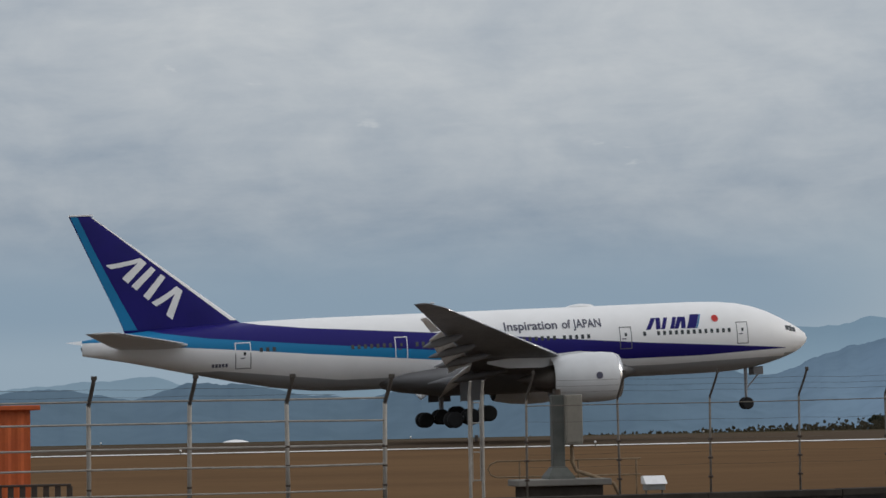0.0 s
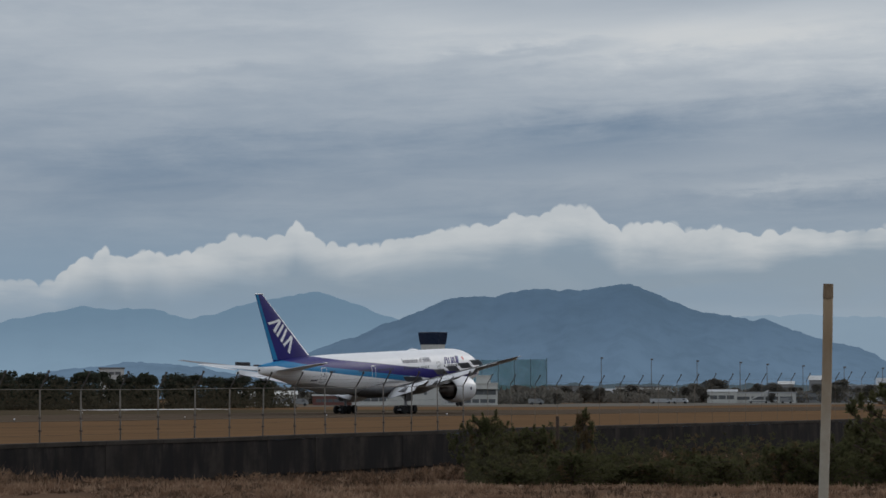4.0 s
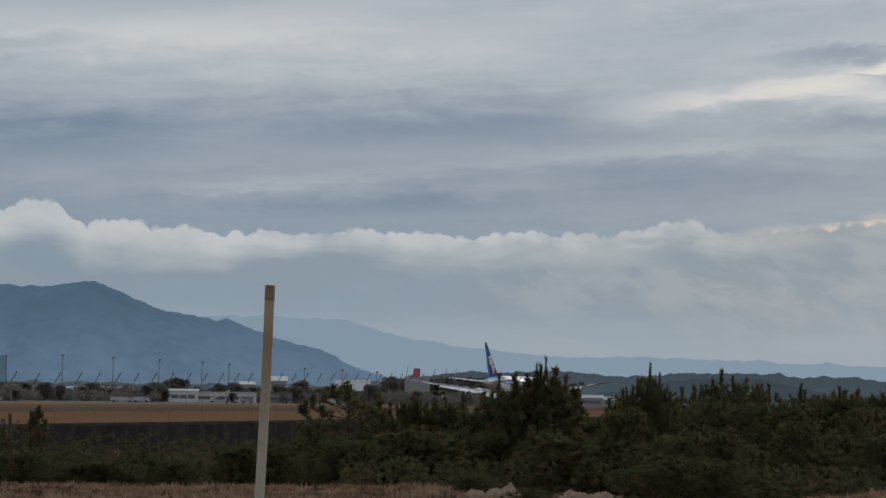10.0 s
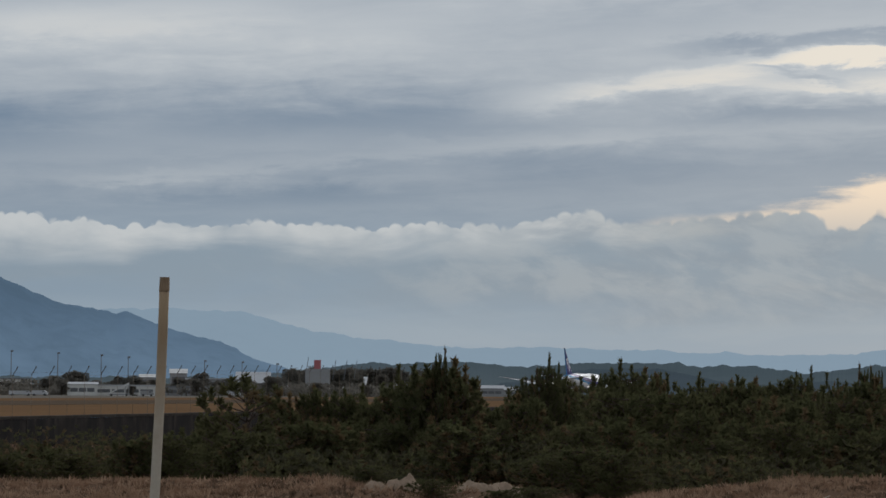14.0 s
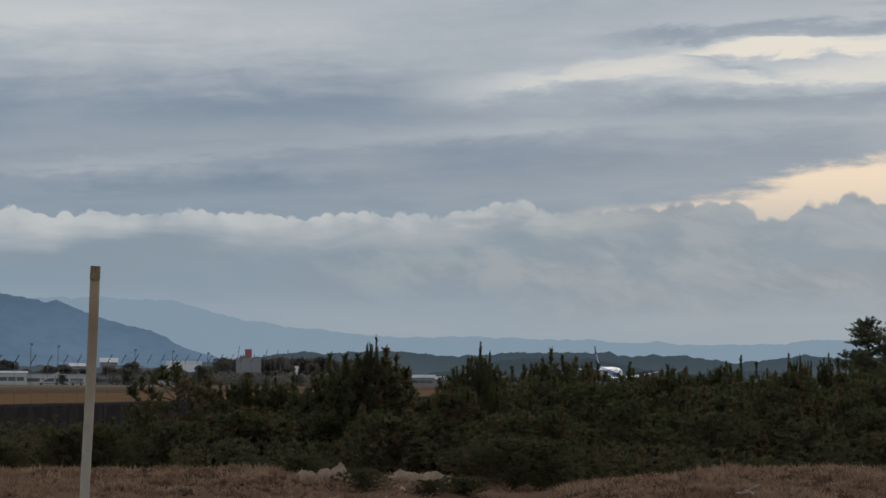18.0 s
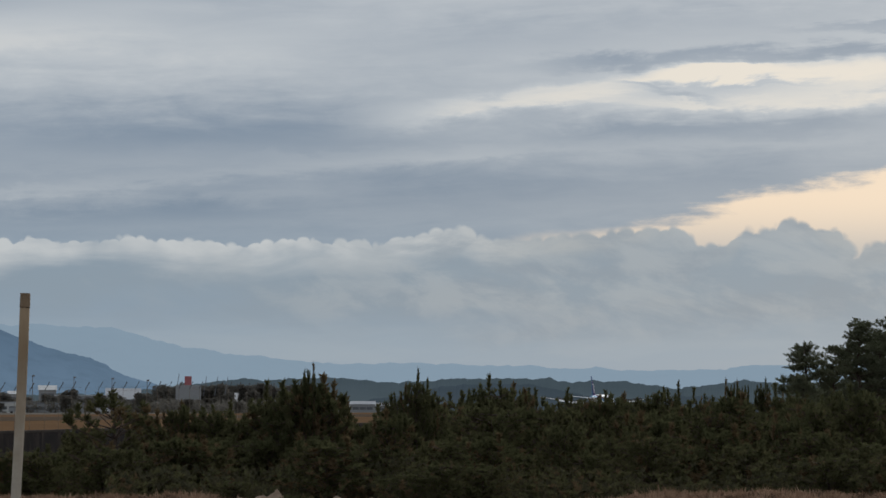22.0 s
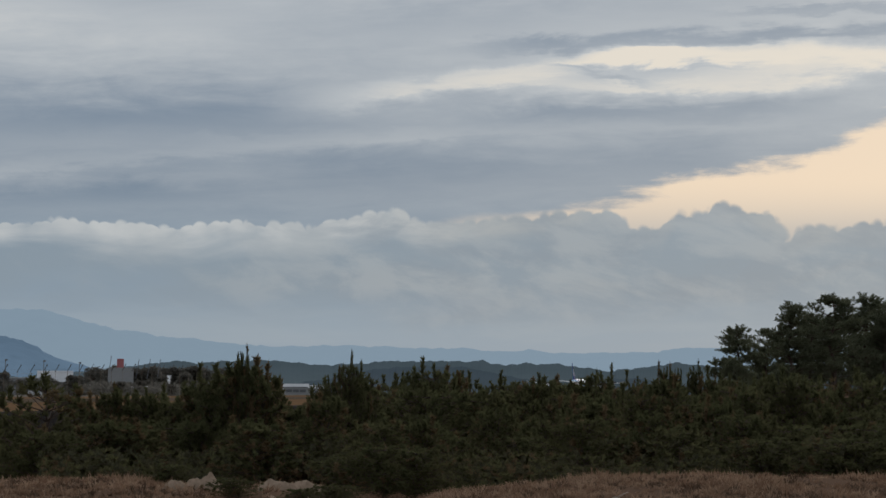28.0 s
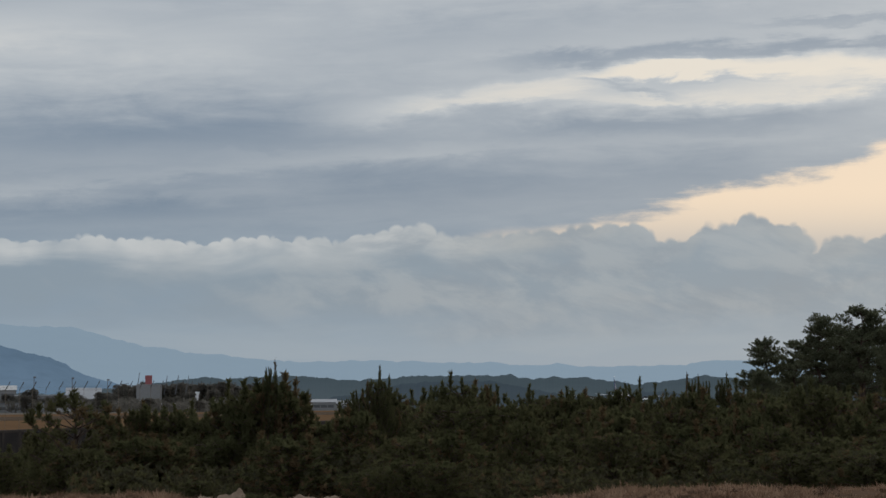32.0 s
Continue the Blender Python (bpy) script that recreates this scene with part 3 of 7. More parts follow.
def build_ground():
    grid("ground", steps((-900, -100, 8), (-100, 700, 100), (700, 4800, 30)), steps((49.45, 60, 6), (60, 140, 16), (140, 600, 20), (600, 4800, 20)),
         lambda x, y: lift_field(y, x) - 0.02 - fall_away(x, y) + (0.05 * noise.noise((x * 0.09, y * 0.09, 1.0)) if y < 150 else 0.0),
         M_FIELD, "flat dry brown airfield grass", "ground")
    grid("ground_bank", steps((-300, -20, 20), (-20, 140, 160), (140, 900, 60), (900, 4800, 10)), steps((-1500, -60, 8), (-60, 0, 10), (0, 48.98, 70)),
         lift_bank, M_BANK, "rough dry soil with sparse dead grass before the wall", "ground")
    grid("ground_verge", steps((-900, -100, 8), (-100, 430, 60)), steps((232.6, 345, 16)), lambda x, y: lift_field(y, x) + 0.015 - fall_away(x, y), M_VERGE, "dull olive grass verge past the runway", "ground")
    bm = bmesh.new()
    box(bm, 560, 1600, 300, 440, -0.3, 0.02)
    tagged(mesh_object("apron", bm, M_APRON), "wide pale concrete airport apron", "apron", kind="structure")
    bm = bmesh.new()
    box(bm, -900, 2900, 172.5, 232.5, -0.3, 0.03)
    tagged(mesh_object("runway", bm, M_ASPHALT), "long grey asphalt runway with white edge lines", "runway", kind="structure")
    # runway edge lines; the last short strip paints a glint on the taxiway
    for x0, x1, y, half in ((-890, 105, 174.4, 1.9), (105, 330, 174.0, 0.6), (330, 2890, 173.4, 0.45), (-890, 2890, 231.3, 0.45), (398, 440, 320.0, 6.0)):
        bm = bmesh.new()
        box(bm, x0, x1, y - half, y + half, 0.025 if y < 300 else -0.1, 0.036)
        tagged(mesh_object("edge_line_and_glint", bm, M_MARK if x1 < 340 and half > 1 or y > 300 else M_WORN), "white strip of runway edge line and painted taxiway glint", "marking", kind="structure")
    for k in range(40):
        bm = bmesh.new()
        box(bm, -300 + k * 50.0, -270 + k * 50.0, 202.05, 202.95, 0.025, 0.036)
        tagged(mesh_object("runway_centre_line", bm, M_WORN), "white painted runway centre dash", "marking", "runway centre dashes", kind="structure")


build_ground()


# ---------------------------------------------------------------- far ranges and hills
def ridge_line(az, peaks, floor):
    """The crest's angle: rounded summits (bearing, height, fall on the higher bearing's side, fall on the other)."""
    e = floor
    for a, h, left, right in peaks:
        d = az - a
        f = h - (left if d > 0 else right) * (math.sqrt(d * d + 0.16) - 0.4) - 0.022 * d * d
        e = max(e, f) + 0.06 * max(0.0, 1.0 - abs(f - e) / 0.2)
    return e


def build_range(name, far, peaks, floor, mat, label, rough=0.08, lo=-14.0, hi=102.0, foot=-90.0, freq=0.9, step=0.12, deep=0.1):
    """A mountain range round the viewer: slopes that rise to a crest of summits and fall behind it."""
    n = int((hi - lo) / step)
    verts, faces = [], []
    rows = ((1.0 - deep * 2.0, 0.0), (1.0 - deep * 1.5, 0.22), (1.0 - deep, 0.45), (1.0 - deep * 0.5, 0.74), (1.0 - deep * 0.2, 0.92), (1.0, 1.0), (1.0 + deep * 0.3, 0.9))
    for i in range(n + 1):
        az = lo + (hi - lo) * i / n
        e = ridge_line(az, peaks, floor)
        e += rough * (1.0 + 1.6 * math.exp(-((az - 46.6) / 1.2) ** 2)) * (noise.fractal((az * freq, far * 0.01, 0.0), 0.72, 2.1, 7) - 0.2)
        crest = EYE + far * math.tan(radians(e))
        for f, u in rows:
            p = place(az, far * f)
            spur = 0.18 * noise.noise((az * 1.2, f * 9.0, far * 0.01)) * math.sin(math.pi * min(u, 1.0))
            z = foot + (crest - foot) * max(0.0, u + spur * 0.4) if u < 1.0 else crest
            verts.append((p.x, p.y, min(z, EYE + (crest - EYE) * f) if u < 1 else z))
    k = len(rows)
    for i in range(n):
        for j in range(k - 1):
            faces.append((i * k + j, (i + 1) * k + j, (i + 1) * k + j + 1, i * k + j + 1))
    ob = slab_from(name, verts, faces, mat)
    for p in ob.data.polygons:
        p.use_smooth = True
    return tagged(ob, label, "mountains", kind="structure")


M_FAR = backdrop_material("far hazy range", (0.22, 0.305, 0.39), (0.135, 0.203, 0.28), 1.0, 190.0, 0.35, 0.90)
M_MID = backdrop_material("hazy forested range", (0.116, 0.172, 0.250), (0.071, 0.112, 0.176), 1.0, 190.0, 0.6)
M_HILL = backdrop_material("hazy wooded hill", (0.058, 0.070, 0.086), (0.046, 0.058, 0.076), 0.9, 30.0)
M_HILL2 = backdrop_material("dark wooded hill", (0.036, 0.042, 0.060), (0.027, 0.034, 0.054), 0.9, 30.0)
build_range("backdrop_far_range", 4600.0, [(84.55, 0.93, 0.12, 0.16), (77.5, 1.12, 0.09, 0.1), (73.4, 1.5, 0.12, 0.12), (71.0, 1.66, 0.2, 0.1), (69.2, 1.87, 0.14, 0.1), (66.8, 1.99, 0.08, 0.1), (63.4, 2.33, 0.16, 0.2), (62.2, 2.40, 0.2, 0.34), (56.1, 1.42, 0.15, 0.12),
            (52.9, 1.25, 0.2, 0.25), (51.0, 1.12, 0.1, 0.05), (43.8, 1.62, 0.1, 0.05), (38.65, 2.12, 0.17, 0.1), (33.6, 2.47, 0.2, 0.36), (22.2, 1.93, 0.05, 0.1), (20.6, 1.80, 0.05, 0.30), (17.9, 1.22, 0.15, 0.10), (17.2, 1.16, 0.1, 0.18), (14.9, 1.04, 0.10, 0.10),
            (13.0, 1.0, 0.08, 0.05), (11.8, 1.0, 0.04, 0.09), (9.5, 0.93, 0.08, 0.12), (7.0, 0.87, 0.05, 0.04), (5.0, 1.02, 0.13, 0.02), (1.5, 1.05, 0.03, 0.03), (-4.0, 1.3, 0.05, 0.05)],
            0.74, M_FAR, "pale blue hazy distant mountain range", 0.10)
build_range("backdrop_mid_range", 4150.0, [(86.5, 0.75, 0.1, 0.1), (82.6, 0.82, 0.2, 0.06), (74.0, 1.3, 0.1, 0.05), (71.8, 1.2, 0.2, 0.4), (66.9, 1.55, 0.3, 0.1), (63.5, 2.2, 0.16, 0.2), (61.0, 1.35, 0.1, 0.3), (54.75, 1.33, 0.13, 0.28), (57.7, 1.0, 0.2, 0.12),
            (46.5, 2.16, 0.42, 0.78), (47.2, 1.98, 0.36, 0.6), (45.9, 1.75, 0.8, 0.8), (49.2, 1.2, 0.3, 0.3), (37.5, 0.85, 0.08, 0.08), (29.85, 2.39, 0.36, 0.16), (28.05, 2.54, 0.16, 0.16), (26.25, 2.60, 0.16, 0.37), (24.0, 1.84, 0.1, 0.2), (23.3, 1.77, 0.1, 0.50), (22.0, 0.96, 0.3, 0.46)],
            0.12, M_MID, "forested mountains in painted blue-grey haze under low cloud", 0.10, step=0.06)


def build_wooded_hill(name, far, peaks, floor, mat, label, lo, hi, rough):
    return build_range(name, far, peaks, floor, mat, label, rough, lo, hi, -6.0, 2.2, 0.02, 0.06)


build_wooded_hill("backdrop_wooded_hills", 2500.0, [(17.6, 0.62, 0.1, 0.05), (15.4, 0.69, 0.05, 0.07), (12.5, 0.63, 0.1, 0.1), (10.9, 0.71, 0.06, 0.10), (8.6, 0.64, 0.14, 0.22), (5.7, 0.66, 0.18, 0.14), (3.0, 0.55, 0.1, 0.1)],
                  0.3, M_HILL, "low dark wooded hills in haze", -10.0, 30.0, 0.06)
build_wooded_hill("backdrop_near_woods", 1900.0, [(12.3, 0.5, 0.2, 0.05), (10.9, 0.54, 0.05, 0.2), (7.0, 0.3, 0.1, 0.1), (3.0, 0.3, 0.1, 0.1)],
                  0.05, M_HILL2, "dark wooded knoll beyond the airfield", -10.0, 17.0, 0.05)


# ---------------------------------------------------------------- wall and fence
POST_STEP = 2.0
M_ARM = material("dark weathered arm steel", (0.085, 0.075, 0.066), 0.75, 0.1, second=(0.05, 0.044, 0.038), scale=5.0)
FENCE_Y = 49.35


def build_wall():
    wall = thing("wall_boundary", "dark weather-stained concrete retaining wall", "wall", kind="structure")
    bm = bmesh.new()
    box(bm, 60, 900, WALL_Y - 0.12, WALL_Y + 0.20, -1.2, WALL_TOP - 0.12)
    box(bm, -60, 60, WALL_Y - 0.12, WALL_Y + 0.20, -1.2, WALL_TOP - 0.52)
    part("wall_core", bm, M_WALL, wall)
    rnd = random.Random(5)
    bm = bmesh.new()
    box(bm, -1.497, 1.497, WALL_Y - 0.20, WALL_Y - 0.12, -1.2, 0.0)
    panel = bpy.data.meshes.new("wall_panel")
    bm.to_mesh(panel)
    bm.free()
    panel.materials.append(M_WALL)
    for v in panel.vertices:
        v.co.y -= WALL_Y
    bm = bmesh.new()
    box(bm, -1.495, 1.495, -0.22, 0.24, -0.14, 0.0, 0.015)
    cope = bpy.data.meshes.new("coping_stone")
    bm.to_mesh(cope)
    bm.free()
    cope.materials.append(M_CONC_DARK)
    for k in range(110):
        x = -18 + k * 3.0
        ob = new("wall_panel", panel)
        ob.parent = wall
        ob.location = (x, WALL_Y + rnd.uniform(-0.012, 0.012), WALL_TOP - 0.14 - sink(x))
        ob.rotation_euler = (0, -(sink(x - 1.0) - sink(x + 1.0)) / 2.0, 0)
        ob = new("coping_stone", cope)
        ob.parent = wall
        ob.location = (x, WALL_Y, WALL_TOP - sink(x) + rnd.uniform(-0.006, 0.006))
        ob.rotation_euler = (0, -(sink(x - 1.0) - sink(x + 1.0)) / 2.0, 0)


M_CONC_DARK = material("dark coping concrete", (0.060, 0.052, 0.045), 0.95, spec=0.05, second=(0.032, 0.028, 0.025), scale=1.5, bump=0.3)
build_wall()


def post_mesh(stem, arm, r, mat, name):
    bm = bmesh.new()
    tube(bm, (0, 0, -0.32), (0, 0, stem), r, r, 8)
    me = bpy.data.meshes.new(name)
    bm.to_mesh(me)
    bm.free()
    me.materials.append(mat)
    for p in me.polygons:
        p.use_smooth = len(p.vertices) == 4
    return me


def wire(bm, pts, r, n=5):
    """One bent rod through all the points."""
    pts = [Vector(p) for p in pts]
    rings = []
    for k, p in enumerate(pts):
        way = pts[min(k + 1, len(pts) - 1)] - pts[max(k - 1, 0)]
        q = way.to_track_quat("Z", "Y")
        rings.append([bm.verts.new(p + q @ Vector((r * math.cos(6.28319 * j / n), r * math.sin(6.28319 * j / n), 0))) for j in range(n)])
    for a, b in zip(rings, rings[1:]):
        for j in range(n):
            bm.faces.new((a[j], a[(j + 1) % n], b[(j + 1) % n], b[j]))


def grow(x):
    """The fence stands taller towards the runway's far end."""
    return 0.22 * min(1.0, max(0.0, (x - 62.0) / 25.0)) + 0.7 * min(1.0, max(0.0, (x - 95.0) / 55.0))


def build_fence(name, x0, x1, mat, rails, strands, label, stem=1.78, arm=0.52, r=0.025, arm_r=0.95, clamped=True):
    """One run of boundary fence: posts with outward arms, rails and barbed strands."""
    fence = thing(name, label, "fence", at=pose(0, FENCE_Y, WALL_TOP - 0.12))
    post = post_mesh(stem, arm, r, mat, "post")
    arm_bm = bmesh.new()
    wire(arm_bm, [(0, 0, stem - 0.05), (0.004, -0.01, stem + 0.02), (0.03, -arm * 0.16, stem + arm * 0.3), (0.07, -arm * 0.38, stem + arm * 0.72), (0.09, -arm * 0.5, stem + arm)], r * arm_r, 7)
    box(arm_bm, 0.09 - r * 1.3, 0.09 + r * 1.3, -arm * 0.5 - 0.04, -arm * 0.5 + 0.02, stem + arm - 0.02, stem + arm + 0.06, 0.012)
    arm_me = bpy.data.meshes.new("barb_arm")
    arm_bm.to_mesh(arm_me)
    arm_bm.free()
    arm_me.materials.append(M_ARM)
    clamp_bm = bmesh.new()
    box(clamp_bm, -0.045, 0.045, -0.045, 0.045, -0.022, 0.022, 0.006)
    clamp = bpy.data.meshes.new("clamp")
    clamp_bm.to_mesh(clamp)
    clamp_bm.free()
    clamp.materials.append(M_DARKSTEEL)
    n = int((x1 - x0) / POST_STEP)
    rnd = random.Random(int(x0))
    for k in range(n + 1):
        ob = new("post", post)
        ob.parent = fence
        ob.location = (x0 + k * POST_STEP, 0, rnd.uniform(-0.03, 0.02))
        ob.scale.z = 1.0 + grow(x0 + k * POST_STEP) / stem
        ob.rotation_euler = (rnd.uniform(-0.015, 0.015), rnd.uniform(-0.02, 0.02), 0)
        c = new("barb_arm", arm_me)
        c.parent = ob
        c.scale.z = 1.0 / ob.scale.z
        c.location.z = stem - stem / ob.scale.z
        for z in (0.1, stem * 0.28, stem * 0.5) if clamped else ():
            c = new("clamp", clamp)
            c.parent = ob
            c.location = (0, 0, z)
    for z, rr in rails:
        bm = bmesh.new()
        xs = [x0 + (x1 - x0) * i / max(1, n) for i in range(n + 1)]
        wire(bm, [(x, -0.03, z * (1.0 + grow(x) / stem) + rnd.uniform(-0.008, 0.008) - (0.14 * max(0.0, 1.0 - (x - 12.7) / 26.0) if x > 12 else 0.0)) for x in xs], rr, 6)
        part("rail", bm, mat, fence)
    for z, y in strands:
        bm = bmesh.new()
        pts = []
        for i in range(n):
            for u in (0.0, 0.5):
                pts.append((x0 + (i + u) * POST_STEP, y, z * (1.0 + grow(x0 + (i + u) * POST_STEP) / stem) - 0.02 * math.sin(math.pi * u)))
        wire(bm, pts, 0.0032, 3)
        part("wire_strand", bm, M_DARKSTEEL, fence)
    return fence


build_fence("boundary_fence", 12.7, 84.7, M_GALV, [(1.76, 0.012)], [(1.92, -0.07), (2.04, -0.13), (2.16, -0.2), (0.62, 0.0), (0.36, 0.0), (1.3, 0.0)],
            "grey galvanised boundary fence with outward barbed arms on the wall")
build_fence("boundary_fence", 86.7, 176.7, M_GALVFAR, [(1.76, 0.004)], [(1.92, -0.07)],
            "grey galvanised boundary fence run towards the runway's far end", stem=1.84, arm=0.34, r=0.010, arm_r=2.0, clamped=False)
build_fence("service_fence", -6.3, 9.7, M_WHITEPAINT, [(1.85, 0.024), (1.40, 0.024), (0.90, 0.024), (0.50, 0.024), (-0.02, 0.02)], [(1.95, -0.07), (2.1, -0.15)],
            "pale painted steel rail fence beside the end posts", r=0.045)


def build_end_posts():
    # end posts of two fence runs; the bars and block between are added
    gate = thing("fence_gate", "two pale steel end posts of adjoining fence runs, with added bars", "gate", at=pose(11.55, FENCE_Y, WALL_TOP - 0.12))
    for x in (-0.05, 0.22):
        bm = bmesh.new()
        tube(bm, (x, 0, -0.32), (x, 0, 1.86), 0.036, 0.036, 10)
        tube(bm, (x, 0, 1.86), (x, -0.12, 2.16), 0.034, 0.026, 10)
        part("end_post", bm, M_WHITEPAINT, gate)
    bm = bmesh.new()
    for z in (0.12, 0.7, 1.3, 1.72):
        tube(bm, (-0.01, 0, z), (0.18, 0, z), 0.012, 0.012, 8)
    for x in (0.0, 0.17):
        tube(bm, (x, 0, 0.1), (x, 0, 1.74), 0.012, 0.012, 8)
    part("added_bars", bm, M_WHITEPAINT, gate)
    bm = bmesh.new()
    box(bm, 0.05, 0.12, -0.05, 0.02, 0.92, 1.05, 0.012)
    part("added_block", bm, M_DARKSTEEL, gate)


build_end_posts()


# ---------------------------------------------------------------- the airliner
def wing_section(x_le, chord, y, z, thick, n=14, camber=0.02):
    """An aerofoil ring at span y, leading edge at x_le, running aft."""
    pts = []
    for k in range(n):
        u = 0.5 - 0.5 * math.cos(math.pi * k / (n - 1))
        t = thick * (1.48 * math.sqrt(u) - 0.63 * u - 1.758 * u * u + 1.4215 * u ** 3 - 0.5075 * u ** 4)
        pts.append((x_le - u * chord, y, z + camber * chord * 4 * u * (1 - u) + t / 1.0))
    for k in range(n - 2, 0, -1):
        u = 0.5 - 0.5 * math.cos(math.pi * k / (n - 1))
        t = thick * (1.48 * math.sqrt(u) - 0.63 * u - 1.758 * u * u + 1.4215 * u ** 3 - 0.5075 * u ** 4)
        pts.append((x_le - u * chord, y, z + camber * chord * 4 * u * (1 - u) - t * 0.75))
    return pts


HINGE = 10.7


def wing_at(y):
    """Leading edge x, chord and height of the wing at a span from the centre line."""
    s = abs(y)
    le = 11.6 - (s - 3.0) * 0.718
    if s < 9.8:
        te = -1.6 - (s - 3.0) * 0.06
    else:
        te = -2.0 - (s - 9.8) * 0.385
    z = 3.75 + (s - 3.0) * 0.19 if s < HINGE else 3.75 + (HINGE - 3.0) * 0.19 + (s - HINGE) * 0.12
    return le, le - te, z


FUS = [  # distance from the nose, half height, half width, centre height
    (0.0, 0.06, 0.06, 5.75), (0.25, 0.48, 0.50, 5.73), (0.7, 0.86, 0.92, 5.72), (1.3, 1.22, 1.30, 5.74), (2.0, 1.55, 1.65, 5.80), (2.8, 1.90, 1.98, 5.88),
    (3.8, 2.28, 2.32, 5.98), (5.0, 2.62, 2.62, 6.07), (6.5, 2.90, 2.88, 6.14), (8.2, 3.05, 3.04, 6.18), (10.5, 3.10, 3.10, 6.20), (16.0, 3.10, 3.10, 6.20), (24.0, 3.10, 3.10, 6.20), (32.0, 3.10, 3.10, 6.20),
    (41.0, 3.10, 3.10, 6.20), (44.0, 3.03, 3.05, 6.26), (47.0, 2.82, 2.92, 6.42), (50.0, 2.50, 2.68, 6.67), (53.0, 2.12, 2.35, 6.95), (56.0, 1.70, 1.92, 7.22), (59.0, 1.24, 1.35, 7.45), (61.5, 0.86, 0.78, 7.56), (62.9, 0.62, 0.34, 7.58)]
NOSE_X = 31.9


def fus_at(d, col):
    return interp(d, [(row[0], row[col]) for row in FUS])


def skin(d, angle, out=0.0):
    """A point on the fuselage skin: distance from the nose, angle up from the starboard side, and how far proud."""
    h, w, c = fus_at(d, 1) + out, fus_at(d, 2) + out, fus_at(d, 3)
    return Vector((NOSE_X - d, -w * math.cos(angle), c + h * math.sin(angle)))


def skin_patch(bm, d0, d1, z0, z1, out=0.012, side=1, nd=3, nz=3):
    """A thin curved plate that lies on the skin between two stations and two heights."""
    def ang(d, z):
        return math.asin(max(-1, min(1, (z - fus_at(d, 3)) / fus_at(d, 1))))
    rows = []
    for j in range(nz + 1):
        row = []
        for i in range(nd + 1):
            d, z = d0 + (d1 - d0) * i / nd, z0 + (z1 - z0) * j / nz
            p = skin(d, ang(d, z), out)
            row.append(bm.verts.new((p.x, p.y * side, p.z)))
        rows.append(row)
    for a, b in zip(rows, rows[1:]):
        for i in range(nd):
            f = (a[i], a[i + 1], b[i + 1], b[i])
            bm.faces.new(f if side < 0 else f[::-1])
    return bm


def slant_bar(bm, d, z, wide, high, lean, out=0.014, n=5):
    """A leaning parallelogram on the starboard skin."""
    rows = []
    for j in range(n + 1):
        u = j / n
        row = []
        for dd in (d - lean * u, d - wide - lean * u):
            zz = z + high * u
            a = math.asin(max(-1, min(1, (zz - fus_at(dd, 3)) / fus_at(dd, 1))))
            row.append(bm.verts.new(skin(dd, a, out)))
        rows.append(row)
    for a, b in zip(rows, rows[1:]):
        bm.faces.new((a[0], a[1], b[1], b[0]))


def fin_half(x, z):
    """Half thickness of the fin at a place on its side."""
    le = -17.75 - (z - 9.05) * 1.3
    c = le - (-27.6 - (z - 9.05) * 0.425)
    u = max(0.02, min(0.98, (le - x) / c))
    return 0.085 * c * (1.48 * math.sqrt(u) - 0.63 * u - 1.758 * u * u + 1.4215 * u ** 3 - 0.5075 * u ** 4)


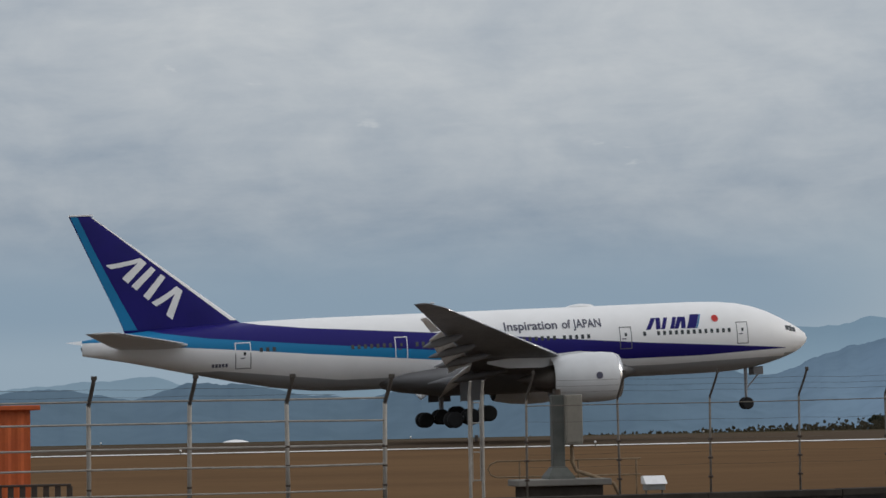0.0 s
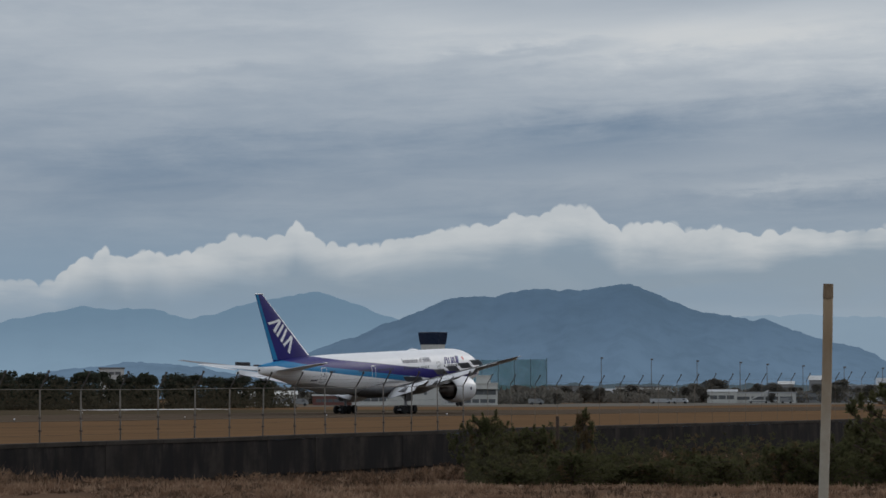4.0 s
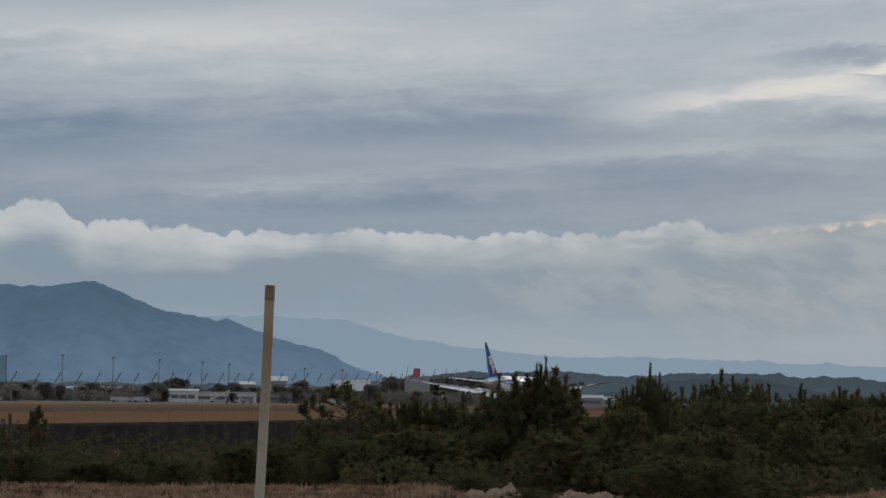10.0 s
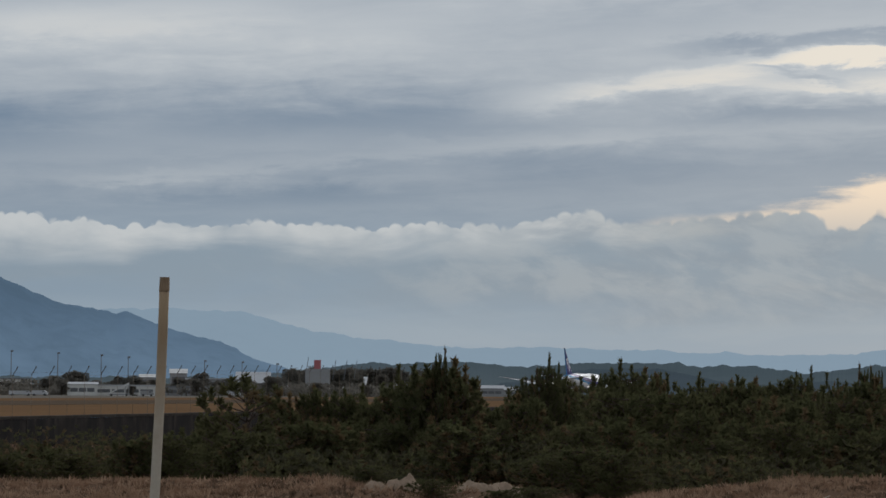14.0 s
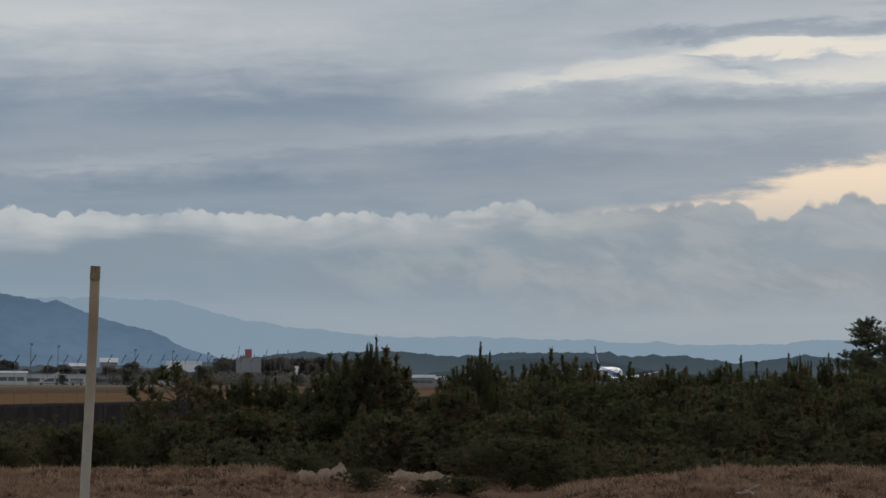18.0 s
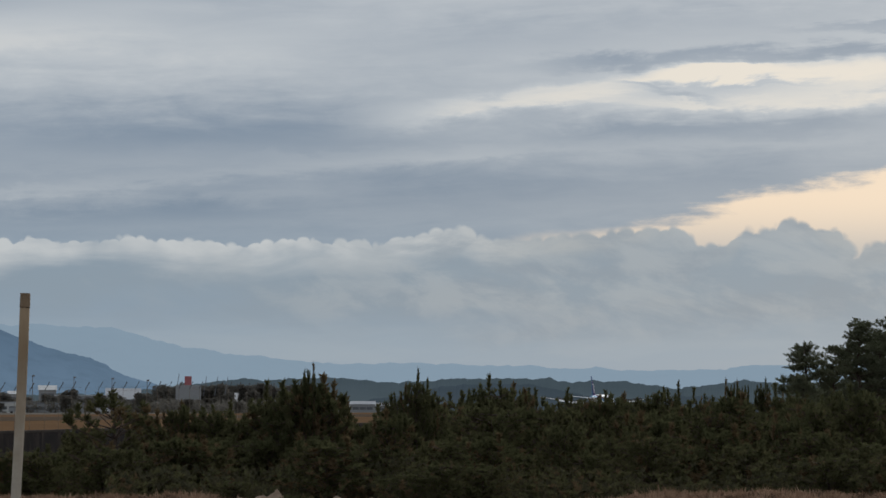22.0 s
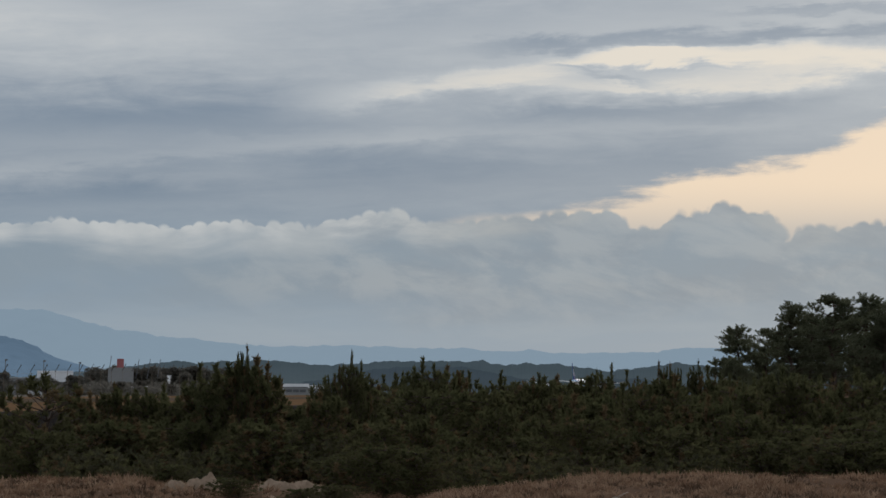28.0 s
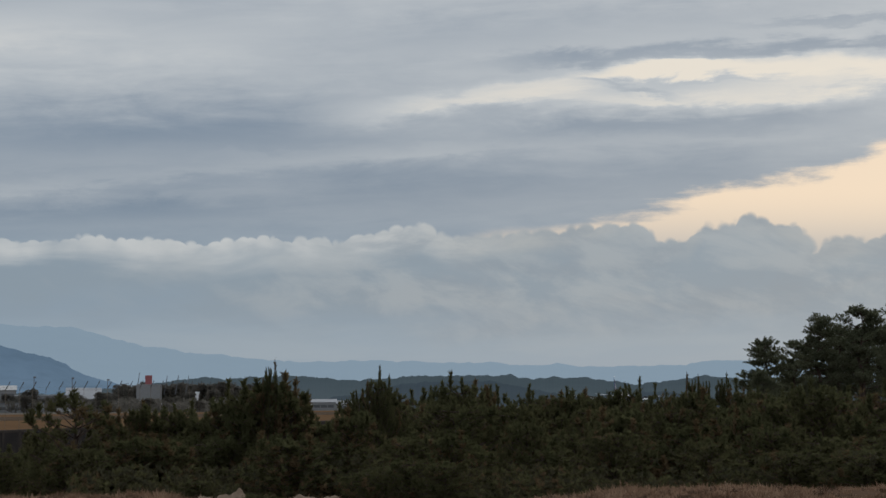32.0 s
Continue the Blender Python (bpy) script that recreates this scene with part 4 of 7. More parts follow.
def build_airliner():
    plane = thing("airliner", "white twin-engine passenger jet with navy tail landing on the runway", "airplane")
    # fuselage
    ds = sorted({round(v, 2) for v in steps((0.0, 1.0, 8), (1.0, 8.0, 20), (8.0, 44.0, 24), (44.0, 62.9, 24))} | {0.06})
    bm = bmesh.new()
    loft(bm, [[skin(d, 6.28319 * k / 48) for k in range(48)] for d in ds])
    body = part("fuselage", bm, M_LIVERY, plane, smooth=True)
    # belly fairing
    bm = bmesh.new()
    rings = []
    for d, h, w in ((15.5, 0.3, 1.2), (17.5, 1.0, 2.6), (20.0, 1.45, 3.35), (26.0, 1.6, 3.55), (33.0, 1.5, 3.5), (36.5, 1.05, 2.8), (39.5, 0.3, 1.3)):
        rings.append([Vector((NOSE_X - d, w * math.cos(6.28319 * k / 28), 3.75 + h * math.sin(6.28319 * k / 28))) for k in range(28)])
    part("belly_fairing", loft(bm, rings), M_GREYWING, plane, "grey wing-to-body fairing", True)
    # windows, doors and marks on the starboard side and port side
    for side in (1, -1):
        for d0, n in ((8.15, 13), (15.75, 1), (20.7, 5), (23.7, 9), (31.3, 9), (37.8, 7), (47.5, 3)):
            for k in range(n):
                d = d0 + k * 0.53
                bm = bmesh.new()
                skin_patch(bm, d - 0.13, d + 0.13, 6.48 if d < 44 else 6.6, 6.84 if d < 44 else 6.96, 0.012, side, 1, 2)
                part("cabin_window", bm, M_GLASSDARK, body)
        for d in (6.4, 16.9, 36.35, 49.4):
            z0 = 5.45 if d < 40 else 5.72
            bm = bmesh.new()
            w, hgt, low = (1.07, 1.89, 0.9) if d < 40 else (1.3, 2.15, 1.28)
            z0 = z0 if d < 40 else 5.3
            for a, b, c, e in ((d, d + w, z0 + hgt - 0.07, z0 + hgt), (d, d + 0.07, z0 + low, z0 + hgt - 0.07), (d + w - 0.07, d + w, z0 + low, z0 + hgt - 0.07)):
                skin_patch(bm, a, b, c, e, 0.016, side, 2, 4)
            door = part("cabin_door", bm, M_GREYWING if d < 20 else M_WHITE, body, "outlined cabin door")
            bm = bmesh.new()
            for a, b, c, e in ((d, d + w, z0, z0 + 0.07), (d, d + 0.07, z0 + 0.07, z0 + low), (d + w - 0.07, d + w, z0 + 0.07, z0 + low)):
                skin_patch(bm, a, b, c, e, 0.016, side, 2, 4)
            part("door_sill_frame", bm, M_WHITE if 20 < d < 40 else M_GREYWING, door)
            bm = bmesh.new()
            skin_patch(bm, d + 0.42, d + 0.62, z0 + 1.08, z0 + 1.36, 0.016, side, 1, 2)
            part("door_window", bm, M_GLASSDARK, door)
            bm = bmesh.new()
            skin_patch(bm, d + 0.5, d + 0.85, z0 + 0.82, z0 + 0.90, 0.016, side, 1, 1)
            part("door_handle", bm, M_SLATE, door)
        # cockpit panes
        for k, (d0, d1, z0, z1) in enumerate(((1.45, 1.78, 6.30, 6.72), (1.80, 2.16, 6.36, 6.84), (2.18, 2.55, 6.46, 6.88))):
            bm = bmesh.new()
            skin_patch(bm, d0, d1, z0, z1, 0.014, side, 2, 2)
            part("cockpit_window", bm, M_GLASSDARK, body)
    # airline mark: plain leaning bars and a two-tone slash, red disc
    for d, w, lean in ((15.6, 0.40, 0.62), (14.7, 0.40, 0.12), (14.25, 0.34, 0.4), (13.45, 0.34, 0.4), (13.1, 0.40, 0.5), (12.45, 0.40, 0.12)):
        bm = bmesh.new()
        slant_bar(bm, d, 6.98, w, 1.0, lean)
        part("airline_mark_bar", bm, M_NAVY, body)
    bm = bmesh.new()
    slant_bar(bm, 11.95, 6.95, 0.8, 1.2, 0.5)
    part("airline_mark_slash", bm, M_NAVY, body)
    bm = bmesh.new()
    slant_bar(bm, 11.12, 6.95, 0.13, 1.2, 0.5)
    part("airline_mark_slash", bm, M_SKYBLUE, body)
    bm = bmesh.new()
    vs = []
    for k in range(20):
        dd, zz = 9.3 + 0.3 * math.cos(6.28319 * k / 20), 7.72 + 0.3 * math.sin(6.28319 * k / 20)
        a = math.asin((zz - fus_at(dd, 3)) / fus_at(dd, 1))
        vs.append(bm.verts.new(skin(dd, a, 0.03)))
    bm.faces.new(vs)
    part("red_disc", bm, M_REDDOT, body)
    for k in range(5):
        bm = bmesh.new()
        skin_patch(bm, 51.3 + k * 0.27, 51.5 + k * 0.27, 5.5, 5.78, 0.014, 1, 1, 1)
        part("registration_bar", bm, M_SLATE, body)
    # slogan on the forward skin
    for word, mid, long in (("Inspiration", 25.65, 4.60), ("of", 22.55, 0.78), ("JAPAN", 20.65, 2.45)):
        cu = bpy.data.curves.new("slogan_word", "FONT")
        cu.body, cu.size, cu.extrude, cu.offset, cu.align_x = word, 1.02, 0.004, 0.014, "CENTER"
        tmp = new("slogan_tmp", cu)
        me = bpy.data.meshes.new_from_object(tmp.evaluated_get(bpy.context.evaluated_depsgraph_get()))
        bpy.data.objects.remove(tmp)
        wide = max(v.co.x for v in me.vertices) - min(v.co.x for v in me.vertices)
        for v in me.vertices:
            d = mid - v.co.x * (long / wide)
            z = 7.42 + v.co.y
            v.co = skin(d, math.asin(max(-1, min(1, (z - fus_at(d, 3)) / fus_at(d, 1)))), 0.04 + v.co.z)
        me.materials.clear()
        me.materials.append(M_SLATE)
        ob = new("slogan_word", me)
        ob.parent = body
        ob["label"] = "dark slogan word reading " + word
    # antenna hump, tail cone outlet
    bm = bmesh.new()
    loft(bm, [[Vector((NOSE_X - d, w * math.cos(6.28319 * k / 14), 9.22 + h * math.sin(6.28319 * k / 14))) for k in range(14)] for d, w, h in ((19.1, 0.1, 0.05), (19.5, 0.5, 0.25), (20.4, 0.6, 0.34), (21.3, 0.5, 0.25), (21.8, 0.1, 0.05))])
    part("antenna_hump", bm, M_WHITE, body, smooth=True)
    bm = bmesh.new()
    tube(bm, skin(62.7, 0) * Vector((1, 0, 1)), Vector((NOSE_X - 62.98, 0, 7.5)), 0.16, 0.14, 14)
    part("tail_outlet", bm, M_HOT, body)
    # fin
    bm = bmesh.new()
    rings = []
    for z, le, te in ((7.9, -14.6, -27.3), (9.05, -17.75, -27.6), (10.2, -19.25, -28.05), (18.3, -29.7, -31.6), (18.5, -30.05, -31.65)):
        c = le - te
        rings.append([Vector((p[0], p[2], z)) for p in wing_section(le, c, 0.0, 0.0, 0.085 * c if z < 18.4 else 0.03, 14, 0.0)])
    fin = part("tail_fin", loft(bm, rings), M_NAVY, plane, "navy tail fin", True)
    bm = bmesh.new()
    rings = []
    for z in (9.4, 10.2, 12.2, 14.2, 16.2, 18.3):
        le = interp(z, [(9.05, -17.75), (10.2, -19.25), (18.3, -29.7)])
        c = le - interp(z, [(9.05, -27.6), (10.2, -28.05), (18.3, -31.6)])
        ring = []
        for side in (1, -1):
            for u in ((0.0, 0.004, 0.015, 0.03, 0.055) if side > 0 else (0.055, 0.03, 0.015, 0.004)):
                half = 0.085 * c * (1.48 * math.sqrt(u) - 0.63 * u) + 0.018
                ring.append(Vector((le - u * c + 0.03 * (1.0 - u / 0.055), side * half * (0.75 if side < 0 else 1.0), z)))
        rings.append(ring)
    loft(bm, rings)
    part("fin_leading_edge", bm, M_WHITE, fin, "white fin leading edge")
    bm = bmesh.new()
    box(bm, -31.7, -29.65, -0.09, 0.09, 18.42, 18.56, 0.03)
    part("fin_cap", bm, M_WHITE, fin)
    for side in (-1, 1):
        bm = bmesh.new()
        rows = []
        for v in (0.0, 0.25, 0.5, 0.75, 1.0):
            zz = 8.9 + 9.5 * v
            te = -27.6 - (zz - 9.05) * 0.425
            rows.append([bm.verts.new((xx, side * (fin_half(xx, zz) * (0.75 if side < 0 else 1.0) + 0.02), zz)) for xx in (te + 0.04, te + 0.35 + 0.25 * (1 - v), te + 0.62 + 0.5 * (1 - v) ** 2)])
        for a, c in zip(rows, rows[1:]):
            for i in (0, 1):
                q = (a[i], a[i + 1], c[i + 1], c[i])
                bm.faces.new(q if side < 0 else q[::-1])
        part("rudder_stripe", bm, M_SKYBLUE, fin, "light blue rudder stripe")
        # tail mark: plain white leaning bars in a band that climbs along the fin
        for u0, u1, wd in ((0.0, 0.19, 0.075), (0.25, 0.22, 0.095), (0.39, 0.40, 0.085), (0.575, 0.585, 0.085), (0.70, 0.885, 0.075), (0.93, 0.905, 0.095)):
            bm = bmesh.new()
            rows = []
            for v in (0.0, 0.33, 0.66, 1.0):
                row = []
                for u in (u0 + (u1 - u0) * v, u0 + (u1 - u0) * v + wd):
                    xx = (1 - v) * (-28.8 + 5.13 * u) + v * (-26.75 + 4.15 * u)
                    zz = (1 - v) * (14.35 - 4.6 * u) + v * (15.5 - 3.5 * u)
                    row.append(bm.verts.new((xx, side * (fin_half(xx, zz) * (0.75 if side < 0 else 1.0) + 0.025), zz)))
                rows.append(row)
            for a, c in zip(rows, rows[1:]):
                q = (a[0], a[1], c[1], c[0])
                bm.faces.new(q if side < 0 else q[::-1])
            part("tail_mark_bar", bm, M_WHITE, fin)
    # tailplane
    for side in (-1, 1):
        bm = bmesh.new()
        rings = []
        for y, le, c, z in ((0.9, -21.6, 6.6, 7.35), (3.0, -23.3, 5.7, 7.55), (10.6, -29.2, 2.35, 8.4), (10.75, -29.6, 1.8, 8.42)):
            r = wing_section(le, c, side * y, z, 0.09 * c, 12, 0.0)
            rings.append([Vector(p) for p in r])
        tp = part("tailplane", loft(bm, rings), M_PALEGREY, plane, "pale grey tailplane", True)
        bm = bmesh.new()
        tube(bm, (-23.1, side * 3.0, 7.58), (-29.1, side * 10.55, 8.42), 0.09, 0.05, 8)
        part("tailplane_leading_edge", bm, M_BAREMETAL, tp)
    # wings with flaps, slats, spoilers and flap tracks
    for side in (-1, 1):
        panels = []
        for name, span, label in (("wing", (1.6, 3.0, 6.0, 9.8, HINGE), "grey swept inner wing"), ("outer_wing", (HINGE - 0.15, 14.0, 18.0, 22.0, 26.0, 29.0, 30.2, 30.45), "grey swept outer wing bent up by lift")):
            bm = bmesh.new()
            rings = []
            for y in span:
                le, c, z = wing_at(y)
                if y > 29.5:
                    le, c = le - (y - 29.5) * 0.5, c * (1.0 - (y - 29.5) * 0.3)
                c *= 0.86
                rings.append([Vector(p) for p in wing_section(le, c, side * y, z, interp(y, [(1.6, 1.05), (9.8, 0.55), (30.4, 0.13)]), 16, 0.015)])
            panels.append(part(name, loft(bm, rings), M_GREYWING, plane, label, True))
        inner, outer = panels
        OUTER_WINGS.append((outer, side))
        for y0, y1, drop in ((3.3, 8.6, 33), (8.8, 10.6, 18), (10.8, 21.5, 31), (21.8, 26.5, 8)):
            wing = inner if y0 < HINGE else outer
            bm = bmesh.new()
            rings = []
            for i in range(4):
                y = y0 + (y1 - y0) * i / 3
                le, c, z = wing_at(y)
                x = le - c * 0.84
                fc = c * (0.24 if drop > 10 else 0.16)
                a = radians(drop)
                ring = []
                for p in wing_section(0.0, fc, 0.0, 0.0, 0.10 * fc, 10, 0.03):
                    ring.append(Vector((x + p[0] * math.cos(a), side * y, z - 0.12 + p[0] * math.sin(a) + p[2] * math.cos(a))))
                rings.append(ring)
            part("flap" if drop > 10 else "aileron", loft(bm, rings), M_WHITE, wing, smooth=True)
        for y0, y1 in ((3.6, 8.6), (10.8, 15.2), (15.4, 19.8), (20.0, 24.4), (24.6, 29.2)):
            wing = inner if y0 < HINGE else outer
            bm = bmesh.new()
            rings = []
            for i in range(3):
                y = y0 + (y1 - y0) * i / 2
                le, c, z = wing_at(y)
                sc = max(0.5, c * 0.12)
                a = radians(-26)
                rings.append([Vector((le + 0.34 + p[0] * math.cos(a) + p[2] * math.sin(a), side * y, z - 0.18 + p[0] * -math.sin(a) * -1.0 + p[2])) for p in wing_section(0.0, sc, 0.0, 0.0, 0.22 * sc, 8, 0.05)])
            part("slat", loft(bm, rings), M_BAREMETAL, wing, "bright metal slat", True)
        for y in (6.5, 13.2, 17.0, 20.8):
            wing = inner if y < HINGE else outer
            le, c, z = wing_at(y)
            x = le - c * 0.55
            bm = bmesh.new()
            rings = []
            for u, r in ((0.0, 0.05), (0.15, 0.26), (0.5, 0.34), (0.8, 0.26), (1.0, 0.05)):
                rings.append([Vector((x - u * c * 0.62, side * (y + 0.30 * math.cos(6.28319 * k / 12) * r / 0.34), z - 0.35 - u * 0.75 + r * math.sin(6.28319 * k / 12))) for k in range(12)])
            part("flap_track_fairing", loft(bm, rings), M_GREYWING, wing, smooth=True)
        bm = bmesh.new()
        le, c, z = wing_at(30.45)
        box(bm, le - 0.4, le - 0.1, side * 30.5 - 0.08, side * 30.5 + 0.08, z + 0.0, z + 0.1, 0.03)
        part("wingtip_lamp", bm, M_BAREMETAL, outer)
        # raised spoilers
        for y0, y1 in ((4.2, 8.2), (11.2, 14.0), (14.2, 17.0), (17.2, 20.0), (20.2, 22.6)):
            wing = inner if y0 < HINGE else outer
            le, c, z = wing_at((y0 + y1) / 2)
            bm = bmesh.new()
            box(bm, -1.05, 0.0, -(y1 - y0) / 2, (y1 - y0) / 2, -0.035, 0.035, 0.012)
            ob = part("spoiler", bm, M_GREYWING, wing)
            sweep = math.atan2(wing_at(y0)[0] - wing_at(y0)[1] * 0.66 - (wing_at(y1)[0] - wing_at(y1)[1] * 0.66), y1 - y0)
            ob.matrix_basis = pose(le - c * 0.66, side * (y0 + y1) / 2, z + 0.30, 0, 0, side * math.degrees(sweep))
            SPOILERS.append((ob, ob.matrix_basis.copy()))
        # engine
        ey, ez = side * 9.75, 3.2
        eng = bmesh.new()
        prof = [(11.24, 1.55), (11.50, 1.78), (11.15, 1.92), (10.27, 2.02), (8.86, 2.05), (7.45, 1.95), (6.22, 1.72), (5.82, 1.62)]
        loft(eng, [disc_ring(x, ey, ez, r, 36) for x, r in prof], False)
        nac = part("engine_nacelle", eng, M_NACELLE, plane, "white engine nacelle", True)
        bm = bmesh.new()
        loft(bm, [disc_ring(x, ey, ez, r, 36) for x, r in ((11.24, 1.545), (10.97, 1.5), (10.09, 1.52), (10.00, 0.5))], False)
        part("intake_duct", bm, M_GREYBOX, nac, smooth=True)
        bm = bmesh.new()
        loft(bm, [disc_ring(x, ey, ez, r, 36) for x, r in ((11.25, 1.55), (11.53, 1.70), (11.52, 1.79), (11.15, 1.925))], False)
        part("intake_lip", bm, M_BAREMETAL, nac, smooth=True)
        bm = bmesh.new()
        for k in range(22):
            a = 6.28319 * k / 22
            d0, d1 = Vector((10.11, ey + 0.45 * math.cos(a), ez + 0.45 * math.sin(a))), Vector((10.07, ey + 1.5 * math.cos(a + 0.12), ez + 1.5 * math.sin(a + 0.12)))
            e0, e1 = Vector((9.92, ey + 0.45 * math.cos(a + 0.2), ez + 0.45 * math.sin(a + 0.2))), Vector((9.90, ey + 1.5 * math.cos(a + 0.32), ez + 1.5 * math.sin(a + 0.32)))
            vs = [bm.verts.new(p) for p in (d0, d1, e1, e0)]
            bm.faces.new(vs)
        part("fan_blades", bm, M_GEAR, nac)
        bm = bmesh.new()
        loft(bm, [disc_ring(x, ey, ez, r, 20) for x, r in ((10.75, 0.03), (10.44, 0.3), (10.00, 0.5))])
        part("spinner", bm, M_GREYBOX, nac, smooth=True)
        bm = bmesh.new()
        loft(bm, [disc_ring(x, ey, ez, r, 24) for x, r in ((6.48, 1.25), (5.69, 1.1), (4.46, 0.85), (4.37, 0.6), (3.58, 0.35), (2.96, 0.06))])
        part("exhaust_core", bm, M_HOT, nac, smooth=True)
        bm = bmesh.new()
        loft(bm, [[Vector((x, ey + w * sx, z)) for sx, z in ((1, z0), (1, z1), (-1, z1), (-1, z0))] for x, w, z0, z1 in ((9.92, 0.08, 4.95, 5.20), (8.33, 0.2, 4.85, 5.35), (5.25, 0.22, 4.15, 5.15), (2.17, 0.18, 4.25, 5.00), (0.59, 0.06, 4.65, 4.85))])
        part("pylon", bm, M_NACELLE, nac)
        bm = bmesh.new()
        sgn = -1 if side < 0 else 1
        vs = [bm.verts.new((9.39 + 0.3 * math.cos(6.28319 * k / 8), ey + sgn * 2.065 * math.cos(0.05 + 0.3 * math.sin(6.28319 * k / 8) / 2.05), ez + 0.1 + 0.3 * math.sin(6.28319 * k / 8))) for k in range(8)]
        bm.faces.new(vs if side < 0 else vs[::-1])
        part("nacelle_badge", bm, M_SLATE, nac)
        # main gear with six wheels
        gy = side * 5.49
        bm = bmesh.new()
        tube(bm, (0.1, gy, 0.53), (0.1, gy, 4.3), 0.2, 0.26, 14)
        tube(bm, (0.1, gy, 1.9), (1.9, gy - side * 0.3, 4.0), 0.08, 0.1, 8)
        tube(bm, (0.1, gy, 1.9), (0.1, gy - side * 2.2, 3.6), 0.09, 0.1, 8)
        leg = part("main_gear_leg", bm, M_GEAR, plane, "grey main landing gear leg")
        bm = bmesh.new()
        box(bm, -1.6, 1.6, gy - 0.16, gy + 0.16, 0.30, 0.62, 0.06)
        for x in (-1.45, 0.0, 1.45):
            tube(bm, (x, gy - 0.8, 0.45), (x, gy + 0.8, 0.45), 0.09, 0.09, 8)
        BOGIES.append(part("bogie_beam", bm, M_GEAR, plane))
        bm = bmesh.new()
        box(bm, -0.9, 1.1, gy + side * 0.55, gy + side * 0.62, 1.75, 3.9, 0.03)
        part("gear_door", bm, M_GREYWING, leg)
        for x in (-1.45, 0.0, 1.45):
            for oy in (-0.7, 0.7):
                BOGIES.append(wheel(plane, x, gy + oy, 0.45, 0.67, 0.48))
    # nose gear
    bm = bmesh.new()
    tube(bm, (26.0, 0, 0.3), (26.1, 0, 3.4), 0.11, 0.16, 12)
    tube(bm, (26.0, 0, 1.5), (27.6, 0, 3.2), 0.06, 0.07, 8)
    leg = part("nose_gear_leg", bm, M_GEAR, plane, "grey nose landing gear leg")
    for y in (-0.59, 0.59):
        bm = bmesh.new()
        box(bm, 26.6, 27.5, y - 0.03, y + 0.03, 2.75, 3.45, 0.02)
        part("nose_gear_door", bm, M_GREYWING, leg)
    for oy in (-0.36, 0.36):
        wheel(plane, 26.0, oy, 0.31, 0.53, 0.34)
    return plane


def wheel(parent, x, y, z, r, w):
    bm = bmesh.new()
    n = 24
    rings = []
    for oy, rr in ((-w / 2, r * 0.62), (-w / 2, r * 0.86), (-w * 0.32, r * 0.98), (0, r), (w * 0.32, r * 0.98), (w / 2, r * 0.86), (w / 2, r * 0.62)):
        rings.append([Vector((x + rr * math.cos(6.28319 * k / n), y + oy, z + rr * math.sin(6.28319 * k / n))) for k in range(n)])
    t = part("tyre", loft(bm, rings), M_TYRE, parent, smooth=True)
    bm = bmesh.new()
    for s in (-1, 1):
        tube(bm, (x, y + s * (w / 2 - 0.06), z), (x, y + s * (w / 2 - 0.01), z), r * 0.60, r * 0.55, 18)
    part("rim", bm, M_GEAR, t)
    return t


SPOILERS = []
OUTER_WINGS = []
BOGIES = []
M_PALEGREY = material("pale grey paint", (0.60, 0.61, 0.62), 0.38, second=(0.54, 0.55, 0.56), scale=0.4, spec=0.5)
airliner = build_airliner()


# ---------------------------------------------------------------- plants
def mesh_from(name, verts, faces, mat, mats=None, index=None):
    me = bpy.data.meshes.new(name)
    me.from_pydata(verts, [], faces)
    for m in mats or [mat]:
        me.materials.append(m)
    if index is not None:
        me.polygons.foreach_set("material_index", index)
    return me


class Leaves:
    """Collects small blades and needles into one mesh."""

    def __init__(self, seed):
        self.v, self.f, self.i, self.r = [], [], [], random.Random(seed)

    def blade(self, p, way, length, width, k=0):
        side = way.cross(Vector((self.r.uniform(-1, 1), self.r.uniform(-1, 1), self.r.uniform(-1, 1))))
        side = side.normalized() * width * 0.5 if side.length > 1e-4 else Vector((width * 0.5, 0, 0))
        n = len(self.v)
        tip = p + way * length
        mid = p + way * length * 0.45
        self.v += [tuple(p - side * 0.5), tuple(mid - side), tuple(tip), tuple(mid + side), tuple(p + side * 0.5)]
        self.f.append((n, n + 1, n + 2, n + 3, n + 4))
        self.i.append(k)

    def tuft(self, p, axis, n, length, width, spread=0.9, k=0):
        for _ in range(n):
            d = Vector((self.r.gauss(0, 1), self.r.gauss(0, 1), self.r.gauss(0, 1))).normalized()
            w = (axis + d * spread).normalized()
            self.blade(p, w, length * self.r.uniform(0.7, 1.25), width, k)

    def mesh(self, name, mats):
        return mesh_from(name, self.v, self.f, None, mats, self.i)


def stick(verts, faces, a, b, r0, r1, n=5):
    q = (b - a).to_track_quat("Z", "Y")
    k = len(verts)
    for p, r in ((a, r0), (b, r1)):
        for j in range(n):
            verts.append(tuple(p + q @ Vector((r * math.cos(6.28319 * j / n), r * math.sin(6.28319 * j / n), 0))))
    for j in range(n):
        faces.append((k + j, k + (j + 1) % n, k + n + (j + 1) % n, k + n + j))


def shoot(lv, r, p, tall, k=0, wide=0.16):
    """An upright shoot: a bottle brush of short needles."""
    lean = Vector((r.gauss(0, 0.10), r.gauss(0, 0.10), 1)).normalized()
    n = max(2, int(tall / 0.075))
    for i in range(n):
        lv.tuft(p + lean * (tall * i / n), lean, 13, wide * (1.1 - 0.3 * i / n), 0.050, 0.9, k)


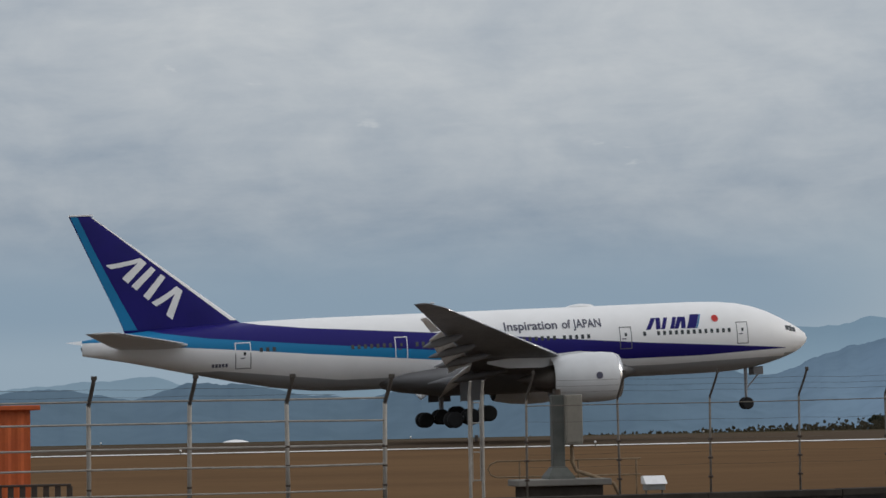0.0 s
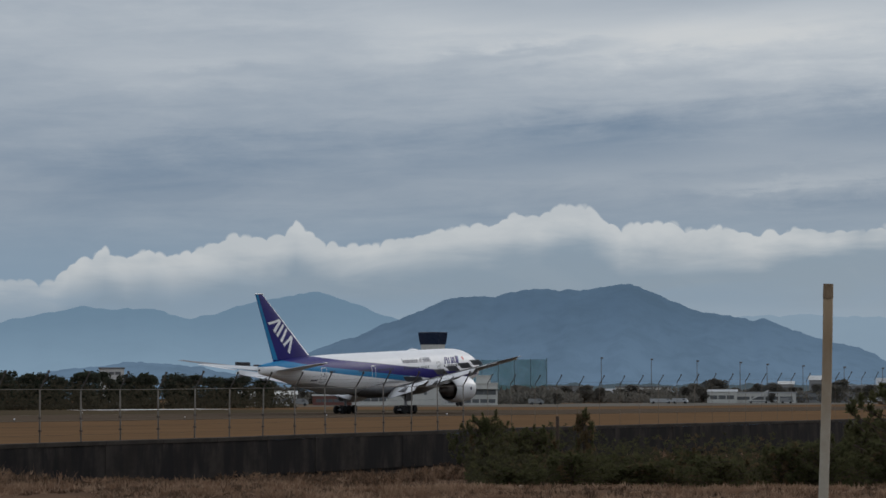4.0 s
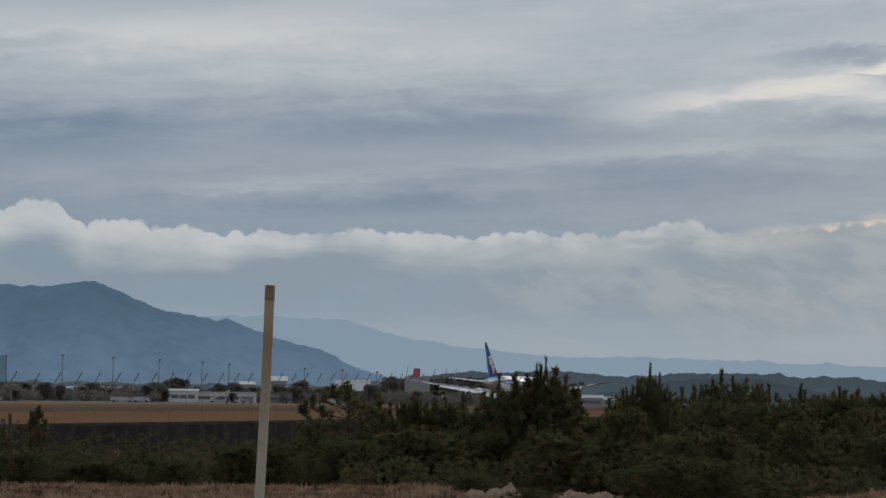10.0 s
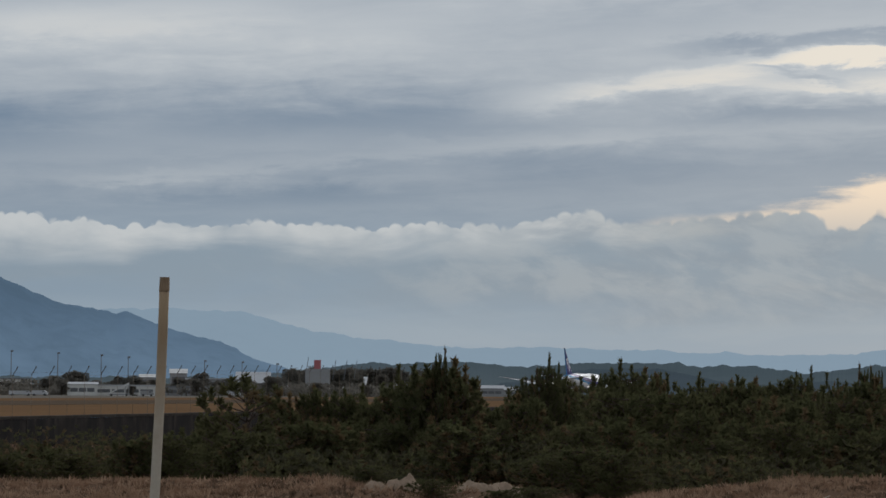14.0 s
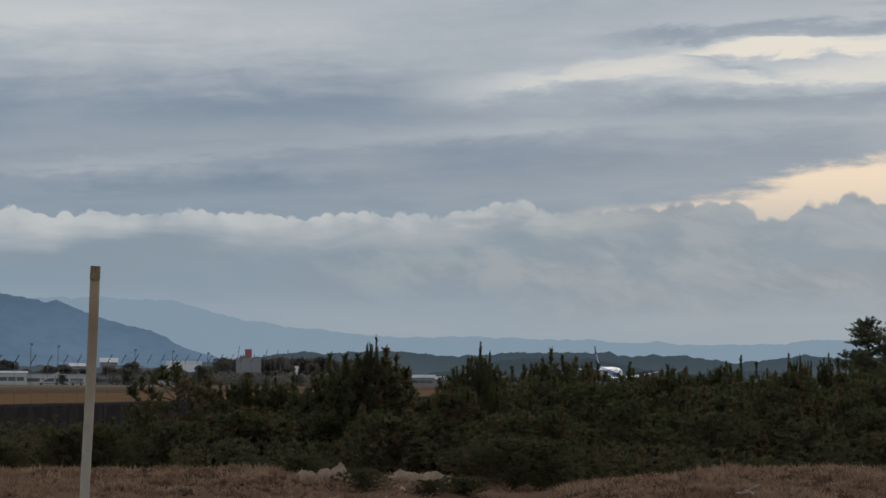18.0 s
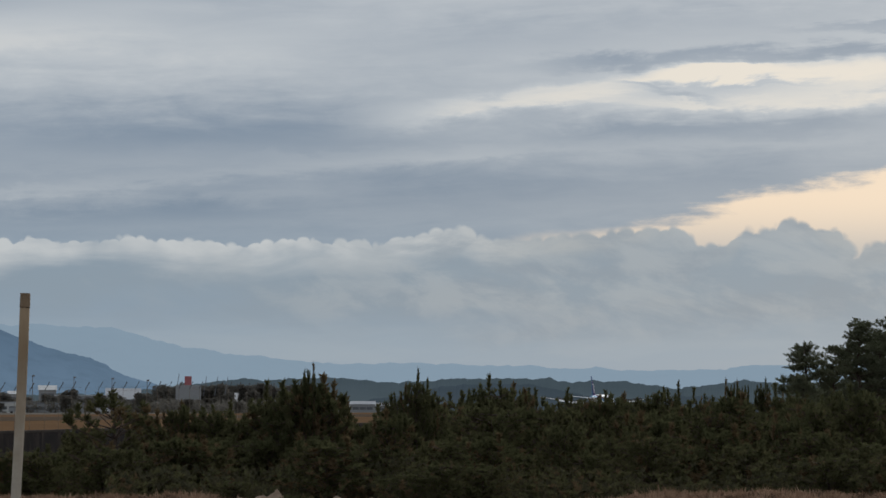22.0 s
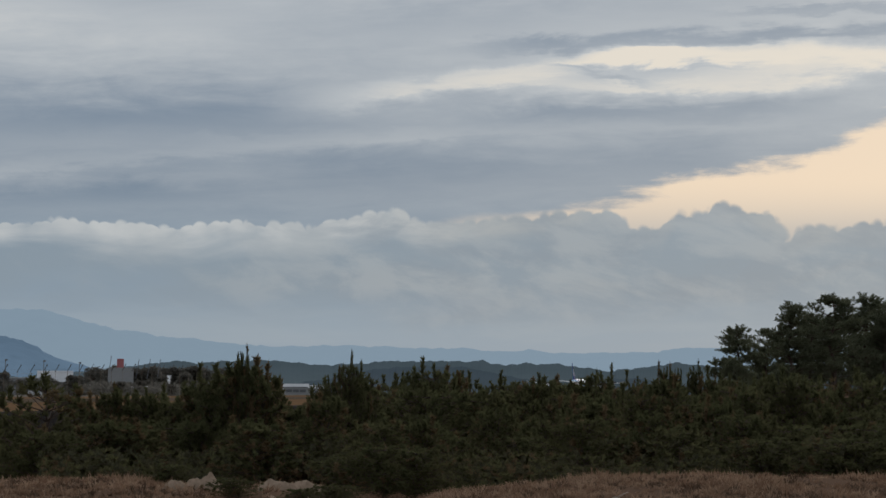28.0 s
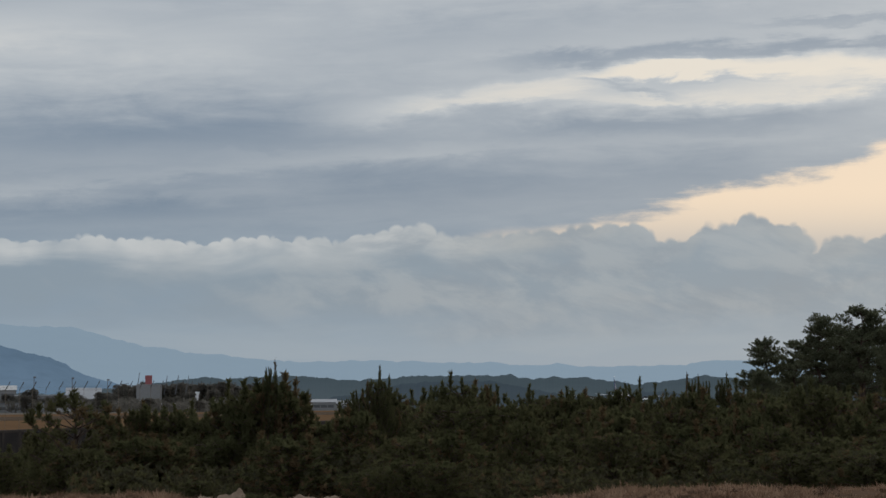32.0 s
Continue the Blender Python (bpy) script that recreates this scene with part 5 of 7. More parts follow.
def young_pine(seed, tall, wide, candles=True, dry=0.1, full=1.0):
    """A bushy young pine: a stem, rising limbs in whorls, tufts of needles and upright shoots. Returns three meshes."""
    r = random.Random(seed)
    tv, tf, bv, bf = [], [], [], []
    lv = Leaves(seed + 100)
    top = Vector((r.uniform(-0.1, 0.1), r.uniform(-0.1, 0.1), tall * 0.93))
    stick(tv, tf, Vector((0, 0, -0.15)), top * 0.55, 0.07, 0.045, 7)
    stick(tv, tf, top * 0.55, top, 0.045, 0.012, 7)
    shoot(lv, r, top - Vector((0, 0, 0.15)), tall * 0.09 + 0.15)
    levels = 11
    for lev in range(levels):
        u = 0.04 + 0.90 * lev / (levels - 1)
        n = max(4, int(r.randint(7, 10) * full))
        for k in range(n):
            a = 6.28319 * (k + r.random()) / n
            reach = wide * (1.0 - 0.62 * u ** 2.2) * r.uniform(0.5, 1.15)
            rise = reach * r.uniform(0.2, 0.65) + 0.12
            p0 = top * u
            p1 = p0 + Vector((math.cos(a) * reach, math.sin(a) * reach, rise))
            p1.z = min(p1.z, tall * r.uniform(0.78, 0.94))
            stick(bv, bf, p0, p1, 0.022, 0.008, 4)
            tone = 1 if r.random() < dry else 0
            m = max(4, int(reach / (0.14 / full)))
            for j in range(m):
                w = (j + 1) / m
                if full < 0.8 and w < 0.55:
                    continue
                q = p0.lerp(p1, w) + Vector((r.gauss(0, 0.08), r.gauss(0, 0.08), r.gauss(0, 0.05)))
                lv.tuft(q, ((p1 - p0).normalized() + Vector((0, 0, 0.7))).normalized(), 9, 0.16, 0.045, 0.95, tone)
            if candles and r.random() < 0.5:
                shoot(lv, r, p1, r.uniform(0.12, 0.28) + (0.22 if r.random() < 0.3 else 0.0), tone, 0.19)
    return mesh_from("trunk", tv, tf, M_BARK), mesh_from("branch_frame", bv, bf, M_BARK), lv.mesh("crown", [M_NEEDLE, M_NEEDLE_DRY])


def tall_pine(seed, tall, wide, bare=0.10):
    """A grown pine: level limbs in open layers, each with flat pads of needles that turn up at the tips."""
    r = random.Random(seed)
    tv, tf, bv, bf = [], [], [], []
    lv = Leaves(seed + 500)
    pts = [Vector((0, 0, -0.3))]
    for k in range(1, 7):
        pts.append(Vector((r.uniform(-0.25, 0.25), r.uniform(-0.25, 0.25), tall * k / 6)))
    for k in range(6):
        stick(tv, tf, pts[k], pts[k + 1], 0.2 * (1 - k / 6.5), 0.2 * (1 - (k + 1) / 6.5), 8)

    def on(u):
        k = min(5, int(u * 6))
        return pts[k].lerp(pts[k + 1], u * 6 - k)

    def pad(c, size):      # a bunch of upturned twigs, each a brush of needles
        for _ in range(int(11 * size / 0.4)):
            d = Vector((r.gauss(0, 0.6), r.gauss(0, 0.6), r.gauss(0.1, 0.30)))
            way = Vector((d.x * 0.7, d.y * 0.7, r.uniform(0.35, 0.95))).normalized()
            for i in range(4):
                lv.tuft(c + d * size + way * 0.11 * i, way, 7, 0.21, 0.05, 0.9)

    for limb in range(38):
        u = bare + (0.96 - bare) * (limb + r.random()) / 38
        a = r.uniform(0, 6.28319)
        reach = wide * (1.0 - 0.80 * ((u - bare) / (1 - bare)) ** 1.5) * r.uniform(0.35, 1.25)
        p0 = on(u)
        p1 = p0 + Vector((math.cos(a) * reach, math.sin(a) * reach, reach * r.uniform(0.08, 0.62)))
        stick(bv, bf, p0, p1, 0.05, 0.015, 4)
        pad(p1, r.uniform(0.26, 0.46))
        for w in (0.78, 0.5):
            side = Vector((-math.sin(a), math.cos(a), r.uniform(0.0, 0.5))) * r.choice((-1, 1)) * r.uniform(0.2, 0.6)
            q = p0.lerp(p1, w)
            stick(bv, bf, q, q + side, 0.025, 0.01, 4)
            pad(q + side, r.uniform(0.22, 0.40))
    pad(on(0.99), 0.4)
    return mesh_from("trunk", tv, tf, M_BARK), mesh_from("branch_frame", bv, bf, M_BARK), lv.mesh("crown", [M_PINE, M_PINE])


def leafy_tree(seed, tall, wide, leaf=None):
    """A far round-headed evergreen: clumps of leaves on a forked trunk."""
    r = random.Random(seed)
    tv, tf = [], []
    lv = Leaves(seed + 900)
    stick(tv, tf, Vector((0, 0, -0.3)), Vector((0, 0, tall * 0.6)), 0.17, 0.08, 6)
    for _ in range(16):
        a, b = r.uniform(0, 6.28319), r.uniform(0, 1) ** 0.6
        c = Vector((math.cos(a) * wide * b * 0.72, math.sin(a) * wide * b * 0.72, tall * r.uniform(0.06, 0.88)))
        if c.z > tall * 0.7:
            c.x, c.y = c.x * 0.6, c.y * 0.6
        stick(tv, tf, Vector((0, 0, tall * 0.4)), c, 0.06, 0.02, 4)
        rad = wide * r.uniform(0.28, 0.45)
        for _ in range(150):
            d = Vector((r.gauss(0, 1), r.gauss(0, 1), r.gauss(0, 0.85))).normalized()
            lv.tuft(c + d * rad * r.uniform(0.45, 0.95), d, 2, 0.30, 0.22, 0.9)
    return mesh_from("trunk", tv, tf, M_BARK), None, lv.mesh("crown", [leaf or M_WOODS, leaf or M_WOODS])


def plant(name, meshes, label, category, group, at):
    ob = thing(name, label, category, group, at)
    for me, nm in zip(meshes, ("trunk", "branch_frame", "crown")):
        if me is not None:
            p = new(nm, me)
            p.parent = ob
    return ob


def sized(p, s, turn, sz=None):
    return Matrix.Translation(p) @ Matrix.Rotation(turn, 4, "Z") @ Matrix.Diagonal((s, s, sz or s, 1))


def ground_at(x, y):
    return lift_bank(x, y) if y < WALL_Y else lift_field(y, x)


def build_shrubs():
    kinds = [plant("young_pine", young_pine(11 + k, 3.0, w, True, dry), "dark green bushy young pine with upright shoots", "shrub", "young pines before the wall", pose(60 + 3 * k, 20, -0.3))
             for k, (w, dry) in enumerate(((1.35, 0.06), (1.7, 0.14), (1.15, 0.22), (1.9, 0.05)))]
    r = random.Random(21)
    spots = [  # bearing, distance, angle of the top, spread
        (29.75, 84, -0.42, 0.62), (28.9, 86, -0.78, 0.7), (15.85, 72, 0.50, 1.05), (15.78, 71.5, 0.72, 0.34), (16.35, 73, 0.34, 0.8), (15.3, 73, 0.36, 0.85), (13.28, 78, 0.66, 0.36), (13.0, 79, 0.34, 0.7), (13.65, 79, 0.28, 0.6),
        (11.35, 82, 0.54, 0.8), (10.8, 84, 0.36, 0.7), (12.0, 82, 0.22, 0.7), (18.75, 76, -0.06, 0.7), (17.95, 76, -0.02, 0.7), (17.2, 76, -0.22, 0.8), (9.7, 86, 0.24, 0.7), (8.8, 88, 0.20, 0.7), (7.5, 90, 0.42, 0.6),
        (7.9, 90, 0.22, 0.6), (6.6, 90, 0.26, 0.6), (6.0, 90, 0.46, 0.36), (5.75, 91, 0.42, 0.36), (5.3, 91, 0.50, 0.38), (4.7, 92, 0.36, 0.7), (3.9, 93, 0.25, 0.8), (2.6, 93, 0.2, 0.8), (1.2, 94, 0.2, 0.8), (0.0, 94, 0.2, 0.8),
        (11.7, 55, -1.35, 0.62), (12.5, 56, -1.25, 0.62), (13.2, 57, -1.5, 0.62), (17.45, 53, -1.75, 0.42), (15.95, 50.5, -2.05, 0.36), (14.4, 49.0, -2.3, 0.34), (13.6, 50.0, -2.2, 0.4), (21.0, 74, -0.55, 0.7), (19.5, 74, -0.25, 0.7), (22.9, 66, -1.2, 0.7), (22.0, 66, -1.0, 0.7)]
    named = len(spots)
    for k in range(52):   # thick rows towards the runway's far end
        b = 18.6 - k * 0.46 + r.uniform(-0.25, 0.25)
        spots.append((b, r.uniform(72, 96), r.uniform(-0.2, 0.2) - (0.12 if b > 13.5 else 0.0), r.uniform(0.75, 1.15)))
    for k in range(46):   # lower front row
        spots.append((20.5 - k * 0.52 + r.uniform(-0.3, 0.3), r.uniform(59, 72), r.uniform(-1.1, -0.2), r.uniform(0.65, 1.0)))
    for k in range(20):   # low bushes against the wall
        spots.append((29.4 - k * 0.5 + r.uniform(-0.3, 0.3), r.uniform(74, 84), r.uniform(-1.5, -1.0), r.uniform(0.6, 0.9)))
    for k, (b, d, top, wide) in enumerate(spots):
        if k >= named and 13.95 < b < 14.95:
            top = min(top, -0.45)
        if k >= named and (b > 16.8 or b < 2.0):
            top -= 0.25
        p = place(b, d)
        if p.y > WALL_Y - 1.4:
            p.y = WALL_Y - 1.4
        z = ground_at(p.x, p.y)
        s = (EYE + p.length * math.tan(radians(top)) - z) / 2.95
        copy_thing(kinds[r.randrange(4)], Matrix.Translation((p.x, p.y, z)) @ Matrix.Rotation(r.uniform(0, 6.28), 4, "Z") @ Matrix.Diagonal((wide, wide, s, 1)))
    for k, ob in enumerate(kinds):
        ob.matrix_basis = Matrix.Translation(place(3.0 - k * 1.6, 75 + 3 * k, -0.35)) @ Matrix.Diagonal((1.1, 1.1, 1.15, 1))
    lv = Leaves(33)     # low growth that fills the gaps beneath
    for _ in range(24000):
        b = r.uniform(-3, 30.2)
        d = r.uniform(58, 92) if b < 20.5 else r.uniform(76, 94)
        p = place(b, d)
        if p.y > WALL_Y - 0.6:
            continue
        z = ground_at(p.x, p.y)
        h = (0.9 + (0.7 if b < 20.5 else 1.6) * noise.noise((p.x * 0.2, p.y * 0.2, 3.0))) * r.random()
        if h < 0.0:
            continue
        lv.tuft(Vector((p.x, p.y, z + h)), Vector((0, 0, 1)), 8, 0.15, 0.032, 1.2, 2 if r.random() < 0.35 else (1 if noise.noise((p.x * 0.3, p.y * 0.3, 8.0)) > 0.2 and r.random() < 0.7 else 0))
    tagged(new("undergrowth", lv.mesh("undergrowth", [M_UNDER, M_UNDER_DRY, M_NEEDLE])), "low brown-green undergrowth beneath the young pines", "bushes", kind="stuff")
    for b, d, top in ((20.25, 70, 0.34), (28.6, 86, -0.62)):
        p = place(b, d, -0.35)
        k = (EYE + d * math.tan(radians(top)) + 0.35) / 3.1
        plant("open_young_pine", young_pine(90 + int(b), 3.0, 1.35, True, 0.12, 0.78), "thin young pine with clumps of needles and gaps", "shrub", "young pines before the wall", sized(p, k, 1.0))
    # a bare reddish sapling and a dead stake before the wall
    ob = plant("dry_sapling", young_pine(77, 1.9, 0.50, True, 0.8, 0.34), "thin browned sapling before the wall", "shrub", "", sized(place(27.45, 88, -0.4), 0.72, 0.4, 1.3))
    bm = bmesh.new()
    tube(bm, (0, 0, -0.2), (0.02, 0.01, 2.3), 0.07, 0.06, 8)
    tagged(mesh_object("timber_stake", bm, M_BARK), "short weathered timber stake before the wall", "stake").matrix_basis = pose(*place(28.05, 88, -0.4))


def build_big_trees():
    kinds = [plant("pine_tree", tall_pine(41 + k, 9.0, w), "tall dark pine with ragged layered limbs", "tree", "tall pines at the field's end", pose(150 + 4 * k, 5 * k, -0.3)) for k, w in enumerate((2.3, 2.8, 2.0))]
    r = random.Random(8)
    first = []
    spots = [(4.28, 150, 1.68), (3.66, 158, 1.62), (3.1, 152, 2.22), (2.62, 160, 1.98), (2.15, 154, 2.40), (1.38, 162, 2.40), (0.9, 156, 2.25), (0.3, 160, 2.3), (-0.4, 154, 2.4), (2.7, 168, 1.8), (1.7, 170, 1.95), (0.6, 172, 2.1), (-1.2, 160, 2.4), (3.8, 170, 1.2), (3.3, 176, 1.5), (2.2, 178, 1.9), (1.2, 180, 2.0), (0.0, 178, 2.1), (4.35, 140, 0.95)]
    for k, (b, d, top) in enumerate(spots):
        p = place(b, d)
        z = lift_bank(p.x, p.y) - 0.1
        s = (EYE + d * math.tan(radians(top - 0.22)) - z) / 9.1
        m = Matrix.Translation((p.x, p.y, z)) @ Matrix.Rotation(r.uniform(0, 6.28), 4, "Z") @ Matrix.Diagonal((s * 1.3, s * 1.3, s, 1))
        if k < 3:
            first.append(m)
        else:
            copy_thing(kinds[k % 3], m)
    for ob, m in zip(kinds, first):
        ob.matrix_basis = m


def build_tree_line():
    kinds = [plant("evergreen_tree", leafy_tree(61 + k, 8.0, w), "dark round-headed evergreen in a far windbreak", "tree", "windbreak trees past the runway", pose(300, 300 + 5 * k, 0)) for k, w in enumerate((2.6, 3.1, 2.2))]
    r = random.Random(3)
    first = []
    n = 0
    b = 76.0
    while b > 34.6:
        for row in range(2):
            y = (292 if b > 44 else 345) + row * 9 + r.uniform(-3, 3)
            th = radians(b + r.uniform(-0.2, 0.2))
            x, d = y / math.tan(th), y / math.sin(th)
            top = interp(-b, [(-76, -0.62), (-72, -0.42), (-69, -0.24), (-64, 0.06), (-60.8, 0.28), (-56, 0.45), (-50, 0.66), (-46, 0.80), (-42, 0.80), (-39, 0.70), (-34, 0.62)]) + r.uniform(-0.10, 0.06)
            if 38.0 < b < 41.5 and r.random() < 0.3:
                continue
            tall = EYE + d * math.tan(radians(top))
            if tall < 1.0 or b > 67.5:
                continue
            s = (tall + fall_away(x, y)) / 8.6
            m = Matrix.Translation((x, y, -0.05 - fall_away(x, y))) @ Matrix.Rotation(r.uniform(0, 6.28), 4, "Z") @ Matrix.Diagonal((max(s, 0.5) * 1.3, max(s, 0.5) * 1.3, s, 1))
            if n < 3:
                first.append(m)
            else:
                copy_thing(r.choice(kinds), m)
            n += 1
        b -= 0.42
    for ob, m in zip(kinds, first):
        ob.matrix_basis = m
    # low scrub along the foot of the windbreak
    lv = Leaves(4)
    for _ in range(34000):
        th = radians(34.0 + 44.0 * r.random())
        y = r.uniform(272, 288) if th > radians(44) else r.uniform(326, 338)
        h = r.uniform(1.0, 7.0) * interp(math.degrees(th), [(44, 1.0), (50, 0.8), (56, 0.5), (60, 0.36), (66, 0.38), (70, 0.24), (75, 0.10)])
        lv.tuft(Vector((y / math.tan(th), y, h * r.random() - fall_away(y / math.tan(th), y))), Vector((0, 0, 1)), 2, 0.45, 0.34, 1.1)
    tagged(new("scrub", lv.mesh("scrub", [M_SCRUB, M_SCRUB])), "low dark scrub along the foot of the windbreak", "bushes", kind="stuff")


M_SCRUB = leafy(material("olive scrub leaves", (0.080, 0.070, 0.048), 0.9, spec=0.0, second=(0.062, 0.056, 0.038), scale=0.1, fine=0.8))


def build_grass():
    r = random.Random(14)
    lv = Leaves(15)
    for _ in range(11500):       # clumps on the bank that curves round the viewer
        th = radians(r.uniform(-4, 53))
        d = 52 + r.gauss(0, 6.0)
        x, y = d * math.cos(th), d * math.sin(th)
        if y > WALL_Y - 0.4:
            continue
        turn = math.degrees(th)
        if 11.3 < turn < 15.9 and d < 54 and r.random() < 0.88:
            continue
        patch = noise.noise((x * 0.35, y * 0.35, 9.0))
        if patch < -0.35:
            continue
        shade = 1 if r.random() < 0.24 - patch * 0.5 else (2 if r.random() < 0.42 else 0)
        tall = r.uniform(0.08, 0.17) + 0.16 * max(0.0, patch)
        lean = Vector((r.gauss(0, 0.35), r.gauss(0, 0.35), 1))
        for _ in range(r.randint(3, 7)):
            q = Vector((x + r.gauss(0, 0.11), y + r.gauss(0, 0.11), 0.0))
            q.z = lift_bank(q.x, q.y) - 0.02
            lv.tuft(q, lean, 5, tall * r.uniform(0.6, 1.2), 0.022, 0.9, shade)
    for _ in range(13000):       # tall reeds in clumps that lean on the wall
        x = r.uniform(38.5, 62) if r.random() < 0.78 else r.uniform(58, 110)
        k = math.exp(-((x - 47) / 7.5) ** 2)
        y = WALL_Y - 0.3 - abs(r.gauss(0, 1.2)) - r.random() * 3.0
        clump = noise.noise((x * 0.55, y * 0.55, 2.0)) + 0.5 * noise.noise((x * 1.9, y * 1.9, 4.0))
        p = Vector((x, y, lift_bank(x, y) - 0.05))
        lean = Vector((r.gauss(0, 0.25) + 0.5 * noise.noise((x * 0.8, y * 0.8, 7.0)), r.gauss(0, 0.25), 1))
        tone = 1 if r.random() < 0.62 - 0.5 * clump else (2 if r.random() < 0.16 else 0)
        lv.tuft(p, lean, 5, (r.uniform(0.22, 0.45) + 1.15 * k * r.random()) * (0.85 + 0.5 * clump), 0.030, 0.6, tone)
        for _ in range(2):   # broken heads and side blades
            lv.tuft(p + lean * r.uniform(0.1, 0.35 + 0.75 * k) * max(0.2, 0.8 + 0.6 * clump), lean, 5, 0.17, 0.026, 1.3, tone)
    tagged(new("dead_grass", lv.mesh("dead_grass", [M_STRAW, M_STRAW_DARK, M_STRAW_PALE])), "dead brown grass tufts on rough ground", "grass", kind="stuff")


M_STRAW_PALE = leafy(material("bleached grass blades", (0.34, 0.235, 0.16), 0.9, spec=0.05, second=(0.24, 0.16, 0.105), scale=0.6, fine=8.0))
M_STRAW_DARK = material("dark dead grass blades", (0.125, 0.078, 0.048), 0.9, second=(0.075, 0.05, 0.03), scale=0.6, fine=8.0)


def rock_mesh(seed, size):
    r = random.Random(seed)
    bm = bmesh.new()
    bmesh.ops.create_icosphere(bm, subdivisions=2, radius=1.0)
    for v in bm.verts:
        k = 1.0 + 0.6 * noise.noise(v.co * 1.3 + Vector((seed, 0, 0))) + 0.3 * noise.noise(v.co * 3.1 + Vector((seed, 4, 0)))
        v.co = Vector((v.co.x * size * k, v.co.y * size * 0.8 * k, v.co.z * size * 0.55 * k))
    for _ in range(5):   # broken flat faces
        n = Vector((r.gauss(0, 1), r.gauss(0, 1), r.uniform(0.1, 1.2))).normalized()
        reach = size * r.uniform(0.35, 0.6)
        for v in bm.verts:
            over = v.co.dot(n) - reach
            if over > 0:
                v.co -= n * over
    return bm


def sand_mound(seed, long, deep, high):
    """A low broken heap of sandy soil."""
    verts, faces = [], []
    n, m = 30, 16
    for j in range(m + 1):
        for i in range(n + 1):
            u, v = i / n * 2 - 1, j / m * 2 - 1
            k = max(0.0, 1.0 - (u * u + v * v)) ** 0.6
            h = k * (0.75 + 0.5 * noise.noise((u * 1.8 + seed, v * 1.4, 0.0)) + 0.24 * noise.noise((u * 3.0 + seed, v * 3.0, 2.0)) + 0.10 * noise.noise((u * 13.0, v * 9.0, seed)))
            verts.append((u * long / 2, v * deep / 2, h * high - 0.05 * (1.0 - k)))
    for j in range(m):
        for i in range(n):
            q = j * (n + 1) + i
            faces.append((q, q + 1, q + n + 2, q + n + 1))
    return mesh_from("sand_mound", verts, faces, M_SAND)


M_SAND = material("dry sandy soil", (0.27, 0.205, 0.15), 0.95, spec=0.0, second=(0.14, 0.10, 0.07), scale=1.3, bump=0.7, bump_scale=9.0, fine=14.0, grit=0.5)
M_BLEACH = material("bleached dead wood", (0.44, 0.40, 0.35), 0.9, spec=0.1, second=(0.32, 0.27, 0.22), scale=4.0)


def build_rocks():
    for k, (b, d, long, high) in enumerate(((16.62, 52.5, 0.95, 0.42), (14.95, 52.0, 0.9, 0.26), (14.3, 52.4, 0.9, 0.28), (17.3, 52.0, 0.8, 0.22), (5.6, 58.0, 1.0, 0.35), (13.9, 51.5, 0.8, 0.25))):
        p = place(b, d)
        ob = tagged(new("sand_mound", sand_mound(k * 7.3, long, long * 0.6, high)), "low heap of bare sandy soil in the dead grass", "mound", "sandy heaps on the bank")
        ob.matrix_basis = pose(p.x, p.y, lift_bank(p.x, p.y) - 0.03, 0, 0, b - 90 + 12 * k)
    for k, (b, d, size) in enumerate(((15.05, 49.8, 0.13), (14.2, 50.4, 0.09), (16.2, 50.3, 0.10), (13.3, 50, 0.07), (17.5, 55, 0.10), (11.2, 53.5, 0.07), (19.8, 56, 0.08), (29.0, 55, 0.12), (31.2, 54, 0.09), (24.1, 54, 0.08))):
        p = place(b, d)
        ob = tagged(mesh_object("rock", rock_mesh(k, size), M_ROCK, smooth=False), "pale rough rock in the dead grass", "rock", "rocks in the grass")
        ob.matrix_basis = pose(p.x, p.y, lift_bank(p.x, p.y) + size * 0.15, 0, 0, 37 * k)
    r = random.Random(71)
    for b, d, long in ((9.75, 46.5, 0.7), (10.0, 46.8, 0.4), (22.35, 46.5, 0.45), (19.7, 46.0, 0.8), (14.1, 46.0, 0.3), (27.6, 48.0, 0.4), (7.1, 47.5, 0.35)):
        p = place(b, d)
        branch = thing("dead_branch", "bleached dead branch lying in the grass", "branch", "dead branches on the bank", at=pose(p.x, p.y, lift_bank(p.x, p.y) + 0.05, 0, 0, b - 90 + r.uniform(-25, 25)))
        bm = bmesh.new()
        pts = [(long * (i / 4 - 0.5), r.gauss(0, 0.03), 0.03 + abs(r.gauss(0, 0.04))) for i in range(5)]
        wire(bm, pts, 0.018, 6)
        part("limb", bm, M_BLEACH, branch)
        for i in (1, 2, 3):
            bm = bmesh.new()
            q = Vector(pts[i])
            wire(bm, [q, q + Vector((r.uniform(0.03, 0.1), r.gauss(0, 0.08), r.uniform(0.03, 0.08))), q + Vector((r.uniform(0.1, 0.2), r.gauss(0, 0.12), r.uniform(0.02, 0.14)))], 0.010, 5)
            part("twig", bm, M_BLEACH, branch)


build_shrubs()
build_big_trees()
build_tree_line()
build_grass()
build_rocks()


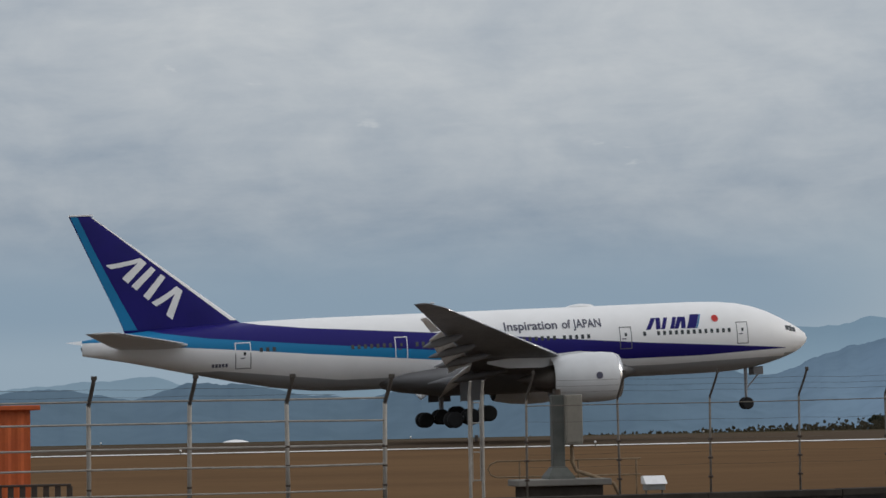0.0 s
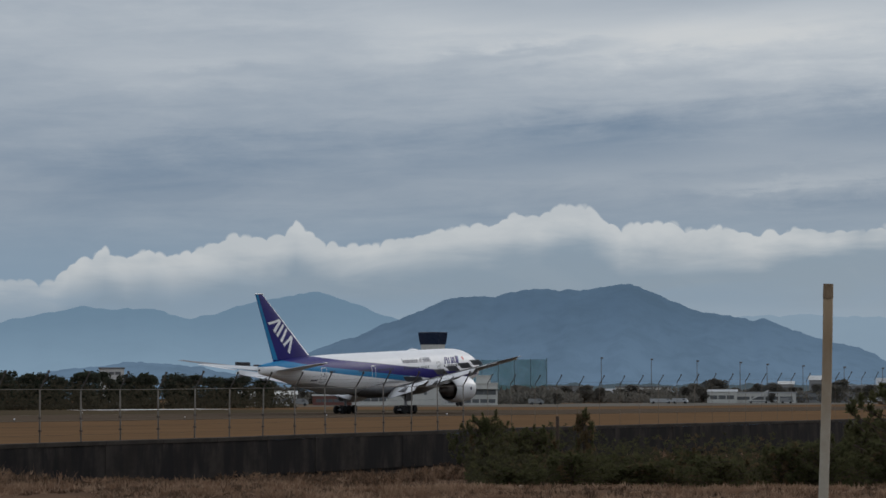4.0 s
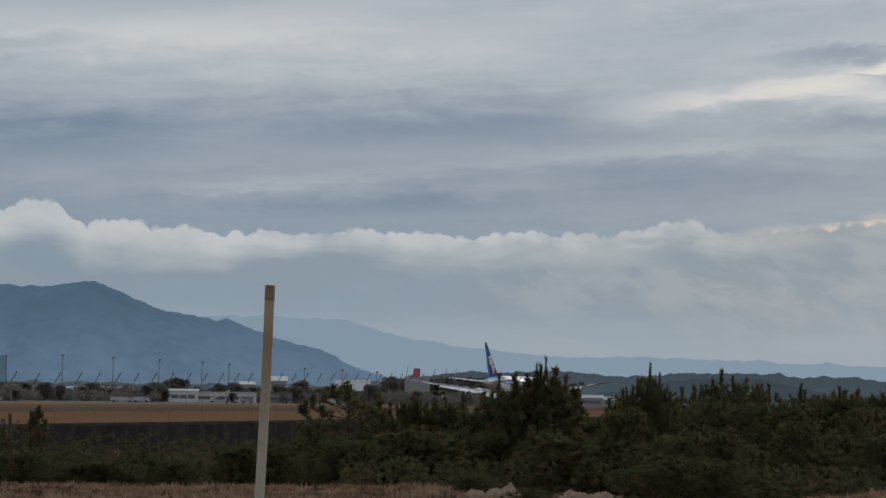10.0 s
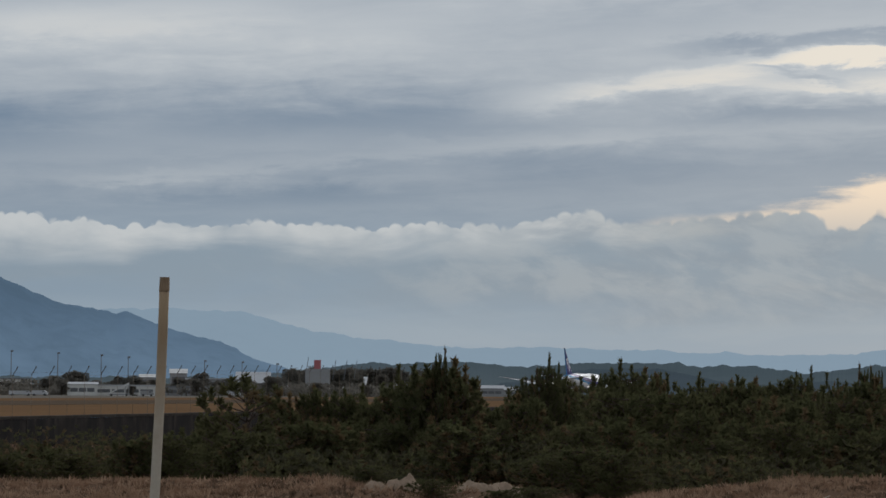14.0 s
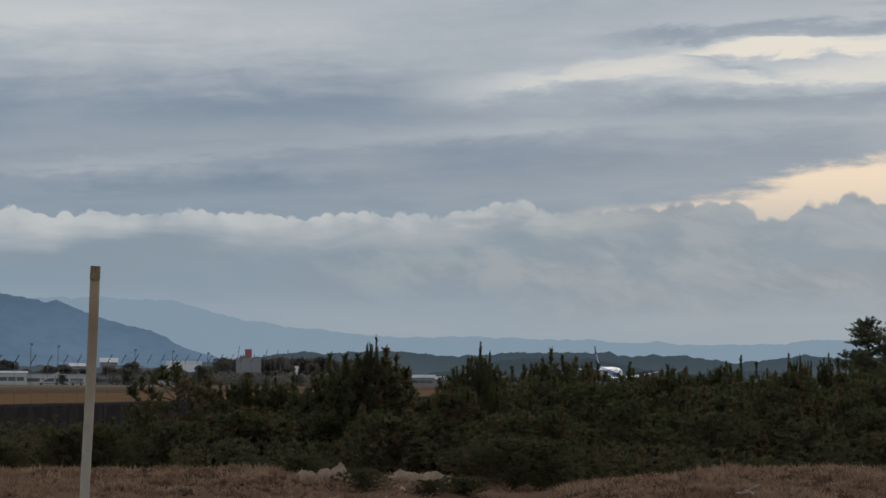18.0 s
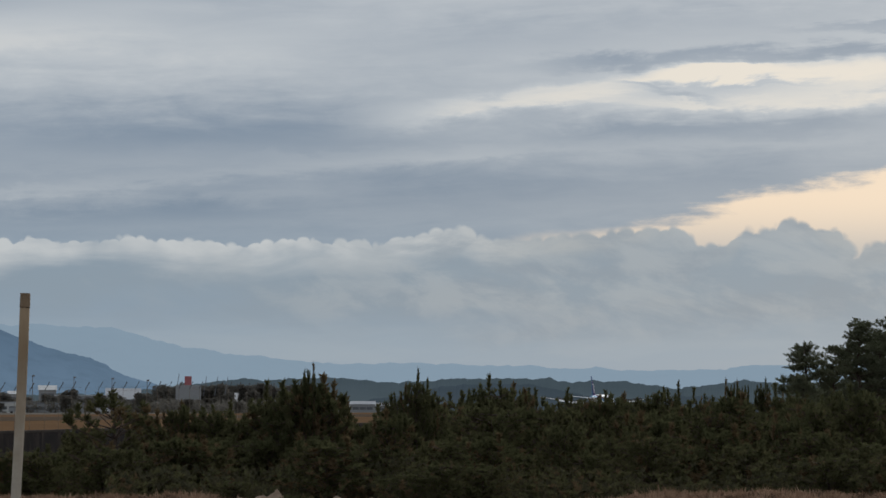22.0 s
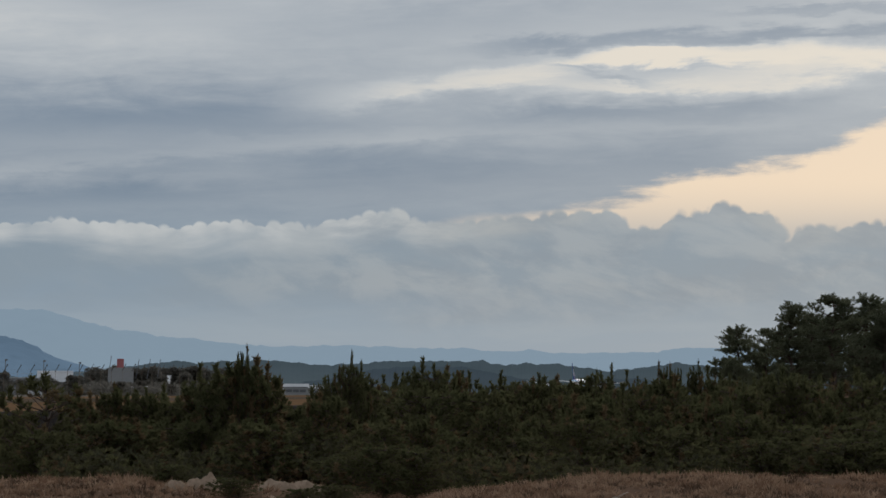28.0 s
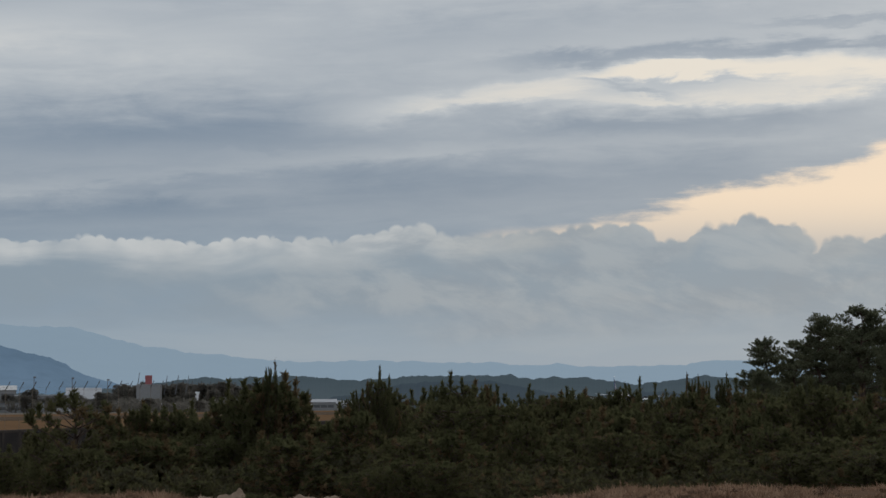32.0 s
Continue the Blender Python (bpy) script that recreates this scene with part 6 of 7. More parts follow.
# ---------------------------------------------------------------- things by the fence and the near pole
def build_marker_pole():
    p = place(22.51, 25.0)
    z = lift_bank(p.x, p.y)
    pole = thing("marker_pole", "tall weathered pale timber pole leaning slightly", "pole", at=pose(p.x, p.y, z))
    top = EYE + 25.0 * math.tan(radians(2.60)) - z
    lean = Vector((0.138 * math.sin(radians(22)), -0.138 * math.cos(radians(22)), 0))
    bm = bmesh.new()
    rings = []
    for k in range(9):
        u = k / 8
        c = lean * u + Vector((0.010 * math.sin(u * 9.0), -0.004 * math.cos(u * 9.0), -0.3 + (top + 0.28) * u))
        rings.append([c + Vector((0.05 * math.cos(6.28319 * j / 12), 0.05 * math.sin(6.28319 * j / 12), 0)) for j in range(12)])
    part("shaft", loft(bm, rings), M_PALEPOLE, pole, smooth=True)
    bm = bmesh.new()
    tube(bm, lean * 0.97 + Vector((0, 0, top * 0.965)), lean + Vector((0, 0, top)), 0.053, 0.050, 12)
    part("rusted_cap", bm, M_RUSTCAP, pole, "brown rusted sleeve at the top")


M_RUSTCAP = material("rust brown sleeve", (0.24, 0.175, 0.11), 0.85, second=(0.17, 0.12, 0.075), scale=6.0)
build_marker_pole()


def build_power_post():
    base = Vector((13.72, 50.6, lift_field(50.6, 13.5) + 0.28))
    post = thing("power_post", "short grey steel post with a control box on a concrete plinth", "electrical post", at=Matrix.Translation(base))
    bm = bmesh.new()
    box(bm, -0.85, 0.9, -0.32, 0.40, -0.4, 0.02, 0.02)
    part("footing", bm, M_CONC_DARK, post, "dark concrete footing below the slab")
    bm = bmesh.new()
    box(bm, -1.0, 1.05, -0.45, 0.45, 0.02, 0.16, 0.02)
    part("plinth", bm, M_CONC, post, "grey concrete plinth slab")
    bm = bmesh.new()
    box(bm, -0.13, 0.13, -0.12, 0.12, 0.16, 1.94, 0.015)
    col = part("column", bm, M_COLUMN, post)
    bm = bmesh.new()
    loft(bm, [[Vector((sx * w, sy * w, z)) for sx, sy in ((1, 1), (-1, 1), (-1, -1), (1, -1))] for z, w in ((0.16, 0.30), (0.22, 0.28), (0.42, 0.14))])
    part("foot_flare", bm, M_COLUMN, col)
    bm = bmesh.new()
    tube(bm, (0.0, 0, 1.94), (0.0, 0, 2.06), 0.09, 0.09, 10)
    part("cap", bm, M_DARKSTEEL, col)
    bm = bmesh.new()
    box(bm, 0.12, 0.51, -0.2, 0.16, 0.88, 1.94, 0.02)
    cab = part("control_box", bm, M_BEIGE, post, "beige control box")
    bm = bmesh.new()
    box(bm, 0.16, 0.47, -0.215, -0.2, 0.93, 1.89, 0.004)
    part("box_door", bm, M_BEIGE, cab)
    for z in (1.1, 1.75):
        bm = bmesh.new()
        box(bm, 0.10, 0.2, -0.05, 0.05, z - 0.03, z + 0.03, 0.006)
        part("bracket", bm, M_DARKSTEEL, cab)
    bm = bmesh.new()
    wire(bm, [(0.31, 0, 0.93), (0.32, 0, 0.5), (0.40, 0, 0.32), (0.7, 0, 0.22), (1.2, -0.1, 0.03), (1.35, -0.12, -0.3)], 0.045, 8)
    part("cable_conduit", bm, M_RUSTCAP, post)


M_COLUMN = material("grey painted column", (0.10, 0.105, 0.095), 0.6, second=(0.07, 0.075, 0.068), scale=3.0)
M_BEIGE = material("beige enamel", (0.24, 0.225, 0.19), 0.55, second=(0.19, 0.18, 0.155), scale=2.0)
build_power_post()


def build_small_fixtures():
    lamp = thing("ground_lamp_unit", "white hooded ground lamp unit beside the fence", "airfield lamp", at=pose(15.72, 50.2, lift_field(50.2, 15.6) + 0.04))
    bm = bmesh.new()
    box(bm, -0.21, 0.21, -0.13, 0.15, 0.12, 0.26, 0.01)
    part("body", bm, M_GREYBOX, lamp)
    bm = bmesh.new()
    loft(bm, [[Vector((x, y, z)) for y, z in ((-0.18, 0.25), (0.17, 0.25), (0.17, 0.42), (0.02, 0.42))] for x in (-0.24, 0.24)])
    part("hood", bm, M_WHITE, lamp, "white sloping hood")
    for x in (-0.18, 0.18):
        bm = bmesh.new()
        tube(bm, (x, 0, -0.05), (x, 0, 0.16), 0.02, 0.02, 6)
        part("leg", bm, M_GALV, lamp)
    cab = thing("junction_cabinet", "small dark junction cabinet at the fence foot", "cabinet", at=pose(24.8, 50.0, lift_field(50.0, 24.8)))
    bm = bmesh.new()
    box(bm, -0.26, 0.26, -0.16, 0.16, 0.0, 0.50, 0.02)
    part("body", bm, M_GREYDARK, cab)
    bm = bmesh.new()
    box(bm, -0.29, 0.29, -0.19, 0.19, 0.50, 0.54, 0.012)
    part("lid", bm, M_GREYDARK, cab)
    bm = bmesh.new()
    tube(bm, (0.0, 0.05, 0.5), (0.0, 0.05, 0.95), 0.03, 0.03, 8)
    part("riser_pipe", bm, M_GALV, cab)
    hoop = thing("cable_hoop", "rusty bent steel hoop rail inside the fence", "rail", at=pose(12.25, 50.9, lift_field(50.9, 12.5) + 0.21))
    bm = bmesh.new()
    wire(bm, [(3.4, 0, 0.62), (0.2, 0, 0.62), (0.06, 0, 0.56), (0.0, 0, 0.46), (0.06, 0, 0.34), (0.2, 0, 0.28), (3.4, 0, 0.28)], 0.018, 8)
    part("bent_bar", bm, M_RUSTCAP, hoop)
    for x in (0.7, 2.0, 3.3):
        bm = bmesh.new()
        tube(bm, (x, 0, -0.3), (x, 0, 0.63), 0.02, 0.02, 8)
        part("upright", bm, M_RUSTCAP, hoop)


M_GREYDARK = material("dark grey enamel", (0.05, 0.05, 0.046), 0.6, second=(0.06, 0.06, 0.06), scale=3.0)
build_small_fixtures()


def build_orange_shed():
    y = 62.0
    shed = thing("equipment_shed", "small orange corrugated equipment shed on the airfield grass", "shed", at=pose(3.3, y, lift_field(y, 3.0) - 0.02))
    bm = bmesh.new()
    n = 46
    prev = None
    for k in range(n + 1):
        x = -3.6 + 3.6 * k / n
        off = 0.03 if (k // 2) % 2 else 0.0
        a, b = bm.verts.new((x, -off, 0.0)), bm.verts.new((x, -off, 2.28))
        if prev:
            bm.faces.new((prev[0], a, b, prev[1]))
        prev = (a, b)
    part("front_cladding", bm, M_ORANGE, shed)
    bm = bmesh.new()
    box(bm, -3.59, -0.01, 0.02, 2.2, 0.0, 2.26)
    part("body", bm, M_ORANGE, shed)
    bm = bmesh.new()
    box(bm, -3.8, 0.24, -0.2, 2.4, 2.28, 2.40, 0.02)
    part("roof", bm, M_ORANGE, shed)
    rack = thing("pipe_rack", "low dark steel rack inside the fence", "rack", at=pose(3.5, 51.4, lift_field(51.4, 3.0)))
    for x in (-3.4, -1.75, -0.1):
        bm = bmesh.new()
        box(bm, x - 0.04, x + 0.04, -0.04, 0.04, -0.05, 0.22, 0.01)
        part("leg", bm, M_DARKSTEEL, rack)
    for z in (0.52, 0.22):
        bm = bmesh.new()
        box(bm, -3.5, 0.0, -0.05, 0.05, z, z + 0.05, 0.01)
        part("bar", bm, M_DARKSTEEL, rack)
    for k in range(15):
        bm = bmesh.new()
        box(bm, -3.45 + k * 0.24, -3.33 + k * 0.24, -0.03, 0.03, 0.27, 0.52, 0.01)
        part("slat", bm, M_DARKSTEEL, rack)


build_orange_shed()


# ---------------------------------------------------------------- airport buildings far across the field
def window_band(parent, x0, x1, y, z0, z1, n, name="window", gap=0.06):
    w = (x1 - x0) / n
    for k in range(n):
        bm = bmesh.new()
        box(bm, x0 + k * w + w * gap, x0 + (k + 1) * w - w * gap, y - 0.06, y + 0.04, z0, z1)
        part(name, bm, M_FARGLASS, parent)


def facing(bearing, far, z=0.0):
    """A pose at a bearing whose -y side looks back towards the viewer."""
    p = place(bearing, far, z)
    return Matrix.Translation(p) @ Matrix.Rotation(radians(bearing - 90.0), 4, "Z")


def build_tower():
    t = thing("control_tower", "white airport control tower with dark glazed cab over offices", "control tower", at=facing(30.8, 800.0))
    bm = bmesh.new()
    loft(bm, [[Vector((w * math.cos(6.28319 * (k + 0.5) / 8), w * math.sin(6.28319 * (k + 0.5) / 8), z)) for k in range(8)] for z, w in ((0, 3.0), (8.0, 2.9), (14.5, 2.9), (17.6, 4.1), (19.6, 4.3))])
    shaft = part("shaft", bm, M_BUFF, t)
    bm = bmesh.new()
    loft(bm, [[Vector((w * math.cos(6.28319 * (k + 0.5) / 8), w * math.sin(6.28319 * (k + 0.5) / 8), z)) for k in range(8)] for z, w in ((19.6, 4.35), (20.0, 4.5), (23.0, 4.95), (23.1, 4.95))])
    cab = part("glazed_cab", bm, M_CABGLASS, t, "dark glazed control cab")
    bm = bmesh.new()
    loft(bm, [[Vector((w * math.cos(6.28319 * (k + 0.5) / 8), w * math.sin(6.28319 * (k + 0.5) / 8), z)) for k in range(8)] for z, w in ((23.1, 5.1), (23.6, 5.1), (23.7, 4.6))])
    part("roof", bm, M_CABGLASS, cab)
    for k in range(8):
        a = 6.28319 * (k + 0.5) / 8
        bm = bmesh.new()
        tube(bm, (4.5 * math.cos(a), 4.5 * math.sin(a), 20.0), (5.0 * math.cos(a), 5.0 * math.sin(a), 23.1), 0.12, 0.12, 5)
        part("mullion", bm, M_CABGLASS, cab)
    office = thing("tower_offices", "low white flat-roofed airport offices with window bands", "building", at=facing(30.65, 790.0))
    for x0, x1, d, h, bands in ((-19.5, 2.0, 9, 5.8, 0), (2.1, 18.6, 10, 6.8, 2), (-6.6, 1.9, 7, 8.8, -1), (11.8, 16.4, 5, 9.2, -1)):
        bm = bmesh.new()
        box(bm, x0, x1, -d / 2, d / 2, -0.2, h, 0.05)
        wing = part("block", bm, M_BUFF, office)
        bm = bmesh.new()
        box(bm, x0 - 0.25, x1 + 0.25, -d / 2 - 0.25, d / 2 + 0.25, h, h + 0.35, 0.04)
        part("roof_slab", bm, M_BUFF, wing)
        if bands == 2:
            window_band(wing, x0 + 0.4, x1 - 0.5, -d / 2, 0.7, 1.9, 6, gap=0.08)
            window_band(wing, x0 + 0.4, x1 - 0.5, -d / 2, 3.3, 5.0, 4, gap=0.012)
            bm = bmesh.new()
            box(bm, x0 - 0.2, x1 + 0.2, -d / 2 - 1.2, -d / 2, 5.1, 5.35, 0.03)
            part("sun_shade", bm, M_BUFF, wing)
        if bands == 0:
            window_band(wing, x0 + 8.5, x0 + 12.5, -d / 2, 3.5, 4.3, 3, gap=0.01)
            window_band(wing, x0 + 14.6, x0 + 15.5, -d / 2, 3.3, 4.5, 1)
            window_band(wing, x0 + 1.0, x0 + 4.0, -d / 2, 3.6, 4.5, 2, gap=0.02)


def build_plain_building(name, bearing, far, wide, high, deep, wall, roof, label, bands=1, n=7, pitch=0.0):
    b = thing(name, label, "building", at=facing(bearing, far))
    bm = bmesh.new()
    box(bm, -wide / 2, wide / 2, 0, deep, -0.3, high, 0.04)
    body = part("wall", bm, wall, b)
    bm = bmesh.new()
    if pitch:
        loft(bm, [[Vector((x, -0.4, high)), Vector((x, deep / 2, high + pitch)), Vector((x, deep + 0.4, high))] for x in (-wide / 2 - 0.4, wide / 2 + 0.4)])
    else:
        box(bm, -wide / 2 - 0.3, wide / 2 + 0.3, -0.3, deep + 0.3, high, high + 0.5, 0.05)
    part("roof", bm, roof, b)
    for k in range(bands):
        z = high * (k + 0.45) / bands
        window_band(body, -wide / 2 + 1.0, wide / 2 - 1.0, 0.0, z - high * 0.12 / bands, z + high * 0.22 / bands, n)
    return b


M_CABGLASS = material("blue-black cab glass", (0.015, 0.024, 0.05), 0.3, second=(0.02, 0.03, 0.06), scale=0.3, spec=0.2)
build_tower()
M_REDROOF = material("rust red wall sheet", (0.17, 0.075, 0.06), 0.8, second=(0.13, 0.06, 0.05), scale=0.1)
M_GREYWALL = material("grey wall sheet", (0.26, 0.265, 0.265), 0.85, second=(0.21, 0.215, 0.22), scale=0.08)
M_PALEWALL = material("off-white wall sheet", (0.55, 0.55, 0.53), 0.8, second=(0.48, 0.48, 0.47), scale=0.08)
for name, b, far, w, h, d, wall, roof, label, bands, n, pitch in (
        ("crew_building", 32.25, 772, 12, 3.8, 8, M_BUFF, M_GREYROOF, "small pale crew building beside the fire station", 1, 4, 0.0),
        ("depot_building", 34.9, 770, 25, 3.4, 8, M_BUFF, M_BUFF, "low pale depot with a grey roof", 1, 6, 1.2),
        ("fire_station", 33.05, 775, 15, 3.0, 10, M_REDROOF, M_PALEWALL, "low dark red fire station with a pale roof", 1, 7, 0.0),
        ("store_building", 27.6, 1180, 22, 7.5, 10, M_GREYWALL, M_GREYROOF, "grey airport store building", 1, 6, 0.0),
        ("hangar_office", 25.9, 1150, 26, 7.0, 12, M_BUFF, M_GREYROOF, "pale low airport office", 2, 8, 0.0),
        ("cargo_office", 24.08, 1000, 12, 4.6, 10, M_BUFF, M_LIGHTROOF, "pale cargo office with a rounded roof", 1, 3, 0.9),
        ("cargo_shed", 23.1, 1005, 25, 3.9, 14, M_BUFF, M_LIGHTROOF, "long pale cargo shed with dark window bays", 1, 4, 0.0),
        ("terminal_wing", 21.1, 1180, 25, 7.6, 18, M_GREYWALL, M_LIGHTROOF, "long grey terminal wing with a pale roof line", 2, 9, 0.0),
        ("terminal_hall", 20.15, 1230, 17, 6.2, 22, M_GREYWALL, M_LIGHTROOF, "grey terminal hall under a steep pale roof", 1, 6, 5.6),
        ("white_hall", 21.88, 1300, 9, 11.2, 12, M_GREYWALL, M_PALEWALL, "white-roofed hall behind the terminal", 2, 4, 2.4),
        ("white_hall", 22.6, 1290, 8, 9.0, 12, M_GREYWALL, M_PALEWALL, "white-roofed hall behind the terminal", 2, 4, 1.6),
        ("terminal_pier", 22.0, 1020, 34, 3.6, 12, M_GREYWALL, M_GREYROOF, "low grey terminal pier before the apron", 1, 9, 0.0),
        ("terminal_annex", 19.7, 1150, 16, 5.0, 16, M_GREYWALL, M_GREYROOF, "grey flat-roofed terminal annex building", 1, 6, 0.0),
        ("service_block", 16.6, 1350, 34, 6.0, 14, M_GREYWALL, M_GREYROOF, "grey service block beyond the apron", 1, 8, 0.0),
        ("maintenance_shed", 14.9, 1450, 30, 4.5, 14, M_GREYWALL, M_GREYROOF, "low grey maintenance shed", 0, 6, 1.0),
        ("apartment_block", 38.25, 900, 9, 13.0, 9, M_PALEWALL, M_GREYROOF, "pale apartment block behind the windbreak", 4, 3, 0.0)):
    build_plain_building(name, b, far, w, h, d, wall, roof, label, bands, n, pitch)


def build_distant_houses():
    r = random.Random(31)
    for k in range(46):
        b = 33.0 - k * 0.42 + r.uniform(-0.15, 0.15)
        far = r.uniform(1230, 1500)
        build_plain_building("house", b, far, r.uniform(7, 15), r.uniform(2.8, 5.0), 8, r.choice((M_GREYWALL, M_GREYWALL, M_BUFF, M_GREYWALL)), r.choice((M_GREYROOF, M_GREYROOF, M_LIGHTROOF)),
                             "small distant house with a dark pitched roof", 1, 3, r.uniform(1.0, 2.2))["group"] = "houses behind the airfield"


build_distant_houses()


def mesh_cloth(name, color, cover):
    """Fine netting: threads far too thin to tell apart, with open air between them."""
    mat = material(name, color, 0.9, second=tuple(c * 0.8 for c in color), scale=0.05)
    t = mat.node_tree
    g = Graph(t)
    out = next(n for n in t.nodes if n.type == "OUTPUT_MATERIAL")
    mixer = t.nodes.new("ShaderNodeMixShader")
    clear = t.nodes.new("ShaderNodeBsdfTransparent")
    co = t.nodes.new("ShaderNodeTexCoord").outputs["Object"]
    t.links.new(g.ramp(g.noise(co, 0.12, 4.0, 0.6), 0.3, 0.7, cover * 0.7, cover * 1.2), mixer.inputs[0])
    t.links.new(clear.outputs[0], mixer.inputs[1])
    t.links.new(t.nodes["Principled BSDF"].outputs[0], mixer.inputs[2])
    t.links.new(mixer.outputs[0], out.inputs[0])
    return mat


M_POLEGREEN = material("green grey pole paint", (0.10, 0.15, 0.16), 0.8)
M_MESH = mesh_cloth("green ball netting", (0.10, 0.24, 0.23), 0.38)


def build_net():
    net = thing("ball_net", "tall green practice-range netting on poles", "netting", at=facing(30.5, 1120.0))
    for k in range(14):
        x = -50 + k * 7.4
        bm = bmesh.new()
        tube(bm, (x, 0, 0), (x, 0, 18.6 + k * 0.12), 0.22, 0.16, 6)
        pole = part("net_pole", bm, M_POLEGREEN, net)
        if k:
            bm = bmesh.new()
            box(bm, x - 7.2, x - 0.2, -0.03, 0.03, 4.0, 18.2 + k * 0.12)
            part("net_panel", bm, M_MESH, net)


build_net()


def build_mast(kind, bearing, far, tall, label):
    m = thing(kind, label, "light mast", "apron light masts", facing(bearing, far))
    bm = bmesh.new()
    tube(bm, (0, 0, 0), (0, 0, tall), 0.24, 0.15, 8)
    part("mast", bm, M_GREYROOF, m)
    bm = bmesh.new()
    box(bm, -0.30, 0.95, -0.25, 0.25, tall - 0.3, tall + 0.5, 0.05)
    part("lamp_head", bm, M_GREYROOF, m)


for b, far, tall in ((26.87, 1150, 20.6), (25.71, 1150, 19.9), (24.65, 1150, 19.1), (23.66, 1150, 18.3), (23.04, 1150, 17.4), (22.22, 1180, 17.0), (21.28, 1180, 16.3), (20.41, 1190, 15.9), (19.6, 1190, 15.1)):
    build_mast("apron_mast", b, far, tall, "tall grey apron light mast")


def build_water_tower():
    w = thing("red_topped_tower", "grey concrete tower with a red tank box on top", "tower", at=facing(18.66, 1215.0))
    bm = bmesh.new()
    box(bm, -6.0, 6.4, -4, 4, -0.2, 13.2, 0.1)
    part("shaft", bm, M_GREYWALL, w)
    bm = bmesh.new()
    box(bm, -1.7, 1.7, -1.9, 1.9, 13.2, 17.6, 0.1)
    part("tank_box", bm, M_RED, w, "red tank box")
    # slanted rods added at the tower, after the look of the fence's arms
    for x in (-6.0, 7.5, 13.0, 18.0):
        bm = bmesh.new()
        tube(bm, (x, 0, 8.0), (x + 1.6, 0, 19.0 if x < 0 else 17.5), 0.22, 0.16, 6)
        part("slanted_rod", bm, M_GREYROOF, w)


build_water_tower()


def build_parked_jet():
    j = thing("parked_airplane", "small white parked airplane with an upswept tail", "airplane", at=facing(18.02, 1120.0) @ pose(0, 0, -0.6, 0, 0, -52))
    bm = bmesh.new()
    rings = []
    for x, r in ((-15, 0.2), (-13.5, 1.0), (-11, 1.6), (0, 1.7), (8, 1.6), (13, 0.9), (15.5, 0.3)):
        rings.append([Vector((x, r * math.cos(6.28319 * k / 14), 3.0 + (0.35 if x > 10 else 0.0) + r * math.sin(6.28319 * k / 14))) for k in range(14)])
    body = part("fuselage", loft(bm, rings), M_WHITE, j, smooth=True)
    bm = bmesh.new()
    loft(bm, [[Vector((x0, -0.15, z)), Vector((x1, -0.15, z)), Vector((x1, 0.15, z)), Vector((x0, 0.15, z))] for z, x0, x1 in ((4.2, 10.0, 15.0), (9.5, 14.0, 16.8))])
    part("tail_fin", bm, M_WHITE, j)
    for s in (-1, 1):
        bm = bmesh.new()
        loft(bm, [[Vector((x0, s * y, z)), Vector((x1, s * y, z)), Vector((x1, s * y, z + 0.3)), Vector((x0, s * y, z + 0.3))] for y, x0, x1, z in ((1.2, -2.0, 3.5, 2.4), (13.0, 3.0, 5.0, 3.4))])
        part("wing", bm, M_GREYWING, j)
    for x, y in ((-11.0, 0.0), (1.5, -2.5), (1.5, 2.5)):
        bm = bmesh.new()
        tube(bm, (x, y, 0), (x, y, 2.2), 0.25, 0.2, 8)
        part("gear_leg", bm, M_GEAR, j)


build_parked_jet()


def build_dome_and_cars():
    p = facing(82.0, 268.0, -1.0)
    dome = thing("white_shelter", "low white domed shelter past the runway", "shelter", at=p)
    bm = bmesh.new()
    rings = []
    for k in range(7):
        a = math.pi / 2 * k / 6.2
        rings.append([Vector((2.0 * math.cos(a) * math.cos(6.28319 * j / 20), 1.6 * math.cos(a) * math.sin(6.28319 * j / 20), 0.2 + 0.9 * math.sin(a))) for j in range(20)])
    part("canopy", loft(bm, rings), M_WHITE, dome, smooth=True)
    bm = bmesh.new()
    box(bm, -2.0, 2.0, -1.5, 1.5, -0.9, 0.2, 0.05)
    part("base", bm, M_GREYBOX, dome)
    # pale edge lamps beside the runway
    for k in range(11):
        for y in (170.8, 234.2):
            lamp = thing("runway_edge_lamp", "small white runway edge lamp on a stub", "airfield lamp", "runway edge lamps", pose(-10 + k * 30.0, y, 0.0))
            bm = bmesh.new()
            tube(bm, (0, 0, -0.05), (0, 0, 0.28), 0.05, 0.05, 8)
            part("stub", bm, M_GALV, lamp)
            bm = bmesh.new()
            tube(bm, (0, 0, 0.28), (0, 0, 0.40), 0.08, 0.05, 10)
            part("lens", bm, M_WHITE, lamp)


build_dome_and_cars()


